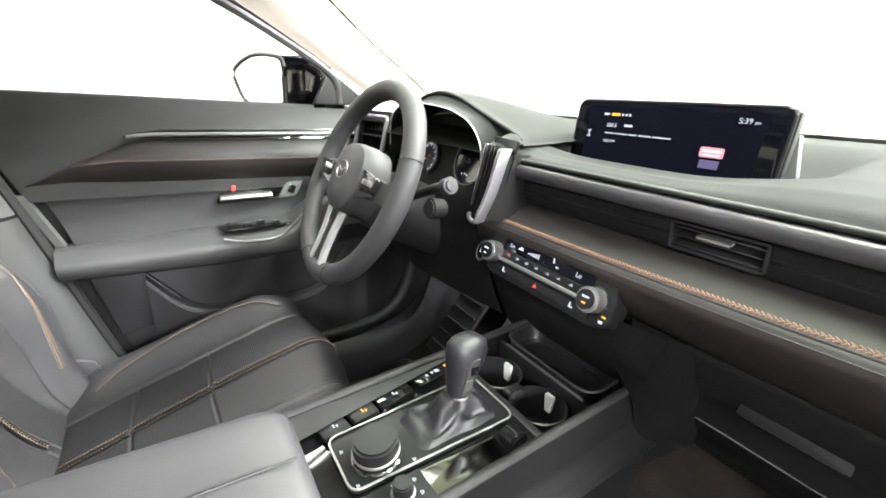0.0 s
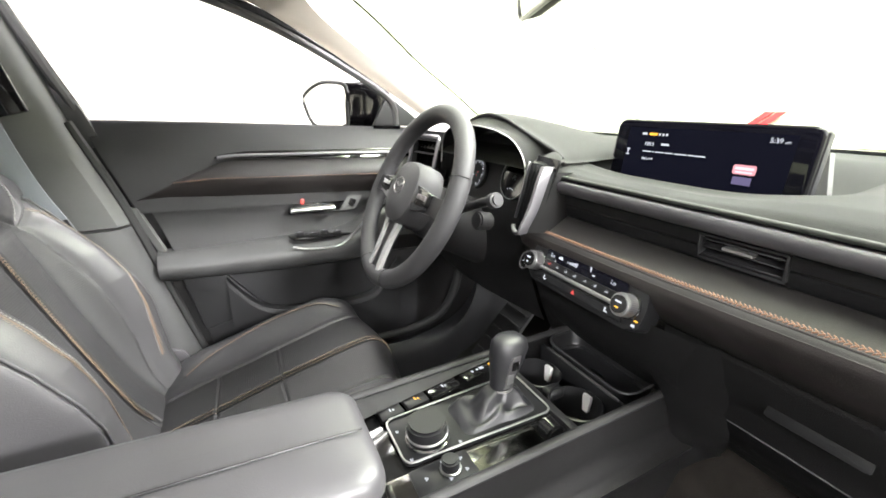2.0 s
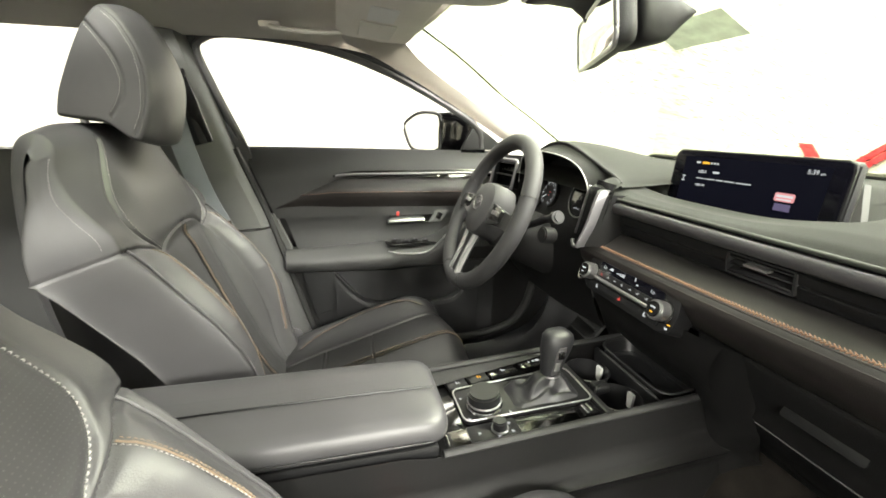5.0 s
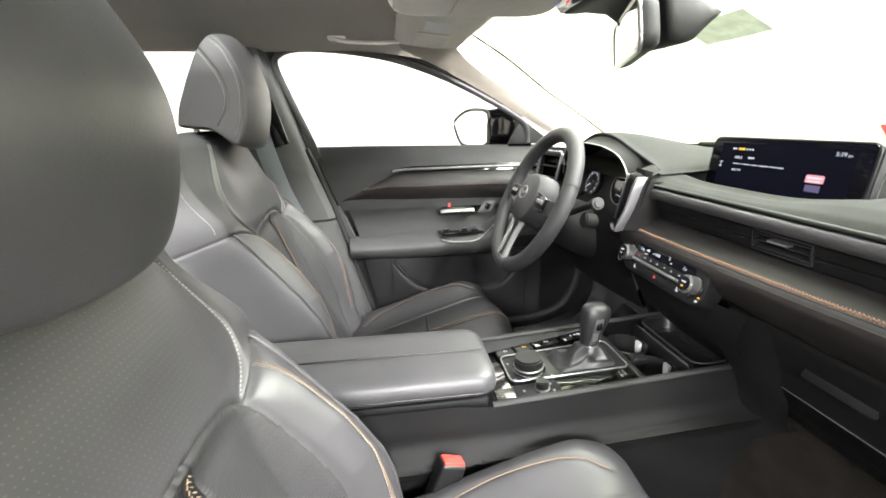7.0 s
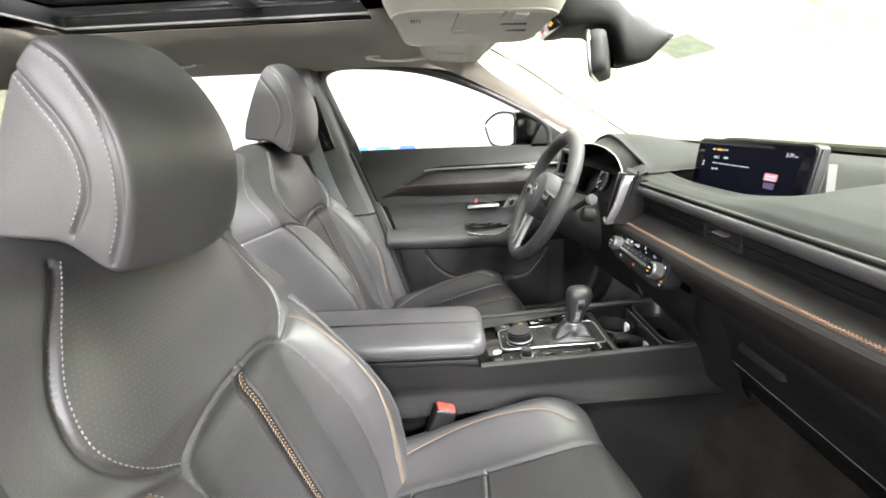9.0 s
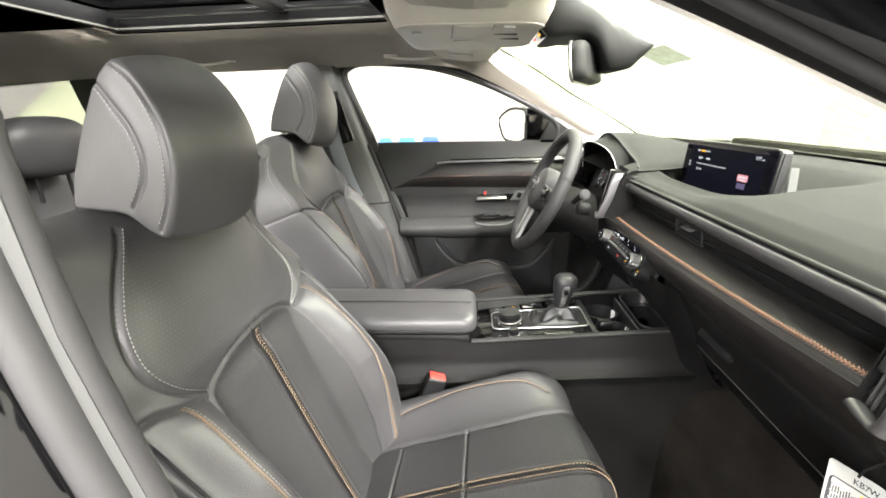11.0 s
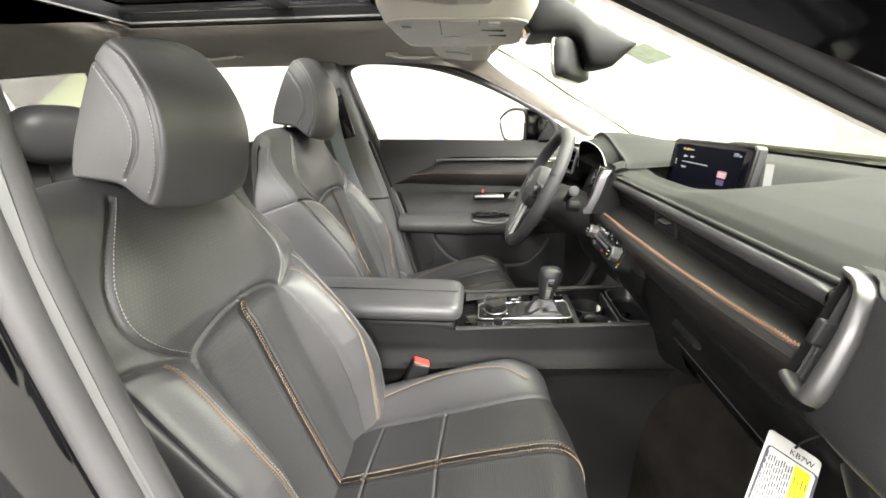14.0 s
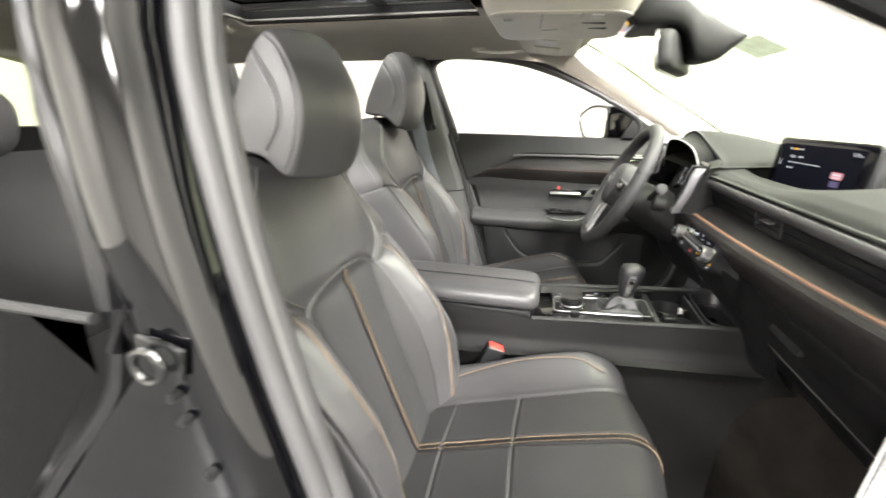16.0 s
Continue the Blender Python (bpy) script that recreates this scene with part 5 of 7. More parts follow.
for gx, gy, r in ((-0.090, 0.0, 0.040), (-0.020, 0.005, 0.032), (0.120, 0.018, 0.0445)):
    G_ = GM @ pose(gx, gy, 0)
    g = part("gauge", cyl(r, 0.008, G_ @ pose(0, 0, -0.006), 56, 0.002), PIANO if gx > 0.05 else PILLARDARK, ic)
    if gx > 0.05:
        part("ring", torus(r, 0.0011, G_ @ pose(0, 0, 0.001), 64, 8), GAUGERING, g)
        text("0", 0.013, G_ @ pose(0.004, 0.022, 0.001), LIT_WHITE, g)
        part("symbol", join(plate(0.004, 0.019, 0.007, 0.0009, G_ @ pose(0, 0, 0.001)), *[plate(-0.012 + 0.008 * i, -0.026 + 0.0015 * (i == 1), 0.0022, 0.0026, G_ @ pose(0, 0, 0.001)) for i in range(3)]), LIT_WHITE, g)
        part("symbol", join(plate(-0.002, -0.002, 0.010, 0.0009, G_ @ pose(0, 0, 0.001)), plate(-0.002, 0.0015, 0.006, 0.0009, G_ @ pose(0, 0, 0.001)), plate(-0.006, -0.005, 0.002, 0.0012, G_ @ pose(0, 0, 0.001)), plate(0.002, -0.005, 0.002, 0.0012, G_ @ pose(0, 0, 0.001))), BELT, g)
    elif gx > -0.05:
        ticks = [box((0.006, 0.0015, 0.0004), G_ @ pose(r * 0.80 * math.cos(radians(a)), r * 0.80 * math.sin(radians(a)), 0.003, 0, 0, a), 0) for a in range(-60, 241, 30)]
        ticks += [box((0.003, 0.0007, 0.0004), G_ @ pose(r * 0.90 * math.cos(radians(a)), r * 0.90 * math.sin(radians(a)), 0.003, 0, 0, a), 0) for a in range(-60, 241, 10)]
        part("scale", join(*ticks), LIT_WHITE, g)
        part("needle", box((r * 0.55, 0.0016, 0.001), G_ @ pose(-r * 0.40, -r * 0.24, 0.0035, 0, 0, 30), 0), LIT_WHITE, g)
        part("warning_lights", join(plate(0.006, 0.004, 0.006, 0.003, G_ @ pose(0, 0, 0.003)), plate(0.003, -0.004, 0.003, 0.003, G_ @ pose(0, 0, 0.003))), SIGNRED, g, "red warning lights")
# driver-side vents either side of the cluster
dv = thing("side_air_vent", "upright silver-framed air vent beside the instrument cluster", "air vent", group="side vents")
bl_ = spline([(-0.156, 0.430, 1.163), (-0.140, 0.412, 1.156), (-0.134, 0.396, 1.094), (-0.137, 0.386, 1.060), (-0.128, 0.384, 1.050)], 24)
br_ = spline([(-0.124, 0.446, 1.164), (-0.108, 0.414, 1.148), (-0.110, 0.398, 1.094), (-0.114, 0.387, 1.064), (-0.118, 0.384, 1.050)], 24)
part("silver_bar", loft([[a.lerp(b, 0.64) + Vector((0, 0.014, 0)), a.lerp(b, 0.62), a.lerp(b, 0.68) + Vector((0, -0.004, 0)), a.lerp(b, 0.92) + Vector((0, -0.005, 0)), b, b + Vector((0, 0.012, 0))] for a, b in zip(bl_[5:], br_[5:])]), STRIP, dv, "slanted satin silver bar")
part("foot", tube(spline([(-0.142, 0.386, 1.060), (-0.138, 0.384, 1.054), (-0.129, 0.383, 1.050), (-0.118, 0.385, 1.052)], 16), 0.0036, 10), VENTSILVER, dv)
part("cap", sheet(lambda u, v: tuple(Vector((-0.158, 0.424, 1.158)).lerp(Vector((-0.110, 0.409, 1.147)), u).lerp(Vector((-0.164, 0.474, 1.172)).lerp(Vector((-0.129, 0.466, 1.159)), u), v) + Vector((0, 0, 0.003 * math.sin(math.pi * u) - 0.004 * (1 - v) ** 4))), np.linspace(0, 1, 10), np.linspace(0, 1, 10), 0.010), PAD, dv, "satin grey cap")
part("well", box((0.050, 0.004, 0.110), pose(-0.132, 0.424, 1.112, -12, 3, 0), 0), PIANO, dv)
for i in range(4):
    part("slat", box((0.0016, 0.014, 0.092), pose(-0.152 + 0.0075 * i, 0.410, 1.112, -12, 3, 12), 0.0005, 1), DARKSILVER if i == 0 else SMOOTH, dv)
part("cheek", sheet(lambda u, v: (-0.116 + 0.020 * math.sin(u * 1.5), 0.396 + 0.055 * u + 0.016 * v, 1.052 + 0.094 * v), np.linspace(0, 1, 8), np.linspace(0, 1, 8), 0.004), PLASTIC, dv)
dv2 = thing("side_air_vent", "upright silver-framed air vent beside the driver's door", "air vent", group="side vents")
VM_ = pose(-0.606, 0.430, 1.128, 80, 0, 10)
vent_slats(dv2, VM_, 0.100, 0.066, 1, knob=False, cols=6)
part("silver_frame", tube([VM_ @ Vector((x, y, 0.002)) for x, y in rounded([(-0.062, -0.040), (0.054, -0.040), (0.060, 0.042), (-0.052, 0.042)], 0.010)], 0.0045, 8, closed=True), STRIP, dv2)
part("surround", prism(rounded([(-0.10, -0.06), (0.075, -0.06), (0.080, 0.058), (-0.09, 0.058)], 0.02), 0.012, VM_ @ pose(0, 0, -0.034), 0.004), SMOOTH, dv2)
part("driver_lower", sheet(lambda u, v: (-0.70 + 0.53 * u, 0.44 + 0.06 * v * v - 0.03 * math.sin(math.pi * u) * v, 1.06 - 0.21 * v), np.linspace(0, 1, 20), np.linspace(0, 1, 16), 0.01), PLASTIC, dash)
part("driver_upper", sheet(lambda u, v: (-0.70 + 0.16 * u, 0.44 + 0.05 * u, 1.16 - 0.12 * v), np.linspace(0, 1, 8), np.linspace(0, 1, 6), 0.01), PLASTIC, dash)

# ---- steering wheel ----
sw = thing("steering_wheel", "black leather steering wheel with satin silver spokes", "steering wheel")
WM = pose(-0.363, 0.296, 1.072, 65, 0, 0)
part("rim", torus(0.170, 0.0185, WM, 96, 18, 0.95), RIMLEATHER, sw)
for a in (20, 160, 250, 290):
    part("seam", torus(0.0193, 0.0007, WM @ pose(0.170 * math.cos(radians(a)), 0.170 * math.sin(radians(a)), 0, 90, 0, a), 20, 6), SMOOTH, sw)
hub = [(0.062 * math.copysign(abs(math.cos(t)) ** 0.75, math.cos(t)), (0.060 if math.sin(t) > 0 else 0.066) * math.copysign(abs(math.sin(t)) ** 0.8, math.sin(t))) for t in np.linspace(0, 2 * math.pi, 41)[:-1]]
part("airbag_cover", loft([[WM @ Vector((x * k, y * k + 0.004, z)) for x, y in hub] for k, z in ((1.0, -0.030), (1.02, -0.010), (1.0, 0.010), (0.93, 0.021), (0.75, 0.027), (0.4, 0.030))]), RIMLEATHER, sw)
part("emblem", join(torus(0.0185, 0.0018, WM @ pose(0, 0.010, 0.0295) @ Matrix.Diagonal((1.1, 0.85, 1, 1)), 36, 8), box((0.014, 0.003, 0.002), WM @ pose(-0.007, 0.011, 0.030, 0, 0, -28), 0.0008), box((0.014, 0.003, 0.002), WM @ pose(0.007, 0.011, 0.030, 0, 0, 28), 0.0008)), DARKSILVER, sw, "plain oval metal badge")
part("cover_groove", torus(0.043, 0.0009, WM @ pose(0, 0.004, 0.0263) @ Matrix.Diagonal((1.0, 1.05, 1, 1)), 48, 6), SMOOTH, sw)
part("cover_trim", tube([WM @ Vector((0.050 * math.cos(a), 0.004 + 0.058 * math.sin(a), 0.016)) for a in np.linspace(radians(215), radians(325), 20)], 0.0022, 8), WHEELTRIM, sw, "bright lower cover trim")
for sgn in (-1, 1):
    part("spoke", loft([[WM @ Vector((sgn * x, y0, z0)) for y0, z0 in ((w, 0.002), (w, 0.012), (-w, 0.012), (-w, 0.002))] for x, w in ((0.05, 0.020), (0.09, 0.019), (0.13, 0.016), (0.162, 0.018))]), SMOOTH, sw)
    pod = part("switch_pod", prism(rounded([(-0.022, -0.015), (0.024, -0.012), (0.024, 0.014), (-0.022, 0.017)], 0.006), 0.010, WM @ pose(sgn * 0.092, 0.004, 0.010, 0, 0, 0 if sgn > 0 else 180), 0.003), PIANO, sw, "gloss switch pod")
    part("trim", loft([[WM @ Vector((sgn * x, y0, z0)) for y0, z0 in ((yc - w, 0.012), (yc - w, 0.018), (yc + w, 0.020), (yc + w, 0.012))] for x, yc, w in ((0.062, -0.016, 0.0075), (0.085, -0.0135, 0.006), (0.112, -0.008, 0.004))]), WHEELTRIM if sgn < 0 else LOWTRIM, sw, "satin silver trim")
    part("trim", loft([[WM @ Vector((sgn * x, y0, z0)) for y0, z0 in ((yc - w, 0.012), (yc - w, 0.018), (yc + w, 0.020), (yc + w, 0.012))] for x, yc, w in ((0.062, 0.020, 0.0035), (0.090, 0.018, 0.003), (0.114, 0.010, 0.003))]), WHEELTRIM if sgn < 0 else LOWTRIM, sw, "satin silver trim")
    for i in range(3):
        part("button", box((0.010, 0.009, 0.003), WM @ pose(sgn * (0.080 + 0.013 * i), 0.006, 0.0205), 0.001), WHEELTRIM if sgn < 0 else DARKSILVER, sw)
low = part("lower_spoke", loft([[WM @ Vector((x, y, z)) for x, z in ((-w, 0.002), (-w, 0.011), (w, 0.011), (w, 0.002))] for y, w in ((-0.055, 0.034), (-0.09, 0.028), (-0.13, 0.026), (-0.165, 0.030))]), SMOOTH, sw)
for sgn in (-1, 1):
    part("spoke_trim", loft([[WM @ Vector((sgn * x, y, z)) for x, z in ((w - 0.013, 0.010), (w - 0.013, 0.0145), (w + 0.001, 0.014), (w + 0.001, 0.006))] for y, w in ((-0.058, 0.034), (-0.09, 0.028), (-0.13, 0.026), (-0.158, 0.030))]), WHEELTRIM, sw, "satin silver spoke trim")
part("column_shroud", loft([[WM @ Vector((0.052 * k * math.cos(a), 0.055 * k * math.sin(a) - 0.015, z)) for a in np.linspace(0, 2 * math.pi, 24)[:-1]] for k, z in ((0.85, -0.03), (1.0, -0.05), (1.15, -0.12), (1.2, -0.20))]), PLASTIC, sw)
st = thing("control_stalk", "black control stalk with a round tip on the steering column", "stalk")
part("arm", tube(spline([(-0.300, 0.370, 1.050), (-0.25, 0.366, 1.068), (-0.205, 0.362, 1.084), (-0.170, 0.360, 1.094)], 12), 0.008, 12), SMOOTH, st)
part("tip", cyl(0.0125, 0.022, pose(-0.160, 0.359, 1.097, 0, 72, 0), 28, 0.004), RIMLEATHER, st)
st2 = thing("control_stalk", "black control stalk behind the wheel beside the door", "stalk")
part("arm", tube([WM @ Vector((-x, y, z)) for x, y, z in ((0.05, 0.0, -0.06), (0.10, -0.005, -0.058), (0.150, 0.004, -0.055))], 0.008, 12), SMOOTH, st2)
part("tip", cyl(0.0125, 0.026, WM @ pose(-0.160, 0.005, -0.055, 0, 90, 0), 28, 0.004), PLASTIC, st2)
ign = thing("column_lock", "round black column cover with a pale ring below the stalk", "cover")
part("cap", cyl(0.016, 0.03, pose(-0.212, 0.372, 1.050, 80, 30, 0), 30, 0.003), PLASTIC, ign)

# ---- centre console ----
con = thing("centre_console", "black centre console with armrest, gear lever and cup holders", "console")
rim_z = lambda y: 0.845 + (y - 0.08) * 0.070


def cons_side(sgn):
    def f(u, v):
        y = -0.40 + 1.12 * u
        top = rim_z(y) if y > 0.075 else (rim_z(0.075) + 0.006 * smoothstep(0.075, 0.028, y) if y > 0.0 else 0.850)
        top = float(top)
        z = top + (0.40 - top) * v
        ridge = 0.765 + 0.03 * (y + 0.07) / 0.6
        flare = 0.014 * math.exp(-((z - ridge) / 0.018) ** 2) + (0.010 if z < ridge else 0.0)
        x = 0.100 + 0.004 * min(1, v * 12) + 0.012 * v + flare
        return sgn * x, y, z
    return f


for sgn in (-1, 1):
    part("side_panel", sheet(cons_side(sgn), np.linspace(0, 1, 106), np.r_[np.linspace(0, 0.4, 40), np.linspace(0.42, 1, 14)], 0.012), PLASTIC, con, "grained black side panel", angle=60)
    part("rim", tube([(sgn * 0.0975, y, rim_z(y) + 0.0005) for y in np.linspace(0.085, 0.51, 30)], 0.0062, 10, 0.8), PLASTIC, con)
part("left_shelf", sheet(lambda u, v: (-0.096 + (0.040 * (1 - v) + 0.002) * u, 0.10 + 0.26 * v, rim_z(0.10 + 0.26 * v) - 0.001 - 0.004 * u), np.linspace(0, 1, 8), np.linspace(0, 1, 14), 0.008), DOORTOP, con)
DT = math.degrees(math.atan(0.07))
DM = pose(0.0, 0.20, rim_z(0.20) - 0.014, DT, 0, 0)
part("deck", box((0.185, 0.30, 0.008), DM @ pose(0, 0.0, -0.006), 0.002), PIANO, con, "gloss black deck")
part("gloss_panel", prism(rounded([(0.045, -0.10), (0.090, -0.10), (0.090, 0.10), (0.045, 0.10)], 0.004), 0.003, DM @ pose(0, 0, -0.002), 0.001), TITAN, con, "polished dark panel")
frame_line = rounded([(-0.034, -0.068), (0.030, -0.068), (0.036, 0.138), (-0.036, 0.138)], 0.012)
part("chrome_frame", tube([DM @ Vector((x * 1.25, y, 0.006)) for x, y in frame_line], 0.0015, 8, 0.8, closed=True), SILVER, con, "thin silver frame")
part("selector_plate", prism([(x * 1.24, y) for x, y in frame_line], 0.005, DM @ pose(0, 0, -0.001), 0.001), SMOOTH, con)
dial = part("rotary_dial", cyl(0.0250, 0.026, DM @ pose(0.008, -0.028, 0.018), 56, 0.003), SMOOTH, con, "large rotary controller")
part("rim_ring", torus(0.0252, 0.0016, DM @ pose(0.008, -0.028, 0.014), 56, 8), SILVER, dial)
part("rim_ring", torus(0.0262, 0.0020, DM @ pose(0.008, -0.028, 0.006), 56, 8), CHROME, dial)
sd = part("small_dial", cyl(0.0105, 0.018, DM @ pose(0.064, -0.024, 0.011), 36, 0.002), SMOOTH, con, "small volume knob")
part("rim_ring", torus(0.0112, 0.0016, DM @ pose(0.064, -0.024, 0.006), 36, 8), SILVER, sd)
part("button_plate", prism(rounded([(0.046, -0.070), (0.088, -0.070), (0.086, 0.004), (0.046, 0.004)], 0.004), 0.003, DM @ pose(0, 0, 0.001), 0.001), SMOOTH, con)
for x, y in ((-0.018, -0.060), (0.032, -0.060), (-0.03, -0.02), (0.034, 0.004), (0.064, -0.055), (0.052, -0.03), (0.076, -0.03), (0.056, -0.008), (0.073, -0.008)):
    part("symbol", join(plate(x, y, 0.005, 0.0014, DM @ pose(0, 0, 0.0045)), plate(x, y + 0.002, 0.003, 0.0014, DM @ pose(0, 0, 0.0045))), LIT_WHITE, con)
# switch strip beside the lever
for i, (y, l) in enumerate(((-0.055, 0.034), (-0.016, 0.034), (0.030, 0.050), (0.100, 0.070))):
    q = DM @ pose(-0.058 - 0.14 * (y + 0.05), y, 0.003, 0, 0, 8)
    part("switch", box((0.026, l, 0.008), q, 0.002), SMOOTH if i < 2 else PIANO, con)
    part("symbol", join(plate(0, 0, 0.006, 0.002, q @ pose(0, 0, 0.0042)), plate(0.002, 0.004, 0.004, 0.002, q @ pose(0, 0, 0.0042))), LIT_AMBER if i == 1 else LIT_WHITE, con)
    if i == 3:
        part("symbol", join(*[plate(0.0, -0.015 + 0.009 * k, 0.004, 0.003, q @ pose(0, 0, 0.0042)) for k in range(3)]), LIT_WHITE, con)
        part("symbol", plate(0, 0.018, 0.005, 0.003, q @ pose(0, 0, 0.0042)), LIT_AMBER, con)
# gear lever
gl = thing("gear_lever", "black leather gear lever with a pleated gaiter", "gear lever")
base = [(x * 0.95, y) for x, y in rounded([(-0.034, 0.010), (0.036, 0.010), (0.038, 0.128), (-0.036, 0.128)], 0.014, 8)]
rings = []
base = [(p.x, p.y) for p in spline([(x, y, 0) for x, y in base] + [(*base[0], 0)], 73)][:-1]
for q in np.linspace(0, 1, 16):
    k = 1.0 - 0.77 * q ** 0.85
    z = 0.002 + 0.010 * smoothstep(0, 0.25, q) + 0.024 * smoothstep(0.35, 1.0, q)
    ring = []
    for i, (x, y) in enumerate(base):
        a = math.atan2(y - 0.078, x)
        w = math.sin(math.pi * min(1, q * 1.05))
        fold = w * (0.0042 * math.sin(3 * a + 7 * q) + 0.0026 * math.sin(5 * a - 9 * q + 1.0))
        ring.append(DM @ Vector((x * k, 0.078 + (y - 0.078) * k + 0.010 * (1 - k), z + fold)))
    rings.append(ring)
part("gaiter", loft(rings), GAITER, gl, "soft pleated leather gaiter", angle=80)
part("collar", torus(0.0150, 0.0016, DM @ pose(0, 0.086, 0.034), 32, 8), DARKSILVER, gl)
knob = []
for z, w, d, dy in ((0.034, 0.0130, 0.0150, 0.0), (0.044, 0.0140, 0.0165, 0.002), (0.060, 0.0165, 0.0195, 0.005), (0.076, 0.0190, 0.0235, 0.009), (0.090, 0.0198, 0.0255, 0.012), (0.100, 0.0185, 0.0240, 0.012), (0.107, 0.0135, 0.0180, 0.010), (0.110, 0.004, 0.006, 0.010)):
    knob.append([DM @ Vector((w * math.copysign(abs(math.cos(t)) ** 0.8, math.cos(t)), 0.086 + dy + d * math.copysign(abs(math.sin(t)) ** 0.8, math.sin(t)), z)) for t in np.linspace(0, 2 * math.pi, 33)[:-1]])
part("knob", loft(knob), GAITER, gl, "stitched leather knob", angle=80)
part("badge", loft([[DM @ Vector((x, 0.086 + dy + sy, z)) for x, sy in ((xo - 0.004, -w), (xo + 0.0012, -w * 0.8), (xo + 0.0018, 0.0), (xo + 0.0012, w * 0.8), (xo - 0.004, w))] for z, xo, dy, w in ((0.038, 0.0132, 0.0, 0.006), (0.052, 0.0153, 0.003, 0.007), (0.066, 0.0176, 0.006, 0.008), (0.080, 0.0196, 0.009, 0.009), (0.088, 0.0200, 0.011, 0.007))]), DARKSILVER, gl, "satin metal insert")
part("button", box((0.003, 0.009, 0.016), DM @ pose(0.0170, 0.0895, 0.054, 0, 8, 0), 0.001), SILVER, gl, "bright release button")
part("inlay", box((0.003, 0.010, 0.014), DM @ pose(0.0202, 0.0945, 0.075, 0, 8, 0), 0.001), PIANO, gl)
# cup holders and front tray
part("well_floor", box((0.19, 0.20, 0.008), pose(0, 0.43, 0.785, DT), 0.002), PLASTIC, con)
for cx, cy, r in ((-0.050, 0.388, 0.037), (0.033, 0.392, 0.037)):
    cup = part("cup_holder", loft([[(cx + r * k * math.cos(a), cy + r * k * math.sin(a), z) for a in np.linspace(0, 2 * math.pi, 40)[:-1]] for k, z in ((1.05, 0.840), (1.0, 0.841), (0.98, 0.836), (0.94, 0.80), (0.92, 0.789), (0.1, 0.788))], caps=False), SMOOTH, con)
    part("finger", loft([[(cx - 0.008 + sx * w, cy + r - 0.008 + dy, z) for sx, dy in ((-1, 0), (1, 0), (1, 0.005), (-1, 0.005))] for z, w in ((0.810, 0.0045), (0.816, 0.0055), (0.834, 0.0075), (0.837, 0.0065))]), PAPER, cup, "pale sprung finger")
part("cup_bridge", box((0.022, 0.030, 0.016), pose(-0.008, 0.386, 0.832, DT), 0.006, 3), SMOOTH, con)
part("cup_plate", box((0.186, 0.012, 0.02), pose(0, 0.345, 0.842, DT), 0.003), SMOOTH, con)
part("divider", box((0.186, 0.006, 0.060), pose(0, 0.433, 0.828, DT), 0.002), SMOOTH, con)
part("divider_cap", box((0.150, 0.0045, 0.003), pose(-0.002, 0.4290, 0.8595, DT), 0.001), DOORTOP, con)
tray_o = rounded([(-0.094, 0.436), (0.078, 0.436), (0.076, 0.512), (-0.094, 0.512)], 0.030, 10)
tray_z = lambda y: 0.866 + (y - 0.45) * 0.07
part("tray_rim", tube([(x, y, tray_z(y)) for x, y in tray_o], 0.0024, 8, closed=True), LOWTRIM, con, "rounded tray rim")
part("tray", loft([[(-0.008 + (x + 0.008) * k, 0.47 + (y - 0.47) * k, tray_z(y) - d) for x, y in tray_o] for k, d in ((1.0, 0.0), (0.975, 0.004), (0.955, 0.020), (0.93, 0.024), (0.90, 0.024), (0.885, 0.030), (0.2, 0.031))], caps=False), SMOOTH, con, "deep rounded tray")
part("tray_surround", sheet(lambda u, v: (-0.100 + 0.200 * u, 0.512 + 0.05 * v - 0.0, tray_z(0.512) + 0.002 + 0.05 * v * v), np.linspace(0, 1, 10), np.linspace(0, 1, 6), 0.004), PLASTIC, con)
part("side_roller", cyl(0.014, 0.024, pose(0.066, 0.318, 0.846, 0, 90, 0), 24, 0.003), PIANO, con)
# armrest lid
lid_out = rounded([(-0.074, -0.36), (0.098, -0.36), (0.094, 0.096), (-0.066, 0.096)], 0.034, 8)
lid_rings = [[(x * k, -0.13 + (y + 0.13) * (1 - (1 - k) * 0.35), z + 0.004 * math.cos((y + 0.1) * 5)) for x, y in lid_out] for k, z in ((0.95, 0.856), (0.99, 0.860), (1.01, 0.866), (1.01, 0.875), (0.98, 0.885), (0.92, 0.891), (0.78, 0.895), (0.4, 0.898), (0.05, 0.899))]
part("armrest_lid", loft(lid_rings), LEATHER, con, "padded leather armrest lid", angle=80)
part("lid_seam", tube([(0.094 + 0.0040, y, 0.869) for y in np.linspace(-0.34, 0.07, 30)], 0.0011, 6), SMOOTH, con)
part("lid_seam", tube([(0.026, y, 0.8985 + 0.004 * math.cos((y + 0.1) * 5)) for y in np.linspace(-0.34, 0.085, 30)], 0.0013, 6), SMOOTH, con)
part("lid_base", box((0.19, 0.44, 0.02), pose(0, -0.14, 0.848), 0.006), SMOOTH, con)
part("rear_end", box((0.21, 0.04, 0.46), pose(0, -0.40, 0.64), 0.012), PLASTIC, con)

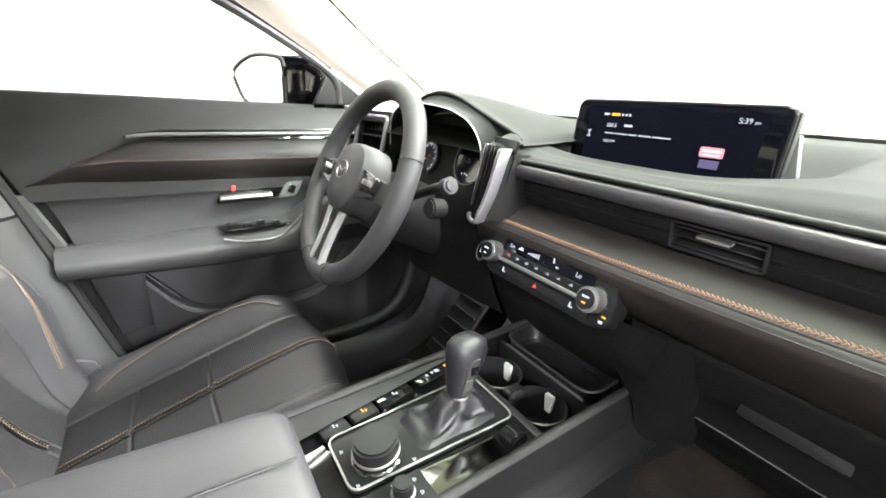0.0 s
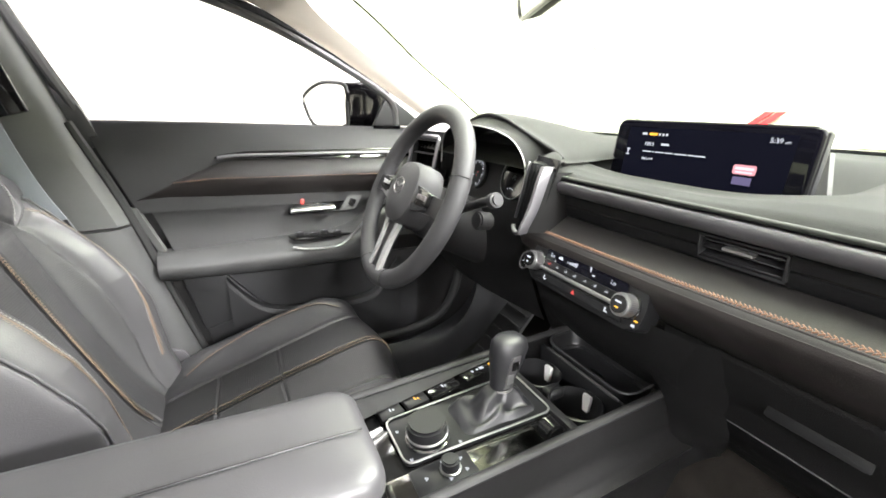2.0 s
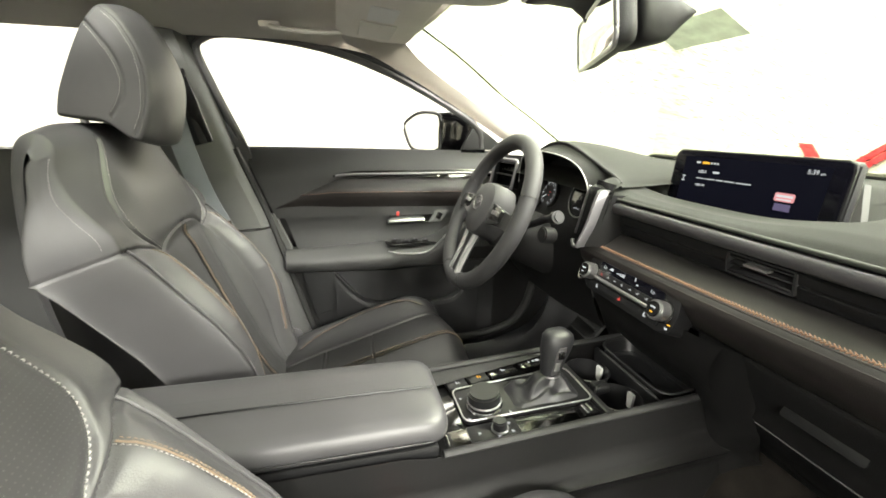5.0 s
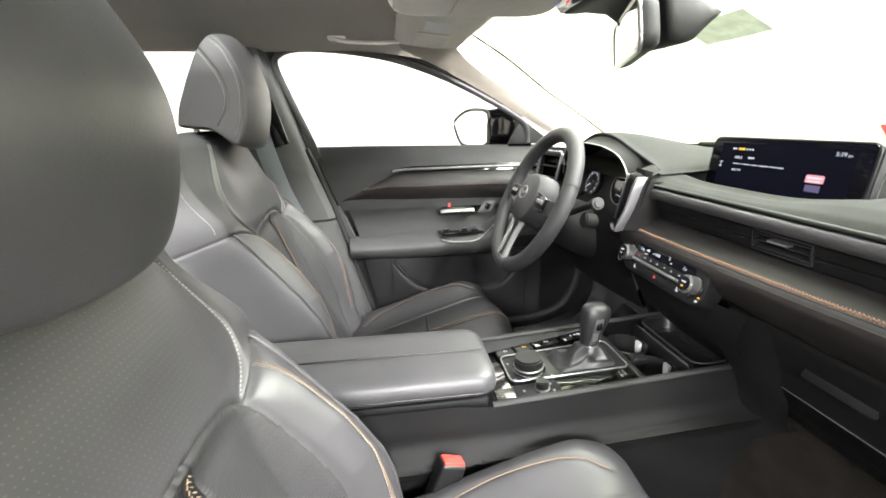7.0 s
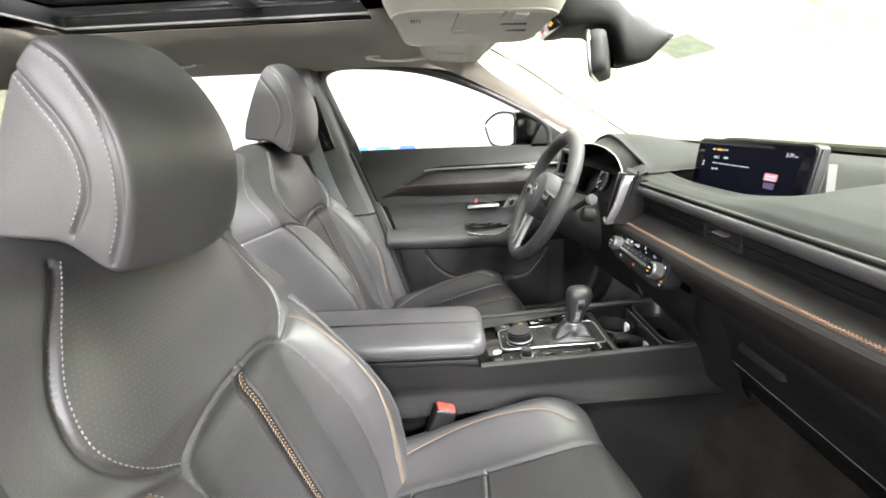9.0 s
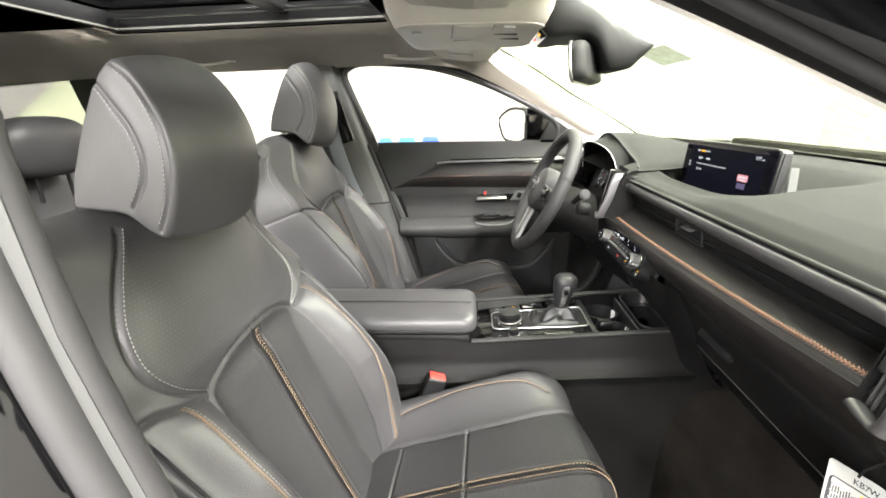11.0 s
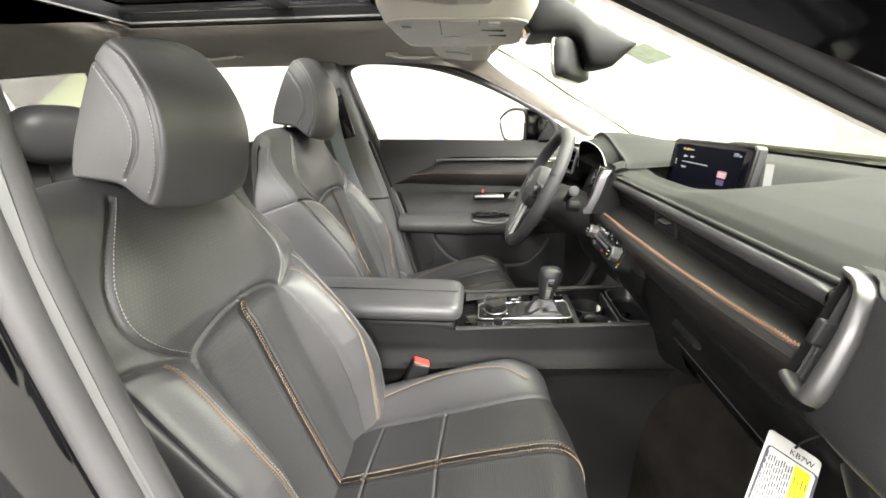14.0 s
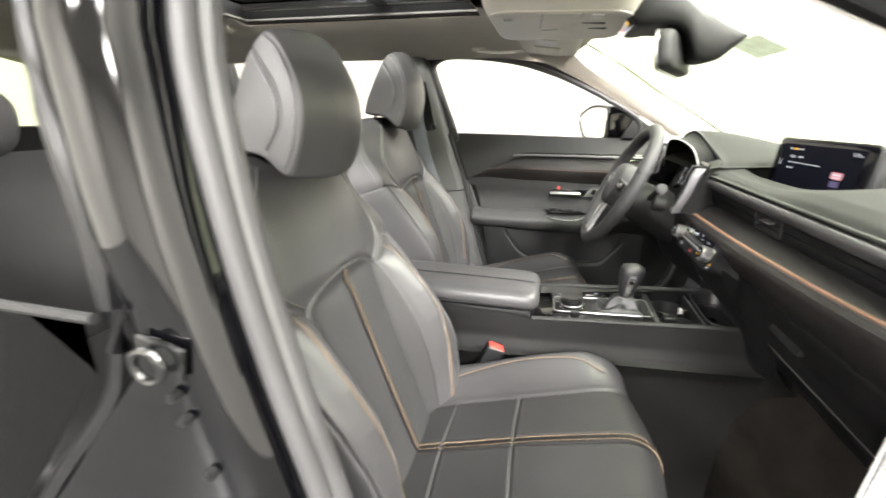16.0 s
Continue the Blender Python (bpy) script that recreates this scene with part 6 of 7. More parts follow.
fr = thing("foot_rest", "dark ribbed foot rest in the driver's footwell", "foot rest")
FR_ = pose(-0.53, 0.665, 0.60, 52, 0, 0)
part("pad", box((0.12, 0.22, 0.012), FR_, 0.004), PILLARDARK, fr)
for i in range(5):
    part("rib", box((0.10, 0.006, 0.006), FR_ @ pose(0, -0.08 + 0.04 * i, 0.008), 0.002), PILLARDARK, fr)
pd = thing("brake_pedal", "black rubber brake pedal on a steel arm", "pedal")
part("pad", box((0.085, 0.055, 0.014), pose(-0.34, 0.62, 0.60, 62), 0.005), RUBBER, pd)
part("arm", tube([(-0.34, 0.63, 0.61), (-0.34, 0.70, 0.72), (-0.34, 0.74, 0.86)], 0.008, 8, 2.0), DARKSILVER, pd)
mt = thing("floor_mat", "black carpet mat on the driver's footwell floor", "floor mat")
part("mat_surface", sheet(lambda u, v: (-0.64 + 0.48 * u, 0.22 + 0.34 * v, 0.450 + 0.002 * math.sin(40 * u) * math.sin(31 * v)), np.linspace(0, 1, 24), np.linspace(0, 1, 20), 0.008), CARPET, mt)
part("edging", tube([(x, y, 0.452) for x, y in rounded([(-0.64, 0.22), (-0.16, 0.22), (-0.16, 0.56), (-0.64, 0.56)], 0.03)], 0.005, 8, closed=True), RUBBER, mt)
fm = thing("protective_film", "clear crinkled plastic film over the driver's floor mat", "plastic film")
rnd = random.Random(4)
ph = [(rnd.uniform(14, 60), rnd.uniform(14, 60), rnd.uniform(0, 6)) for _ in range(9)]
FILM = glass("clear_plastic_film", (0.93, 0.94, 0.95), 0.08)
part("sheet", sheet(lambda u, v: (-0.62 + 0.44 * u, 0.24 + 0.36 * v, 0.470 + 0.05 * max(0, v - 0.55) + 0.0022 * sum(abs(math.sin(a * 0.14 * (u * 3 + b * 0.01) + b * 0.12 * v + c)) for a, b, c in ph)), np.linspace(0, 1, 60), np.linspace(0, 1, 50), 0.0), FILM, fm, angle=20)
# belt buckle between seat and console
for bx, by, lab in ((0.140, 0.0, "black seat belt buckle with a red release button"), (-0.140, -0.06, "black seat belt buckle with a red release button")):
    bk_ = thing("seat_belt_buckle", lab, "belt buckle", group="belt buckles")
    BM_ = pose(bx, by, 0.748, -22, 0, 12 if bx > 0 else -12)
    part("body", box((0.026, 0.040, 0.085), BM_, 0.006, 3), SMOOTH, bk_)
    part("release", box((0.020, 0.034, 0.010), BM_ @ pose(0, 0, 0.041), 0.003), RED, bk_, "red release button")
    part("stem", box((0.012, 0.026, 0.14), BM_ @ pose(0, 0, -0.10), 0.004), SMOOTH, bk_)

# ---- driver's door ----
dd = thing("car_door", "closed driver's door with layered dark trim and a leather band", "car door")


def yz(outline, x0, depth, bevel=0.006, r=0.0):
    """A plate in a plane of constant x, that stands out towards the cabin."""
    o = rounded(outline, r) if r else outline
    return prism(o, depth, Matrix(((0, 0, 1, x0), (1, 0, 0, 0), (0, 1, 0, 0), (0, 0, 0, 1))), bevel, 3)


def rear_edge(z):
    return np.interp(z, [0.45, 0.70, 1.01, 1.19], [-0.05, -0.122, -0.208, -0.277])


# upper trim: rolls from the sill down to the leather band
part("upper_trim", sheet(lambda u, v: (-0.735 + 0.038 * math.sin(min(1, v * 2.2) * math.pi / 2) + 0.004 * v, float(rear_edge(1.19 - 0.19 * v)) + (0.47 - float(rear_edge(1.19 - 0.19 * v))) * u, 1.190 - 0.19 * v + 0.004 * math.cos(u * 3) * (1 - v)), np.linspace(0, 1, 40), np.linspace(0, 1, 30), 0.02), DOORTOP, dd, "soft matt upper door trim", angle=60)
part("core", yz([(-0.10, 0.40), (1.0, 0.40), (1.0, 1.17), (-0.33, 1.17), (-0.27, 1.01), (-0.18, 0.70)], -0.80, 0.075, 0), PLASTIC, dd)
part("kick_panel", sheet(lambda u, v: (-0.715 + 0.05 * u * u, 0.46 + 0.55 * u, 0.40 + 0.70 * v), np.linspace(0, 1, 10), np.linspace(0, 1, 6), 0.01), PLASTIC, dash)
# leather band with its pointed tail
band = [(-0.216, 1.026), (-0.13, 1.076), (-0.036, 1.122), (0.02, 1.130), (0.46, 1.134), (0.46, 1.008), (0.25, 1.009), (-0.06, 1.016)]
# black backing plate stands in for the shadow in the band's gap
part("band_shadow", yz(band, -0.708, 0.012, 0.002), PIANO, dd, "black plate that draws the shadow round the band")
top_l = lambda y: float(np.interp(y, [-0.205, -0.13, -0.04, 0.0, 0.46], [1.031, 1.067, 1.106, 1.112, 1.113]))
mid_l = lambda y: float(np.interp(y, [-0.205, -0.136, -0.05, 0.1, 0.46], [1.030, 1.0635, 1.0715, 1.0705, 1.0685]))
low_l = lambda y: float(np.interp(y, [-0.205, -0.06, 0.25, 0.46], [1.028, 1.020, 1.013, 1.012]))
proud = lambda y: float(np.interp(y, [-0.205, -0.14, -0.02], [0.2, 0.6, 1.0]))
part("band_upper", sheet(lambda u, v: (-0.697 + 0.026 * proud(u) * math.sin(v * math.pi / 2), u, top_l(u) + (mid_l(u) - top_l(u)) * v), np.linspace(-0.136, 0.46, 50), np.linspace(0, 1, 10), 0.008), DASHLEATHER, dd, "smooth brown-grey leather band", angle=60)
# lower half turns down, with that shade coloured into the leather
part("band_lower", sheet(lambda u, v: (-0.698 + 0.026 * proud(u) - 0.032 * proud(u) * (1 - math.cos(v * math.pi / 2)), u, mid_l(u) - 0.0015 + (low_l(u) - mid_l(u)) * v), np.linspace(-0.203, 0.46, 50), np.linspace(0, 1, 12), 0.008), BANDSHADE, dd, "lower leather roll, coloured darker for its shade", angle=60)
part("silver_trim", loft([[(-0.692, y, z + dz) for dz in (-0.0036, 0.0036)] + [(-0.684, y, z + 0.0030), (-0.682, y, z), (-0.684, y, z - 0.0034)] for y, z in ((-0.040, 1.1165), (-0.02, 1.1195), (0.0, 1.1212), (0.2, 1.1230), (0.46, 1.1245))]), STRIP, dd, "flat satin silver trim line", angle=50)
line = [Vector((-0.6965 + 0.026 * proud(y), y, mid_l(y) + 0.001)) for y in np.linspace(-0.130, 0.45, 60)]
stitch_row(line, [Vector((1, 0, 0))] * 60, DASH_THREAD, "stitching", dd, 0.0040, 0.001, 0.0006, slant=0.6, label="copper-coloured stitching")
# insert panel: flat above a soft crease, then leaning out to the armrest
crease = lambda v: -0.707 + 0.006 * v + 0.016 * smoothstep(0.40, 1.0, v)
part("insert", sheet(lambda u, v: (float(crease(v)), -0.188 + 0.041 * v + (0.648 - 0.041 * v) * u, 1.010 - 0.118 * v), np.linspace(0, 1, 30), np.linspace(0, 1, 14), 0.01), DOORTOP, dd, "matt door insert", angle=60)
part("edge_trim", loft([[(-0.704, y - 0.013, z), (-0.692, y - 0.010, z), (-0.690, y + 0.004, z), (-0.704, y + 0.006, z)] for y, z in ((-0.212, 1.014), (-0.190, 0.955), (-0.172, 0.908))]), TRIMGREY, dd, "pale grey edge strip", angle=40)
# pull cup, inner handle and lock rocker
part("handle_cup", yz(rounded([(0.104, 0.974), (0.236, 0.978), (0.250, 1.014), (0.126, 1.014)], 0.006), -0.703, 0.006, 0.001), PIANO, dd, "dark handle recess")
part("cup_rim", tube([(-0.697, y, z) for y, z in rounded([(0.100, 0.971), (0.238, 0.975), (0.253, 1.016), (0.122, 1.016)], 0.008)], 0.0020, 6, closed=True), SMOOTH, dd)
part("handle", loft([[(-0.694, y, 0.9775 + d), (-0.676, y, 0.9785 + d), (-0.672, y, 0.983 + d), (-0.675, y, 0.9875 + d), (-0.694, y, 0.988 + d)] for y, d in ((0.106, 0.0), (0.110, 0.0015), (0.16, 0.003), (0.214, 0.004))]), BRIGHT, dd, "satin silver pull handle", angle=50)
part("lock_flag", box((0.005, 0.009, 0.013), pose(-0.693, 0.136, 1.004, -6), 0.002), RED, dd, "red lock marker")
part("rocker_plate", yz(rounded([(0.228, 0.974), (0.272, 0.978), (0.290, 1.012), (0.252, 1.012)], 0.005), -0.704, 0.011, 0.002), TRIMGREY, dd, "grey rocker plate")
part("lock_switch", box((0.006, 0.016, 0.020), pose(-0.692, 0.262, 0.995, -24), 0.003), PIANO, dd)
# armrest: a broad sloping top that climbs into a grab handle in front of the switches
arm = []
for y in np.linspace(-0.185, 0.42, 44):
    zt = np.interp(y, [-0.18, -0.05, 0.09, 0.20, 0.25, 0.30, 0.36, 0.42], [0.911, 0.916, 0.923, 0.926, 0.938, 0.968, 1.004, 1.010])
    zf = np.interp(y, [-0.18, 0.10, 0.20, 0.25, 0.30, 0.36, 0.42], [0.893, 0.899, 0.901, 0.918, 0.950, 0.988, 1.0])
    zb = np.interp(y, [-0.18, 0.10, 0.27, 0.36, 0.42], [0.842, 0.842, 0.846, 0.872, 0.92])
    out = -0.634 - 0.016 * float(smoothstep(0.10, -0.19, y)) - 0.040 * float(smoothstep(0.24, 0.38, y))
    arm.append([(-0.708, y, zt), (-0.690, y, zt - 0.001), (-0.668, y, (zt + zf) / 2 + 0.003), (out - 0.012, y, zf), (out - 0.003, y, zf - 0.007), (out, y, zf - 0.018), (out - 0.004, y, (zf + zb) / 2 - 0.006), (out - 0.014, y, zb + 0.008), (out - 0.030, y, zb), (-0.708, y, zb)])
part("armrest", loft(arm), DOORTOP, dd, "padded armrest", angle=60)
SWM = Matrix(((0, 1, 0, 0), (1, 0, 0, 0), (0, 0, 1, 0.9165), (0, 0, 0, 1)))
part("switch_panel", prism(rounded([(0.092, -0.690), (0.244, -0.690), (0.250, -0.652), (0.106, -0.646)], 0.012), 0.006, SWM, 0.002), PIANO, dd, "gloss switch panel")
for i in range(4):
    part("window_switch", box((0.013, 0.020, 0.007), pose(-0.676 + 0.013 * (i % 2), 0.122 + 0.030 * i, 0.9265, 4), 0.002), SMOOTH, dd)
    part("symbol", plate(0, 0, 0.004, 0.003, pose(-0.676 + 0.013 * (i % 2), 0.122 + 0.030 * i, 0.9302)), LIT_WHITE, dd)
part("switch_trim", tube(spline([(-0.640, 0.100, 0.9045), (-0.634, 0.14, 0.897), (-0.634, 0.21, 0.898), (-0.640, 0.250, 0.924), (-0.650, 0.278, 0.948), (-0.662, 0.31, 0.972)], 30), 0.0024, 8), SILVER, dd, "thin silver line round the switches")
# lower panel with its deep pocket
part("lower_trim", yz([(-0.155, 0.838), (0.47, 0.838), (0.47, 0.45), (-0.055, 0.45)], -0.728, 0.012, 0.004), LOWTRIM, dd)
pk = spline([(-0.688, -0.055, 0.822), (-0.684, -0.01, 0.765), (-0.680, 0.035, 0.734), (-0.676, 0.10, 0.722), (-0.674, 0.20, 0.720), (-0.676, 0.30, 0.727), (-0.682, 0.345, 0.760), (-0.692, 0.395, 0.818)], 48)
part("pocket_edge", loft([[p + Vector((-0.020, 0, 0.003)), p + Vector((-0.006, 0, 0.004)), p + Vector((0.003, 0, 0.0)), p + Vector((0.006, 0, -0.012)), p + Vector((-0.020, 0, -0.016))] for p in pk]), LOWTRIM, dd, "broad rounded edge of the door pocket", angle=50)
part("pocket", loft([[p + Vector((0.004, 0, -0.010)), p + Vector((-0.03, 0, -0.010)), p + Vector((-0.028, 0, -0.20)), p + Vector((0.0, 0, -0.22))] for p in pk]), LOWTRIM, dd)
part("step_trim", yz([(-0.150, 0.836), (-0.060, 0.836), (0.030, 0.728), (-0.118, 0.690)], -0.716, 0.012, 0.004), LOWTRIM, dd)
part("door_seal", tube(spline([(-0.688, -0.29, 1.19), (-0.684, -0.224, 1.01), (-0.682, -0.138, 0.70), (-0.68, -0.06, 0.45)], 30), 0.010, 8), PILLARDARK, dd)
sl = thing("door_seal", "black rubber seal round the foot of the driver's doorway", "door seal")
part("bead", tube(spline([(-0.676, -0.02, 0.52), (-0.670, 0.15, 0.585), (-0.666, 0.30, 0.588), (-0.660, 0.42, 0.600), (-0.650, 0.51, 0.640), (-0.640, 0.555, 0.730), (-0.634, 0.565, 0.86), (-0.634, 0.56, 1.0)], 60), 0.013, 10), PILLARDARK, sl)
sk = spline([(-0.640, -0.05, 0.50), (-0.640, 0.12, 0.53), (-0.634, 0.28, 0.538), (-0.622, 0.43, 0.555), (-0.604, 0.54, 0.61), (-0.590, 0.59, 0.70), (-0.585, 0.60, 0.82), (-0.590, 0.59, 0.98)], 60)
tagged(part("sill_trim", loft([[p + Vector((-0.050, 0.03 * w, 0.01)), p + Vector((-0.026, 0.012 * w, 0.022 * (1 - w))), p + Vector((0.0, 0, 0)), p + Vector((0.012, 0.02 * w, -0.04 * (1 - w))), p + Vector((0.010, 0.16 * w, -0.12 * (1 - w)))] for i, p in enumerate(sk) for w in (float(smoothstep(24, 44, i)),)], closed_ring=False), LOWTRIM, None, angle=50), "grained grey sill and kick trim in the driver's footwell", "sill trim", kind="structure")

# driver's window, glass and frame
wl = [(-0.728, 0.40, 1.192), (-0.722, 0.38, 1.255), (-0.708, 0.26, 1.325), (-0.690, 0.12, 1.388), (-0.672, -0.02, 1.432), (-0.662, -0.15, 1.452), (-0.662, -0.27, 1.458), (-0.668, -0.325, 1.447), (-0.675, -0.345, 1.415), (-0.700, -0.31, 1.30), (-0.728, -0.272, 1.192)]
wf = thing("window_frame", "black rubber-edged frame of the driver's window", "window frame")
part("seal", tube(spline(wl, 120), 0.009, 8), RUBBER, wf)
part("frame", tube([p + Vector((-0.012, 0, 0.0)) for p in spline([(x, y - (0.012 if y < -0.2 else 0), z + 0.014) for x, y, z in wl[1:]], 110)], 0.015, 8), SMOOTH, wf)
part("sail", yz([(0.335, 1.188), (0.47, 1.188), (0.47, 1.20), (0.375, 1.268)], -0.735, 0.012, 0.003), SMOOTH, wf, "black mirror triangle")
part("corner", yz([(-0.35, 1.14), (-0.245, 1.14), (-0.268, 1.21), (-0.30, 1.27), (-0.345, 1.27)], -0.728, 0.014, 0.003), SMOOTH, wf, "black corner of the window frame")
gl_ = part("window_2", sheet(lambda u, v: (-0.742 + 0.075 * v * v, -0.36 + 0.80 * u, 1.17 + 0.29 * v), np.linspace(0, 1, 40), np.linspace(0, 1, 40), 0.004), SIDEGLASS)
tagged(gl_, "clear side window of the driver's door", "car window", kind="structure")
gl_.visible_shadow = False

# centre pillar on the driver's side with the belt
pl = lambda z: np.interp(z, [0.45, 0.70, 1.01, 1.19, 1.30, 1.45, 1.50], [-0.075, -0.155, -0.24, -0.305, -0.335, -0.375, -0.39])
tagged(part("trim_5", loft([[(-0.665, pl(z) + 0.012, z), (-0.640, pl(z) - 0.004, z), (-0.622 + 0.02 * (z > 1.4), pl(z) - 0.05, z), (-0.625 + 0.02 * (z > 1.4), pl(z) - 0.14, z), (-0.65, pl(z) - 0.19, z), (-0.72, pl(z) - 0.19, z), (-0.72, pl(z) + 0.012, z)] for z in np.linspace(0.45, 0.98, 12)]), DOORTOP), "grey-black lower centre pillar trim", "pillar trim", kind="structure")
tagged(part("trim_6", loft([[(-0.668, pl(z) + 0.012, z), (-0.646 + 0.01 * (z > 1.4), pl(z) - 0.004, z), (-0.632 + 0.12 * (z - 1.2) * 0.2, pl(z) - 0.05, z), (-0.634 + 0.12 * (z - 1.2) * 0.2, pl(z) - 0.12, z), (-0.65, pl(z) - 0.16, z), (-0.71, pl(z) - 0.16, z), (-0.71, pl(z) + 0.012, z)] for z in np.linspace(0.985, 1.49, 14)]), TRIMGREY), "dark upper centre pillar trim", "pillar trim", kind="structure")
belt = thing("seat_belt", "grey webbing seat belt hanging from the centre pillar", "seat belt")
bp_ = spline([(-0.612, -0.402, 1.305), (-0.602, -0.383, 1.20), (-0.598, -0.350, 1.08), (-0.596, -0.305, 0.97), (-0.604, -0.26, 0.82), (-0.63, -0.22, 0.70)], 30)
part("webbing", loft([[p + Vector((0.0, -0.024, -0.005)), p + Vector((0.0, 0.024, 0.005)), p + Vector((-0.002, 0.024, 0.005)), p + Vector((-0.002, -0.024, -0.005))] for p in bp_]), BELT, belt, "grey woven webbing")
part("guide", box((0.02, 0.075, 0.04), pose(-0.622, -0.41, 1.325, 15), 0.008), SMOOTH, belt, "black belt guide")
part("recess", box((0.008, 0.058, 0.17), pose(-0.630, -0.372, 1.285, 15), 0.003), PIANO, belt, "black height adjuster recess")
part("slot", box((0.006, 0.05, 0.01), pose(-0.611, -0.408, 1.322, 15), 0.002), PIANO, belt)
part("tongue", box((0.006, 0.05, 0.03), pose(-0.594, -0.318, 1.00, 15), 0.003), SMOOTH, belt, "black belt tongue")
part("tongue_plate", box((0.003, 0.028, 0.022), pose(-0.592, -0.308, 0.975, 15), 0.001), CHROME, belt)

# door mirror
dm = thing("door_mirror", "gloss black door mirror outside the driver's window", "wing mirror")
M0, M1 = Vector((-0.838, 0.302, 0)), Vector((-1.0, 0.209, 0))
mir = [(q.x, q.y) for q in spline([(0.0, 1.186, 0), (0.0, 1.240, 0), (0.015, 1.288, 0), (0.30, 1.300, 0), (0.60, 1.297, 0), (0.88, 1.276, 0), (1.0, 1.255, 0), (0.955, 1.226, 0), (0.80, 1.184, 0), (0.55, 1.172, 0), (0.20, 1.172, 0), (0.0, 1.186, 0)], 73)][:-1]
mc = (0.45, 1.238)
at_m = lambda u, z, d, k=1.0: M0.lerp(M1, mc[0] * (1 - 4.6 * max(0.0, d)) + (u - mc[0]) * k) + Vector((0.10 * d, d, mc[1] + (z - mc[1]) * k))
part("housing", loft([[at_m(u, z + 0.012 * d / 0.1, d, k) for u, z in mir] for d, k in ((-0.006, 0.97), (-0.004, 1.03), (0.004, 1.06), (0.03, 1.07), (0.06, 1.0), (0.085, 0.84), (0.102, 0.58), (0.110, 0.25))]), PAINT, dm, "gloss black housing", angle=70)
part("rim", tube([at_m(u, z, -0.005, 0.99) for u, z in mir], 0.006, 8, closed=True), SMOOTH, dm)
part("mirror_glass", loft([[at_m(u, z, d, 0.93) for u, z in mir] for d in (-0.0075, -0.0045)]), MIRROR, dm, "bright mirror glass", angle=30)
part("arm", loft([[(x, y + 0.37, z + 1.19) for y, z in ((-0.035, -0.022), (0.04, -0.022), (0.045, 0.008), (-0.03, 0.010))] for x in (-0.73, -0.80, -0.86, -0.92)]), PAINT, dm)

# ---- roof fittings ----
oc = thing("overhead_console", "pale grey overhead console with reading lamps", "overhead console")
oc_out = rounded([(-0.137, -0.115), (0.137, -0.115), (0.122, 0.120), (-0.122, 0.120)], 0.05, 8)
part("body", loft([[(0.006 + x * k, 0.085 + y * k, z - 0.03 * max(0, y)) for x, y in oc_out] for k, z in ((1.22, 1.515), (1.19, 1.480), (1.14, 1.452), (1.07, 1.434), (1.03, 1.428), (1.0, 1.4255), (0.95, 1.4245), (0.6, 1.4245), (0.02, 1.4245))]), OHC, oc, angle=70)
part("crease", tube([(0.006 + x * 1.035, 0.085 + y * 1.035, 1.4283 - 0.03 * max(0, y)) for x, y in oc_out], 0.0012, 6, closed=True), HEADLINER, oc)
part("lamp", prism(rounded([(0.020, 0.056), (0.136, 0.064), (0.134, 0.124), (0.016, 0.116)], 0.006), 0.002, pose(0, 0, 1.4228), 0.0008), OHC, oc, "pale lamp lens")
part("lamp", prism(rounded([(-0.105, 0.056), (-0.004, 0.056), (-0.004, 0.116), (-0.100, 0.116)], 0.006), 0.002, pose(0, 0, 1.4228), 0.0008), OHC, oc, "pale lamp lens")
part("lamp_joint", join(tube([(0.018, 0.0535, 1.4238), (0.138, 0.0615, 1.4238)], 0.0009, 6), tube([(0.014, 0.1185, 1.4236), (0.136, 0.1265, 1.4232)], 0.0009, 6)), SMOOTH, oc)
part("label", box((0.012, 0.018, 0.001), pose(0.024, 0.068, 1.4222), 0), PAPER, oc, "small white label")
for i in range(4):
    part("slot", box((0.016, 0.0016, 0.0016), pose(0.098, -0.006 + 0.0042 * i, 1.4240), 0), SMOOTH, oc)
part("switch", box((0.030, 0.018, 0.003), pose(0.116, 0.150, 1.4210, -4), 0.001), PAPER, oc, "pale switch")
part("switch_slot", box((0.010, 0.040, 0.003), pose(0.062, 0.148, 1.4216, -4), 0.001), SMOOTH, oc)
part("switch_slot", box((0.010, 0.034, 0.003), pose(0.014, 0.158, 1.4212, -4), 0.001), TRIMGREY, oc)


def visor(x0, x1, lab):
    v = thing("sun_visor", lab, "sun visor", group="sun visors")
    n = 14
    part("flap", loft([[(x, y, 1.462 - 0.10 * (y + 0.0) + dz) for y, dz in ((-0.02, 0.0), (0.0, -0.010), (0.08, -0.012), (0.14, -0.006), (0.15, 0.002), (0.08, 0.006), (0.0, 0.006))] for x in np.linspace(x0, x1, n)]), HEADLINER, v, angle=50)
    part("label", box((0.10, 0.05, 0.0012), pose((x0 + x1) / 2 + 0.05, 0.06, 1.4435, -6), 0), PAPER, v, "pale printed label")
    part("mirror_cover", box((0.13, 0.07, 0.004), pose((x0 + x1) / 2 - 0.08, 0.06, 1.4425, -6), 0.002), OHC, v)


visor(-0.55, -0.16, "pale grey sun visor folded up over the driver")
visor(0.16, 0.50, "pale grey sun visor folded up over the passenger")


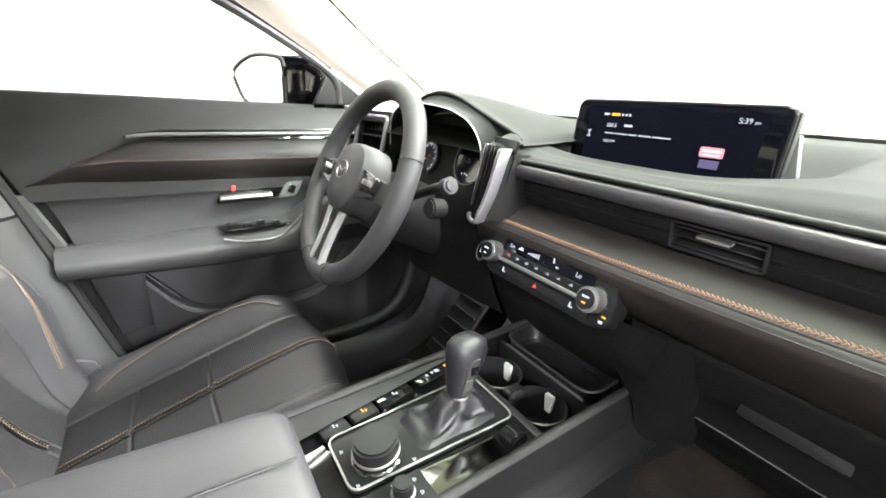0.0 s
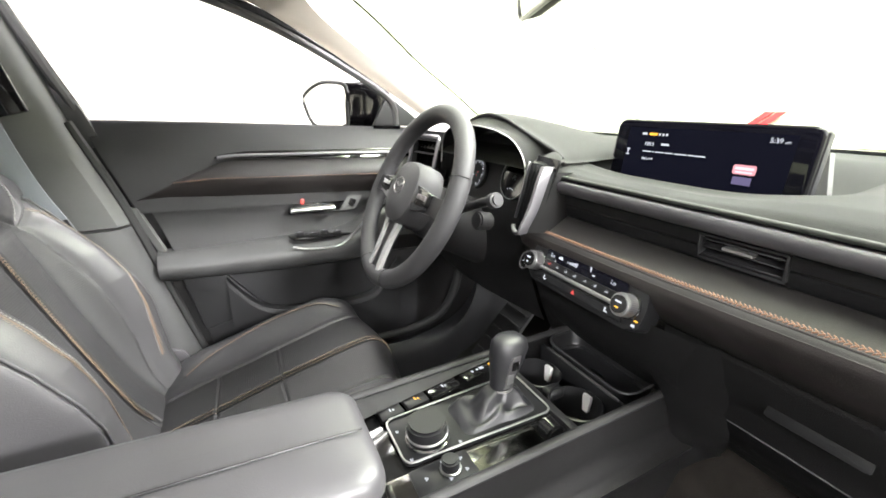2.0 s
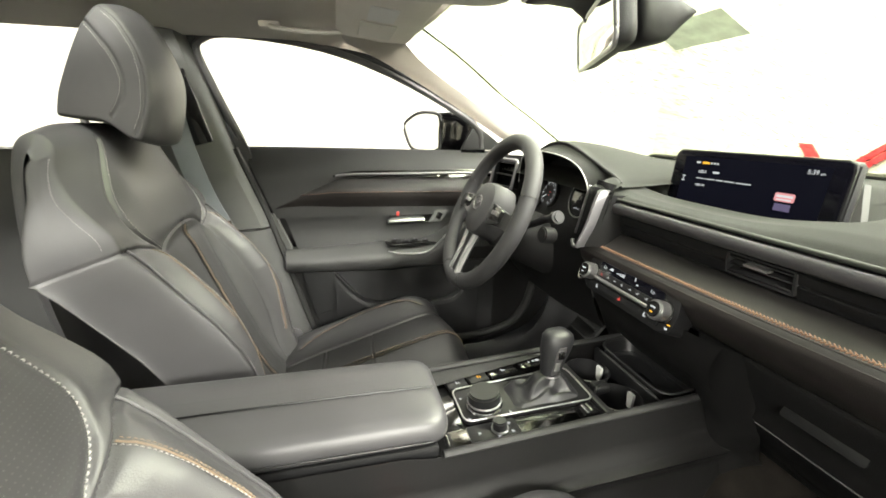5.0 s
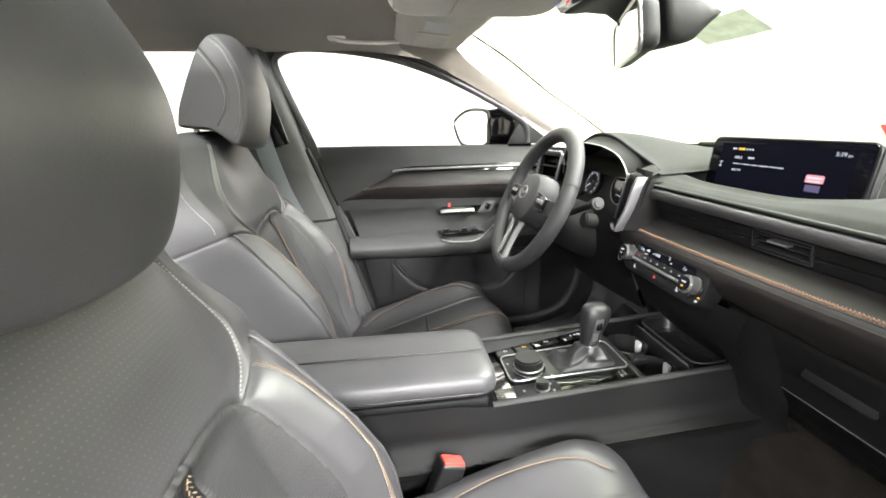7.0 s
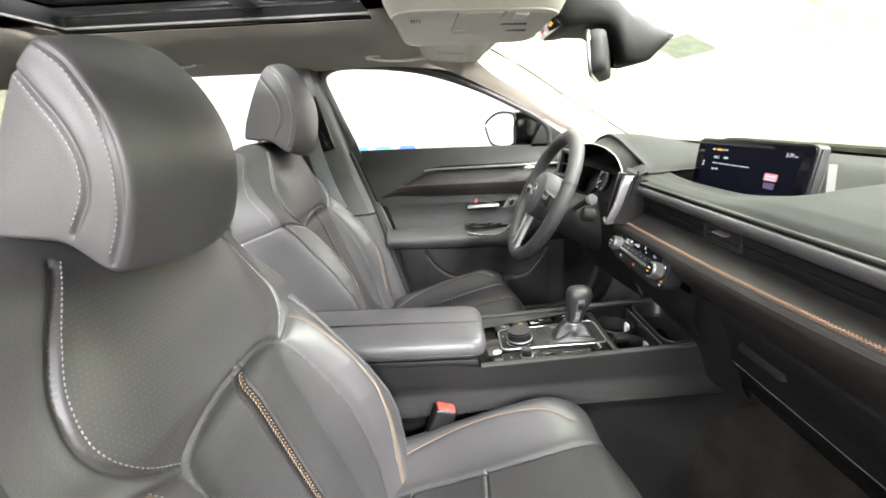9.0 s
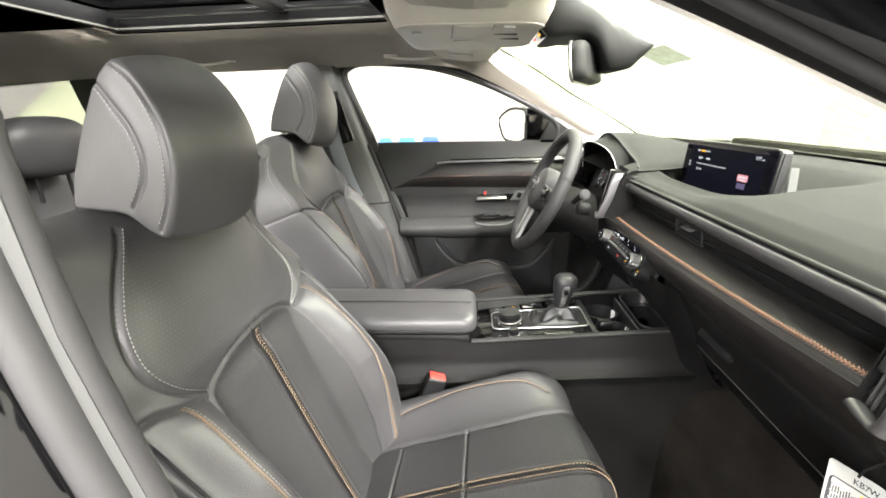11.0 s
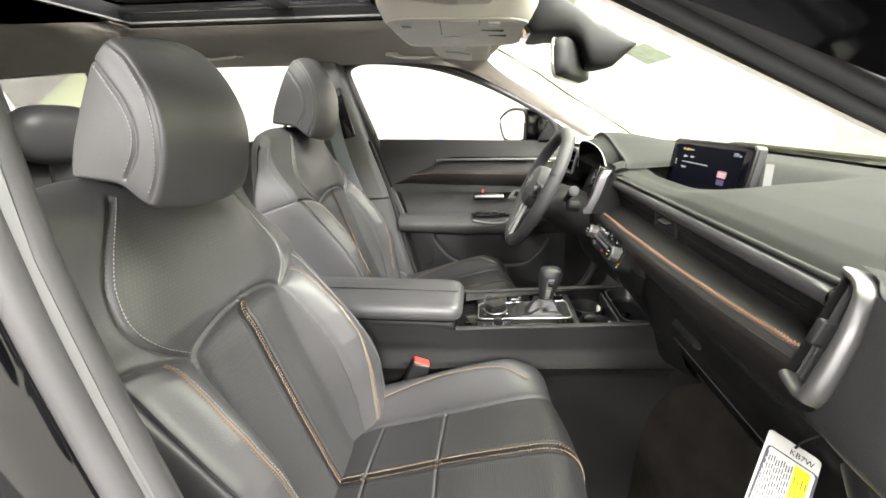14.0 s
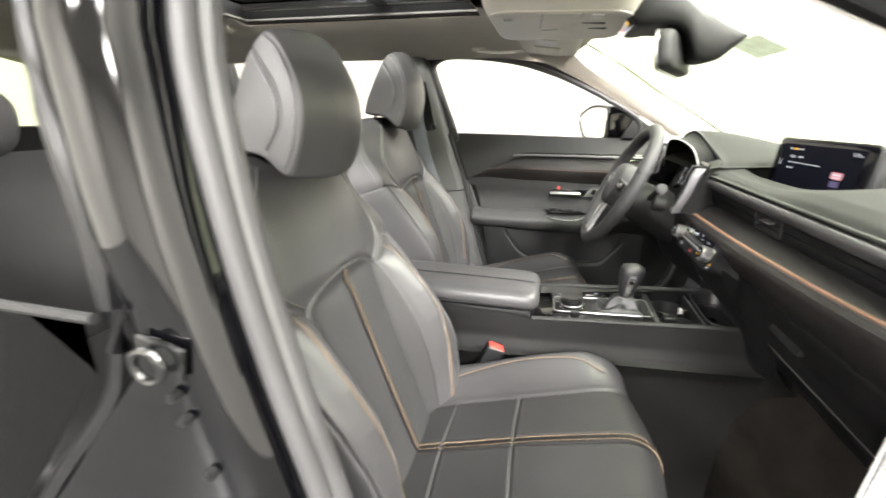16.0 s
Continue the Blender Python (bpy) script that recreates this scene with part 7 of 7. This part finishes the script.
def grab(x, y, z):
    g = thing("grab_handle", "pale grey grab handle folded against the roof edge", "grab handle", group="grab handles")
    s = 1 if x > 0 else -1
    part("bar", tube(spline([(x, y - 0.095, z + 0.012), (x - s * 0.018, y - 0.075, z - 0.004), (x - s * 0.024, y, z - 0.010), (x - s * 0.018, y + 0.075, z - 0.004), (x, y + 0.095, z + 0.012)], 24), 0.007, 10, 0.8), HEADLINER, g)
    for d in (-0.085, 0.085):
        part("mount", box((0.03, 0.045, 0.022), pose(x - s * 0.004, y + d, z + 0.006), 0.007), HEADLINER, g)


grab(-0.585, -0.08, 1.466)
grab(-0.585, -0.78, 1.474)

# interior mirror and its sensor shroud
rv = thing("interior_mirror", "black interior mirror on a wide sensor shroud at the windscreen", "interior mirror")
RM = pose(0.014, 0.302, 1.371, 97, 0, -22)
rv_out = rounded([(-0.120, -0.030), (0.120, -0.030), (0.112, 0.032), (-0.112, 0.032)], 0.022, 8)
part("housing", loft([[RM @ Vector((x * k, y * k, z)) for x, y in rv_out] for k, z in ((0.99, 0.012), (1.0, 0.006), (0.99, -0.002), (0.94, -0.009), (0.86, -0.012), (0.4, -0.014))]), PILLARDARK, rv, angle=40)
part("rim", tube([RM @ Vector((x * 0.985, y * 0.985, 0.012)) for x, y in rv_out], 0.003, 8, closed=True), SILVER, rv)
part("mirror_glass", prism([(x * 0.96, y * 0.96) for x, y in rv_out], 0.003, RM @ pose(0, 0, 0.010), 0.001), MIRROR, rv, "mirror glass")
part("stem", tube([(0.014, 0.318, 1.371), (0.014, 0.335, 1.378), (0.014, 0.345, 1.40)], 0.013, 12), SMOOTH, rv)
sh = []
for y, xl, xr, zt, zb in ((0.198, -0.045, 0.102, 1.462, 1.430), (0.217, -0.046, 0.104, 1.474, 1.409), (0.232, -0.048, 0.103, 1.474, 1.409), (0.25, -0.050, 0.100, 1.468, 1.412), (0.285, -0.050, 0.092, 1.452, 1.410), (0.302, -0.047, 0.083, 1.444, 1.398), (0.316, -0.044, 0.073, 1.438, 1.374), (0.326, -0.042, 0.066, 1.432, 1.360), (0.345, -0.040, 0.060, 1.424, 1.357), (0.368, -0.036, 0.056, 1.413, 1.361), (0.386, -0.031, 0.054, 1.405, 1.378), (0.402, -0.022, 0.050, 1.398, 1.393)):
    h_ = zt - zb
    sh.append([(xl + 0.006, y, zt), (xr - 0.006, y, zt), (xr, y, zt - 0.15 * h_), (xr + 0.001, y, zb + 0.45 * h_), (xr - 0.002, y, zb + 0.15 * h_), (xr - 0.008, y, zb + 0.03 * h_), (xr - 0.018, y, zb), (xl + 0.018, y, zb), (xl + 0.008, y, zb + 0.03 * h_), (xl + 0.002, y, zb + 0.15 * h_), (xl - 0.001, y, zb + 0.45 * h_), (xl, y, zt - 0.15 * h_)])
part("shroud", loft([[Vector(q) for q in r_] for r_ in sh]), PILLARDARK, rv, "long black sensor shroud", angle=50)
IM = pose(0.029, 0.2068, 1.4188, 132, 0, 0)
part("shroud_end", prism(rounded([(-0.066, -0.010), (0.066, -0.010), (0.066, 0.010), (-0.066, 0.010)], 0.005), 0.0022, IM, 0.0006), PIANO, rv, "dark warning display")
part("indicator", join(plate(0.030, 0.0005, 0.008, 0.005, IM @ pose(0, 0, 0.0023)), plate(0.042, 0.0015, 0.006, 0.005, IM @ pose(0, 0, 0.0023))), LIT_AMBER, rv, "amber lit warning")
part("indicator", join(plate(-0.028, 0.0, 0.010, 0.003, IM @ pose(0, 0, 0.0023)), plate(-0.010, 0.0, 0.005, 0.002, IM @ pose(0, 0, 0.0023))), LIT_RED, rv, "red lit warning")
stk = thing("windscreen_sticker", "opaque pale grey-green sticker on the inside of the windscreen", "sticker")
part("film", sheet(lambda u, v: (-0.034 + 0.118 * u, 0.404 + 0.050 * v, 1.3925 - 0.0239 * v), np.linspace(0, 1, 3), np.linspace(0, 1, 3), 0.0006), mat("sticker_film", (0.275, 0.292, 0.25), 0.7, mottle=0.2, mscale=60), stk)

# ---- hang tag on the glovebox ----
tag = thing("hang_tag", "white paper hang tag with a yellow notice hanging below the dashboard", "tag")
tx_ = (Vector((0.5532, 0.4559, 0.9674)) - Vector((0.5336, 0.415, 0.9882))).normalized()
ty_ = (Vector((0.5336, 0.415, 0.9882)) - Vector((0.5855, 0.3717, 0.947))).normalized()
tz_ = tx_.cross(ty_).normalized()
ty_ = tz_.cross(tx_)
TG = Matrix.Translation((0.5434, 0.4355, 0.9778)) @ Matrix((tx_, ty_, tz_)).transposed().to_4x4() @ Matrix.Diagonal((0.51, 0.51, 1, 1)) @ pose(0, -0.066, 0)
part("card", prism(rounded([(-0.046, -0.13), (0.046, -0.13), (0.046, 0.066), (-0.046, 0.066)], 0.008), 0.0008, TG, 0.0002), PAPER, tag)
part("border", tube([TG @ Vector((x, y, 0.001)) for x, y in rounded([(-0.043, -0.11), (0.038, -0.11), (0.044, 0.036), (-0.040, 0.036)], 0.008)], 0.0013, 4, 0.3, closed=True), INK, tag)
part("notice", plate(0.022, -0.040, 0.026, 0.14, TG @ pose(0, 0, 0.0011)), YELLOW, tag, "yellow printed notice")
GREYPRINT = mat("grey_print", (0.07, 0.07, 0.07), 0.7, mottle=0.1)
for i in range(11):
    y0_ = -0.104
    while y0_ < 0.018:
        l_ = 0.008 + 0.010 * ((i * 37 + int(y0_ * 1000) * 13) % 7) / 6
        part("caption", plate(-0.037 + 0.0042 * i, y0_ + l_ / 2, 0.0017, l_, TG @ pose(0, 0, 0.0012)), GREYPRINT, tag)
        y0_ += l_ + 0.0025
DARKYELLOW = mat("dark_yellow_print", (0.25, 0.20, 0.03), 0.7, mottle=0.1)
for i in range(4):
    for k in range(5):
        part("caption", plate(0.0125 + 0.0062 * i, -0.094 + 0.024 * k, 0.0022, 0.019 - 0.004 * ((k + i) % 3), TG @ pose(0, 0, 0.0018)), DARKYELLOW, tag)
text("KB7W", 0.015, TG @ pose(-0.006, 0.043, 0.0012), INK, tag)
part("string", tube([TG @ Vector((0.0, 0.058, 0.001)), TG @ Vector((0.004, 0.075, 0.004)), (0.545, 0.462, 0.998)], 0.0012, 6), SMOOTH, tag)

# ---- rear of the cabin ----
rs = thing("rear_seat", "black leather rear bench seat with headrests", "rear seat")
part("backrest", sheet(lambda u, v: (-0.64 + 1.28 * u, -1.02 - 0.20 * v - 0.03 * math.sin(math.pi * v) * math.cos(u * 6 * math.pi) * 0.4, 0.66 + 0.50 * v), np.linspace(0, 1, 40), np.linspace(0, 1, 20), 0.10), LEATHER, rs)
part("cushion", box((1.26, 0.50, 0.16), pose(0, -0.80, 0.65, 8), 0.05, 4), LEATHER, rs)
for hx in (-0.31, 0.31):
    hb = bmesh.new()
    bmesh.ops.create_uvsphere(hb, u_segments=40, v_segments=24, radius=1)
    for v in hb.verts:
        c = v.co
        v.co = Vector((0.135 * math.copysign(abs(c.x) ** 0.65, c.x), 0.055 * math.copysign(abs(c.y) ** 0.8, c.y), 0.085 * math.copysign(abs(c.z) ** 0.7, c.z)))
    hb.transform(pose(hx, -1.15, 1.235, -10))
    part("headrest", hb, LEATHER, rs, angle=80)
    for d in (-0.05, 0.05):
        part("post", cyl(0.006, 0.1, pose(hx + d, -1.155, 1.13), 12, 0), SMOOTH, rs)

# rear doors' windows, rear pillars and tailgate
for s in (-1, 1):
    q = "driver's" if s < 0 else "passenger's"
    if s < 0:
      w = part("window_3" if s < 0 else "window_4", sheet(lambda u, v: (s * (0.735 - 0.075 * v * v), -1.20 + 0.72 * u, 1.19 + 0.27 * v), np.linspace(0, 1, 40), np.linspace(0, 1, 40), 0.004), SIDEGLASS)
      tagged(w, f"rear side window behind the {q} seat", "car window", kind="structure")
      w.visible_shadow = False
    w = part("window_5" if s < 0 else "window_6", sheet(lambda u, v: (s * (0.715 - 0.075 * v * v), -1.72 + 0.40 * u, 1.20 + 0.24 * v), np.linspace(0, 1, 40), np.linspace(0, 1, 40), 0.004), REARGLASS)
    tagged(w, f"dark rear quarter window behind the {q} side", "car window", kind="structure")
    w.visible_shadow = False
    part_ = part("trim_7" if s < 0 else "trim_8", join(box((0.06, 0.12, 0.36), pose(s * 0.69, -1.26, 1.32, 14), 0.01), box((0.06, 0.30, 0.45), pose(s * 0.68, -1.90, 1.28, 8), 0.01)), PILLARDARK)
    tagged(part_, "dark rear pillar trim", "pillar trim", kind="structure")
    lowp = part("rear_door_trim" if s < 0 else "rear_quarter_trim", join(box((0.06, 0.86 if s < 0 else 0.4, 0.74), pose(s * 0.71, -0.86 if s < 0 else -1.5, 0.82), 0.015), box((0.06, 0.8, 0.74), pose(s * 0.70, -1.7, 0.82), 0.015)), DOORTOP)
    tagged(lowp, "dark rear side trim below the window", "side trim", kind="structure")
tagged(part("tailgate", join(box((1.36, 0.05, 0.75), pose(0, -2.08, 0.82), 0.02), box((0.2, 0.06, 0.5), pose(-0.64, -2.06, 1.3, 12), 0.02), box((0.2, 0.06, 0.5), pose(0.64, -2.06, 1.3, 12), 0.02)), PILLARDARK), "dark inner tailgate trim", "tailgate", kind="structure")
w = part("window_7", sheet(lambda u, v: (-0.60 + 1.2 * u, -2.10 + 0.12 * v, 1.18 + 0.28 * v), np.linspace(0, 1, 40), np.linspace(0, 1, 40), 0.004), REARGLASS)
tagged(w, "tinted rear window of the tailgate", "car window", kind="structure")
w.visible_shadow = False

# ---- passenger doorway ----
bp2 = lambda z: np.interp(z, [0.40, 0.50, 0.70, 0.95, 1.08, 1.20, 1.31, 1.40, 1.47], [0.085, 0.06, 0.010, -0.052, -0.088, -0.114, -0.128, -0.118, -0.11])
bx2 = lambda z: np.interp(z, [0.40, 0.95, 1.20, 1.31, 1.40, 1.47], [0.69, 0.702, 0.697, 0.690, 0.68, 0.672])
inner = part("trim_9", loft([[(bx2(z) + 0.002, bp2(z) + 0.006, z), (bx2(z) - 0.022, bp2(z) - 0.008, z), (bx2(z) - 0.042, bp2(z) - 0.030, z), (bx2(z) - 0.048, bp2(z) - 0.045, z), (bx2(z) - 0.045, bp2(z) - 0.08, z), (bx2(z) + 0.012, bp2(z) - 0.082, z), (bx2(z) + 0.012, bp2(z) - 0.01, z)] for z in np.linspace(0.45, 1.47, 24)]), TRIMGREY)
tagged(inner, "grey-black centre pillar trim beside the passenger seat", "pillar trim", kind="structure")
flare = lambda z: 1.1 * max(0.0, 1.10 - z)
outer = thing("centre_pillar", "gloss black painted centre pillar with a door striker", "car pillar")
part("panel", loft([[(bx2(z) + 0.014, bp2(z) - 0.010, z), (bx2(z) + 0.030, bp2(z) - 0.014, z), (bx2(z) + 0.044, bp2(z) - 0.022, z), (bx2(z) + 0.050, bp2(z) - 0.030, z), (bx2(z) + 0.053, bp2(z) - 0.048, z), (bx2(z) + 0.052, bp2(z) - 0.068 - flare(z), z), (bx2(z) + 0.046, bp2(z) - 0.075 - flare(z), z), (bx2(z) + 0.014, bp2(z) - 0.075 - flare(z), z)] for z in np.linspace(0.40, 1.46, 36)]), PAINT, outer, "gloss black paint")
part("seal", tube(spline([(bx2(z) + 0.044, bp2(z) - 0.082 - flare(z), z) for z in np.linspace(0.42, 1.45, 12)], 40), 0.008, 8), SMOOTH, outer)
part("striker", join(torus(0.011, 0.003, pose(0.766, -0.138, 1.112, 0, 90, 0), 24, 8), box((0.005, 0.036, 0.026), pose(0.756, -0.138, 1.112, -12), 0.004)), mat("blackened_steel", (0.05, 0.05, 0.05), 0.25, 0.9, mottle=0.15), outer, "chrome door striker")
for dz in (0.0, -0.018, -0.06):
    part("bolt", cyl(0.004, 0.008, pose(0.757, -0.133 - dz * 0.3, 1.085 + dz, 0, 90, 0), 12, 0.001), SMOOTH, outer)
rd = thing("rear_door", "closed gloss black painted rear door behind the centre pillar", "car door")
part("outer_skin", sheet(lambda u, v: (0.758 + 0.030 * math.sin(math.pi * (1 - v) * 0.6) * min(1, u * 6), (bp2(0.42 + 0.71 * v) - 0.094 - flare(0.42 + 0.71 * v)) * (1 - u) - 1.32 * u, 0.42 + 0.71 * v), np.linspace(0, 1, 24), np.linspace(0, 1, 20), 0.012), PAINT, rd, "gloss black paint", angle=60)
part("waist_seal", tube([(0.757, -0.185 - 1.13 * u, 1.134) for u in np.linspace(0, 1, 12)], 0.004, 8), PILLARDARK, rd)
ap = thing("windscreen_pillar", "gloss black painted windscreen pillar above the open doorway", "car pillar")
AP = spline([(0.690, -0.06, 1.462), (0.708, 0.05, 1.394), (0.731, 0.17, 1.338), (0.748, 0.30, 1.282), (0.762, 0.45, 1.21), (0.78, 0.62, 1.13)], 30)
part("panel", loft([[p + Vector((0.0, -0.005, -0.010)), p + Vector((0.022, 0.0, 0.0)), p + Vector((0.034, 0.02, 0.03)), p + Vector((0.050, 0.06, 0.09)), p + Vector((0.0, 0.10, 0.13)), p + Vector((-0.05, 0.09, 0.10)), p + Vector((-0.03, 0.0, 0.02))] for p in AP]), PAINT, ap, "gloss black paint")
pbelt = thing("seat_belt", "grey webbing seat belt beside the front passenger seat", "seat belt")
pw_ = spline([(0.655, -0.178, 1.06), (0.652, -0.152, 0.98), (0.648, -0.122, 0.89), (0.645, -0.095, 0.78), (0.645, -0.07, 0.66)], 20)
part("webbing", loft([[p + Vector((0.0, -0.022, -0.006)), p + Vector((0.0, 0.022, 0.006)), p + Vector((0.002, 0.022, 0.006)), p + Vector((0.002, -0.022, -0.006))] for p in pw_]), BELT, pbelt, "grey woven webbing")
sill = thing("door_sill", "black sill plate along the open passenger doorway", "sill")
part("plate", box((0.10, 1.1, 0.05), pose(0.70, 0.22, 0.42), 0.012), PLASTIC, sill)
part("outer_skin", box((0.06, 3.2, 0.22), pose(0.80, -0.3, 0.34), 0.02), PAINT, sill)
roofrail = part("roof_rail", loft([[(0.66, y, 1.47), (0.70, y, 1.475), (0.715, y, 1.50), (0.69, y, 1.56), (0.64, y, 1.60), (0.62, y, 1.56)] for y in np.linspace(-1.9, 0.0, 12)]), PAINT)
tagged(roofrail, "black painted roof edge over the doorways", "roof edge", kind="structure")
roofrail2 = part("roof_rail_west", loft([[(-0.66, y, 1.47), (-0.70, y, 1.475), (-0.715, y, 1.50), (-0.69, y, 1.56), (-0.64, y, 1.60), (-0.62, y, 1.56)] for y in np.linspace(-1.9, 0.0, 12)]), PAINT)
tagged(roofrail2, "black painted roof edge over the driver's door", "roof edge", kind="structure")
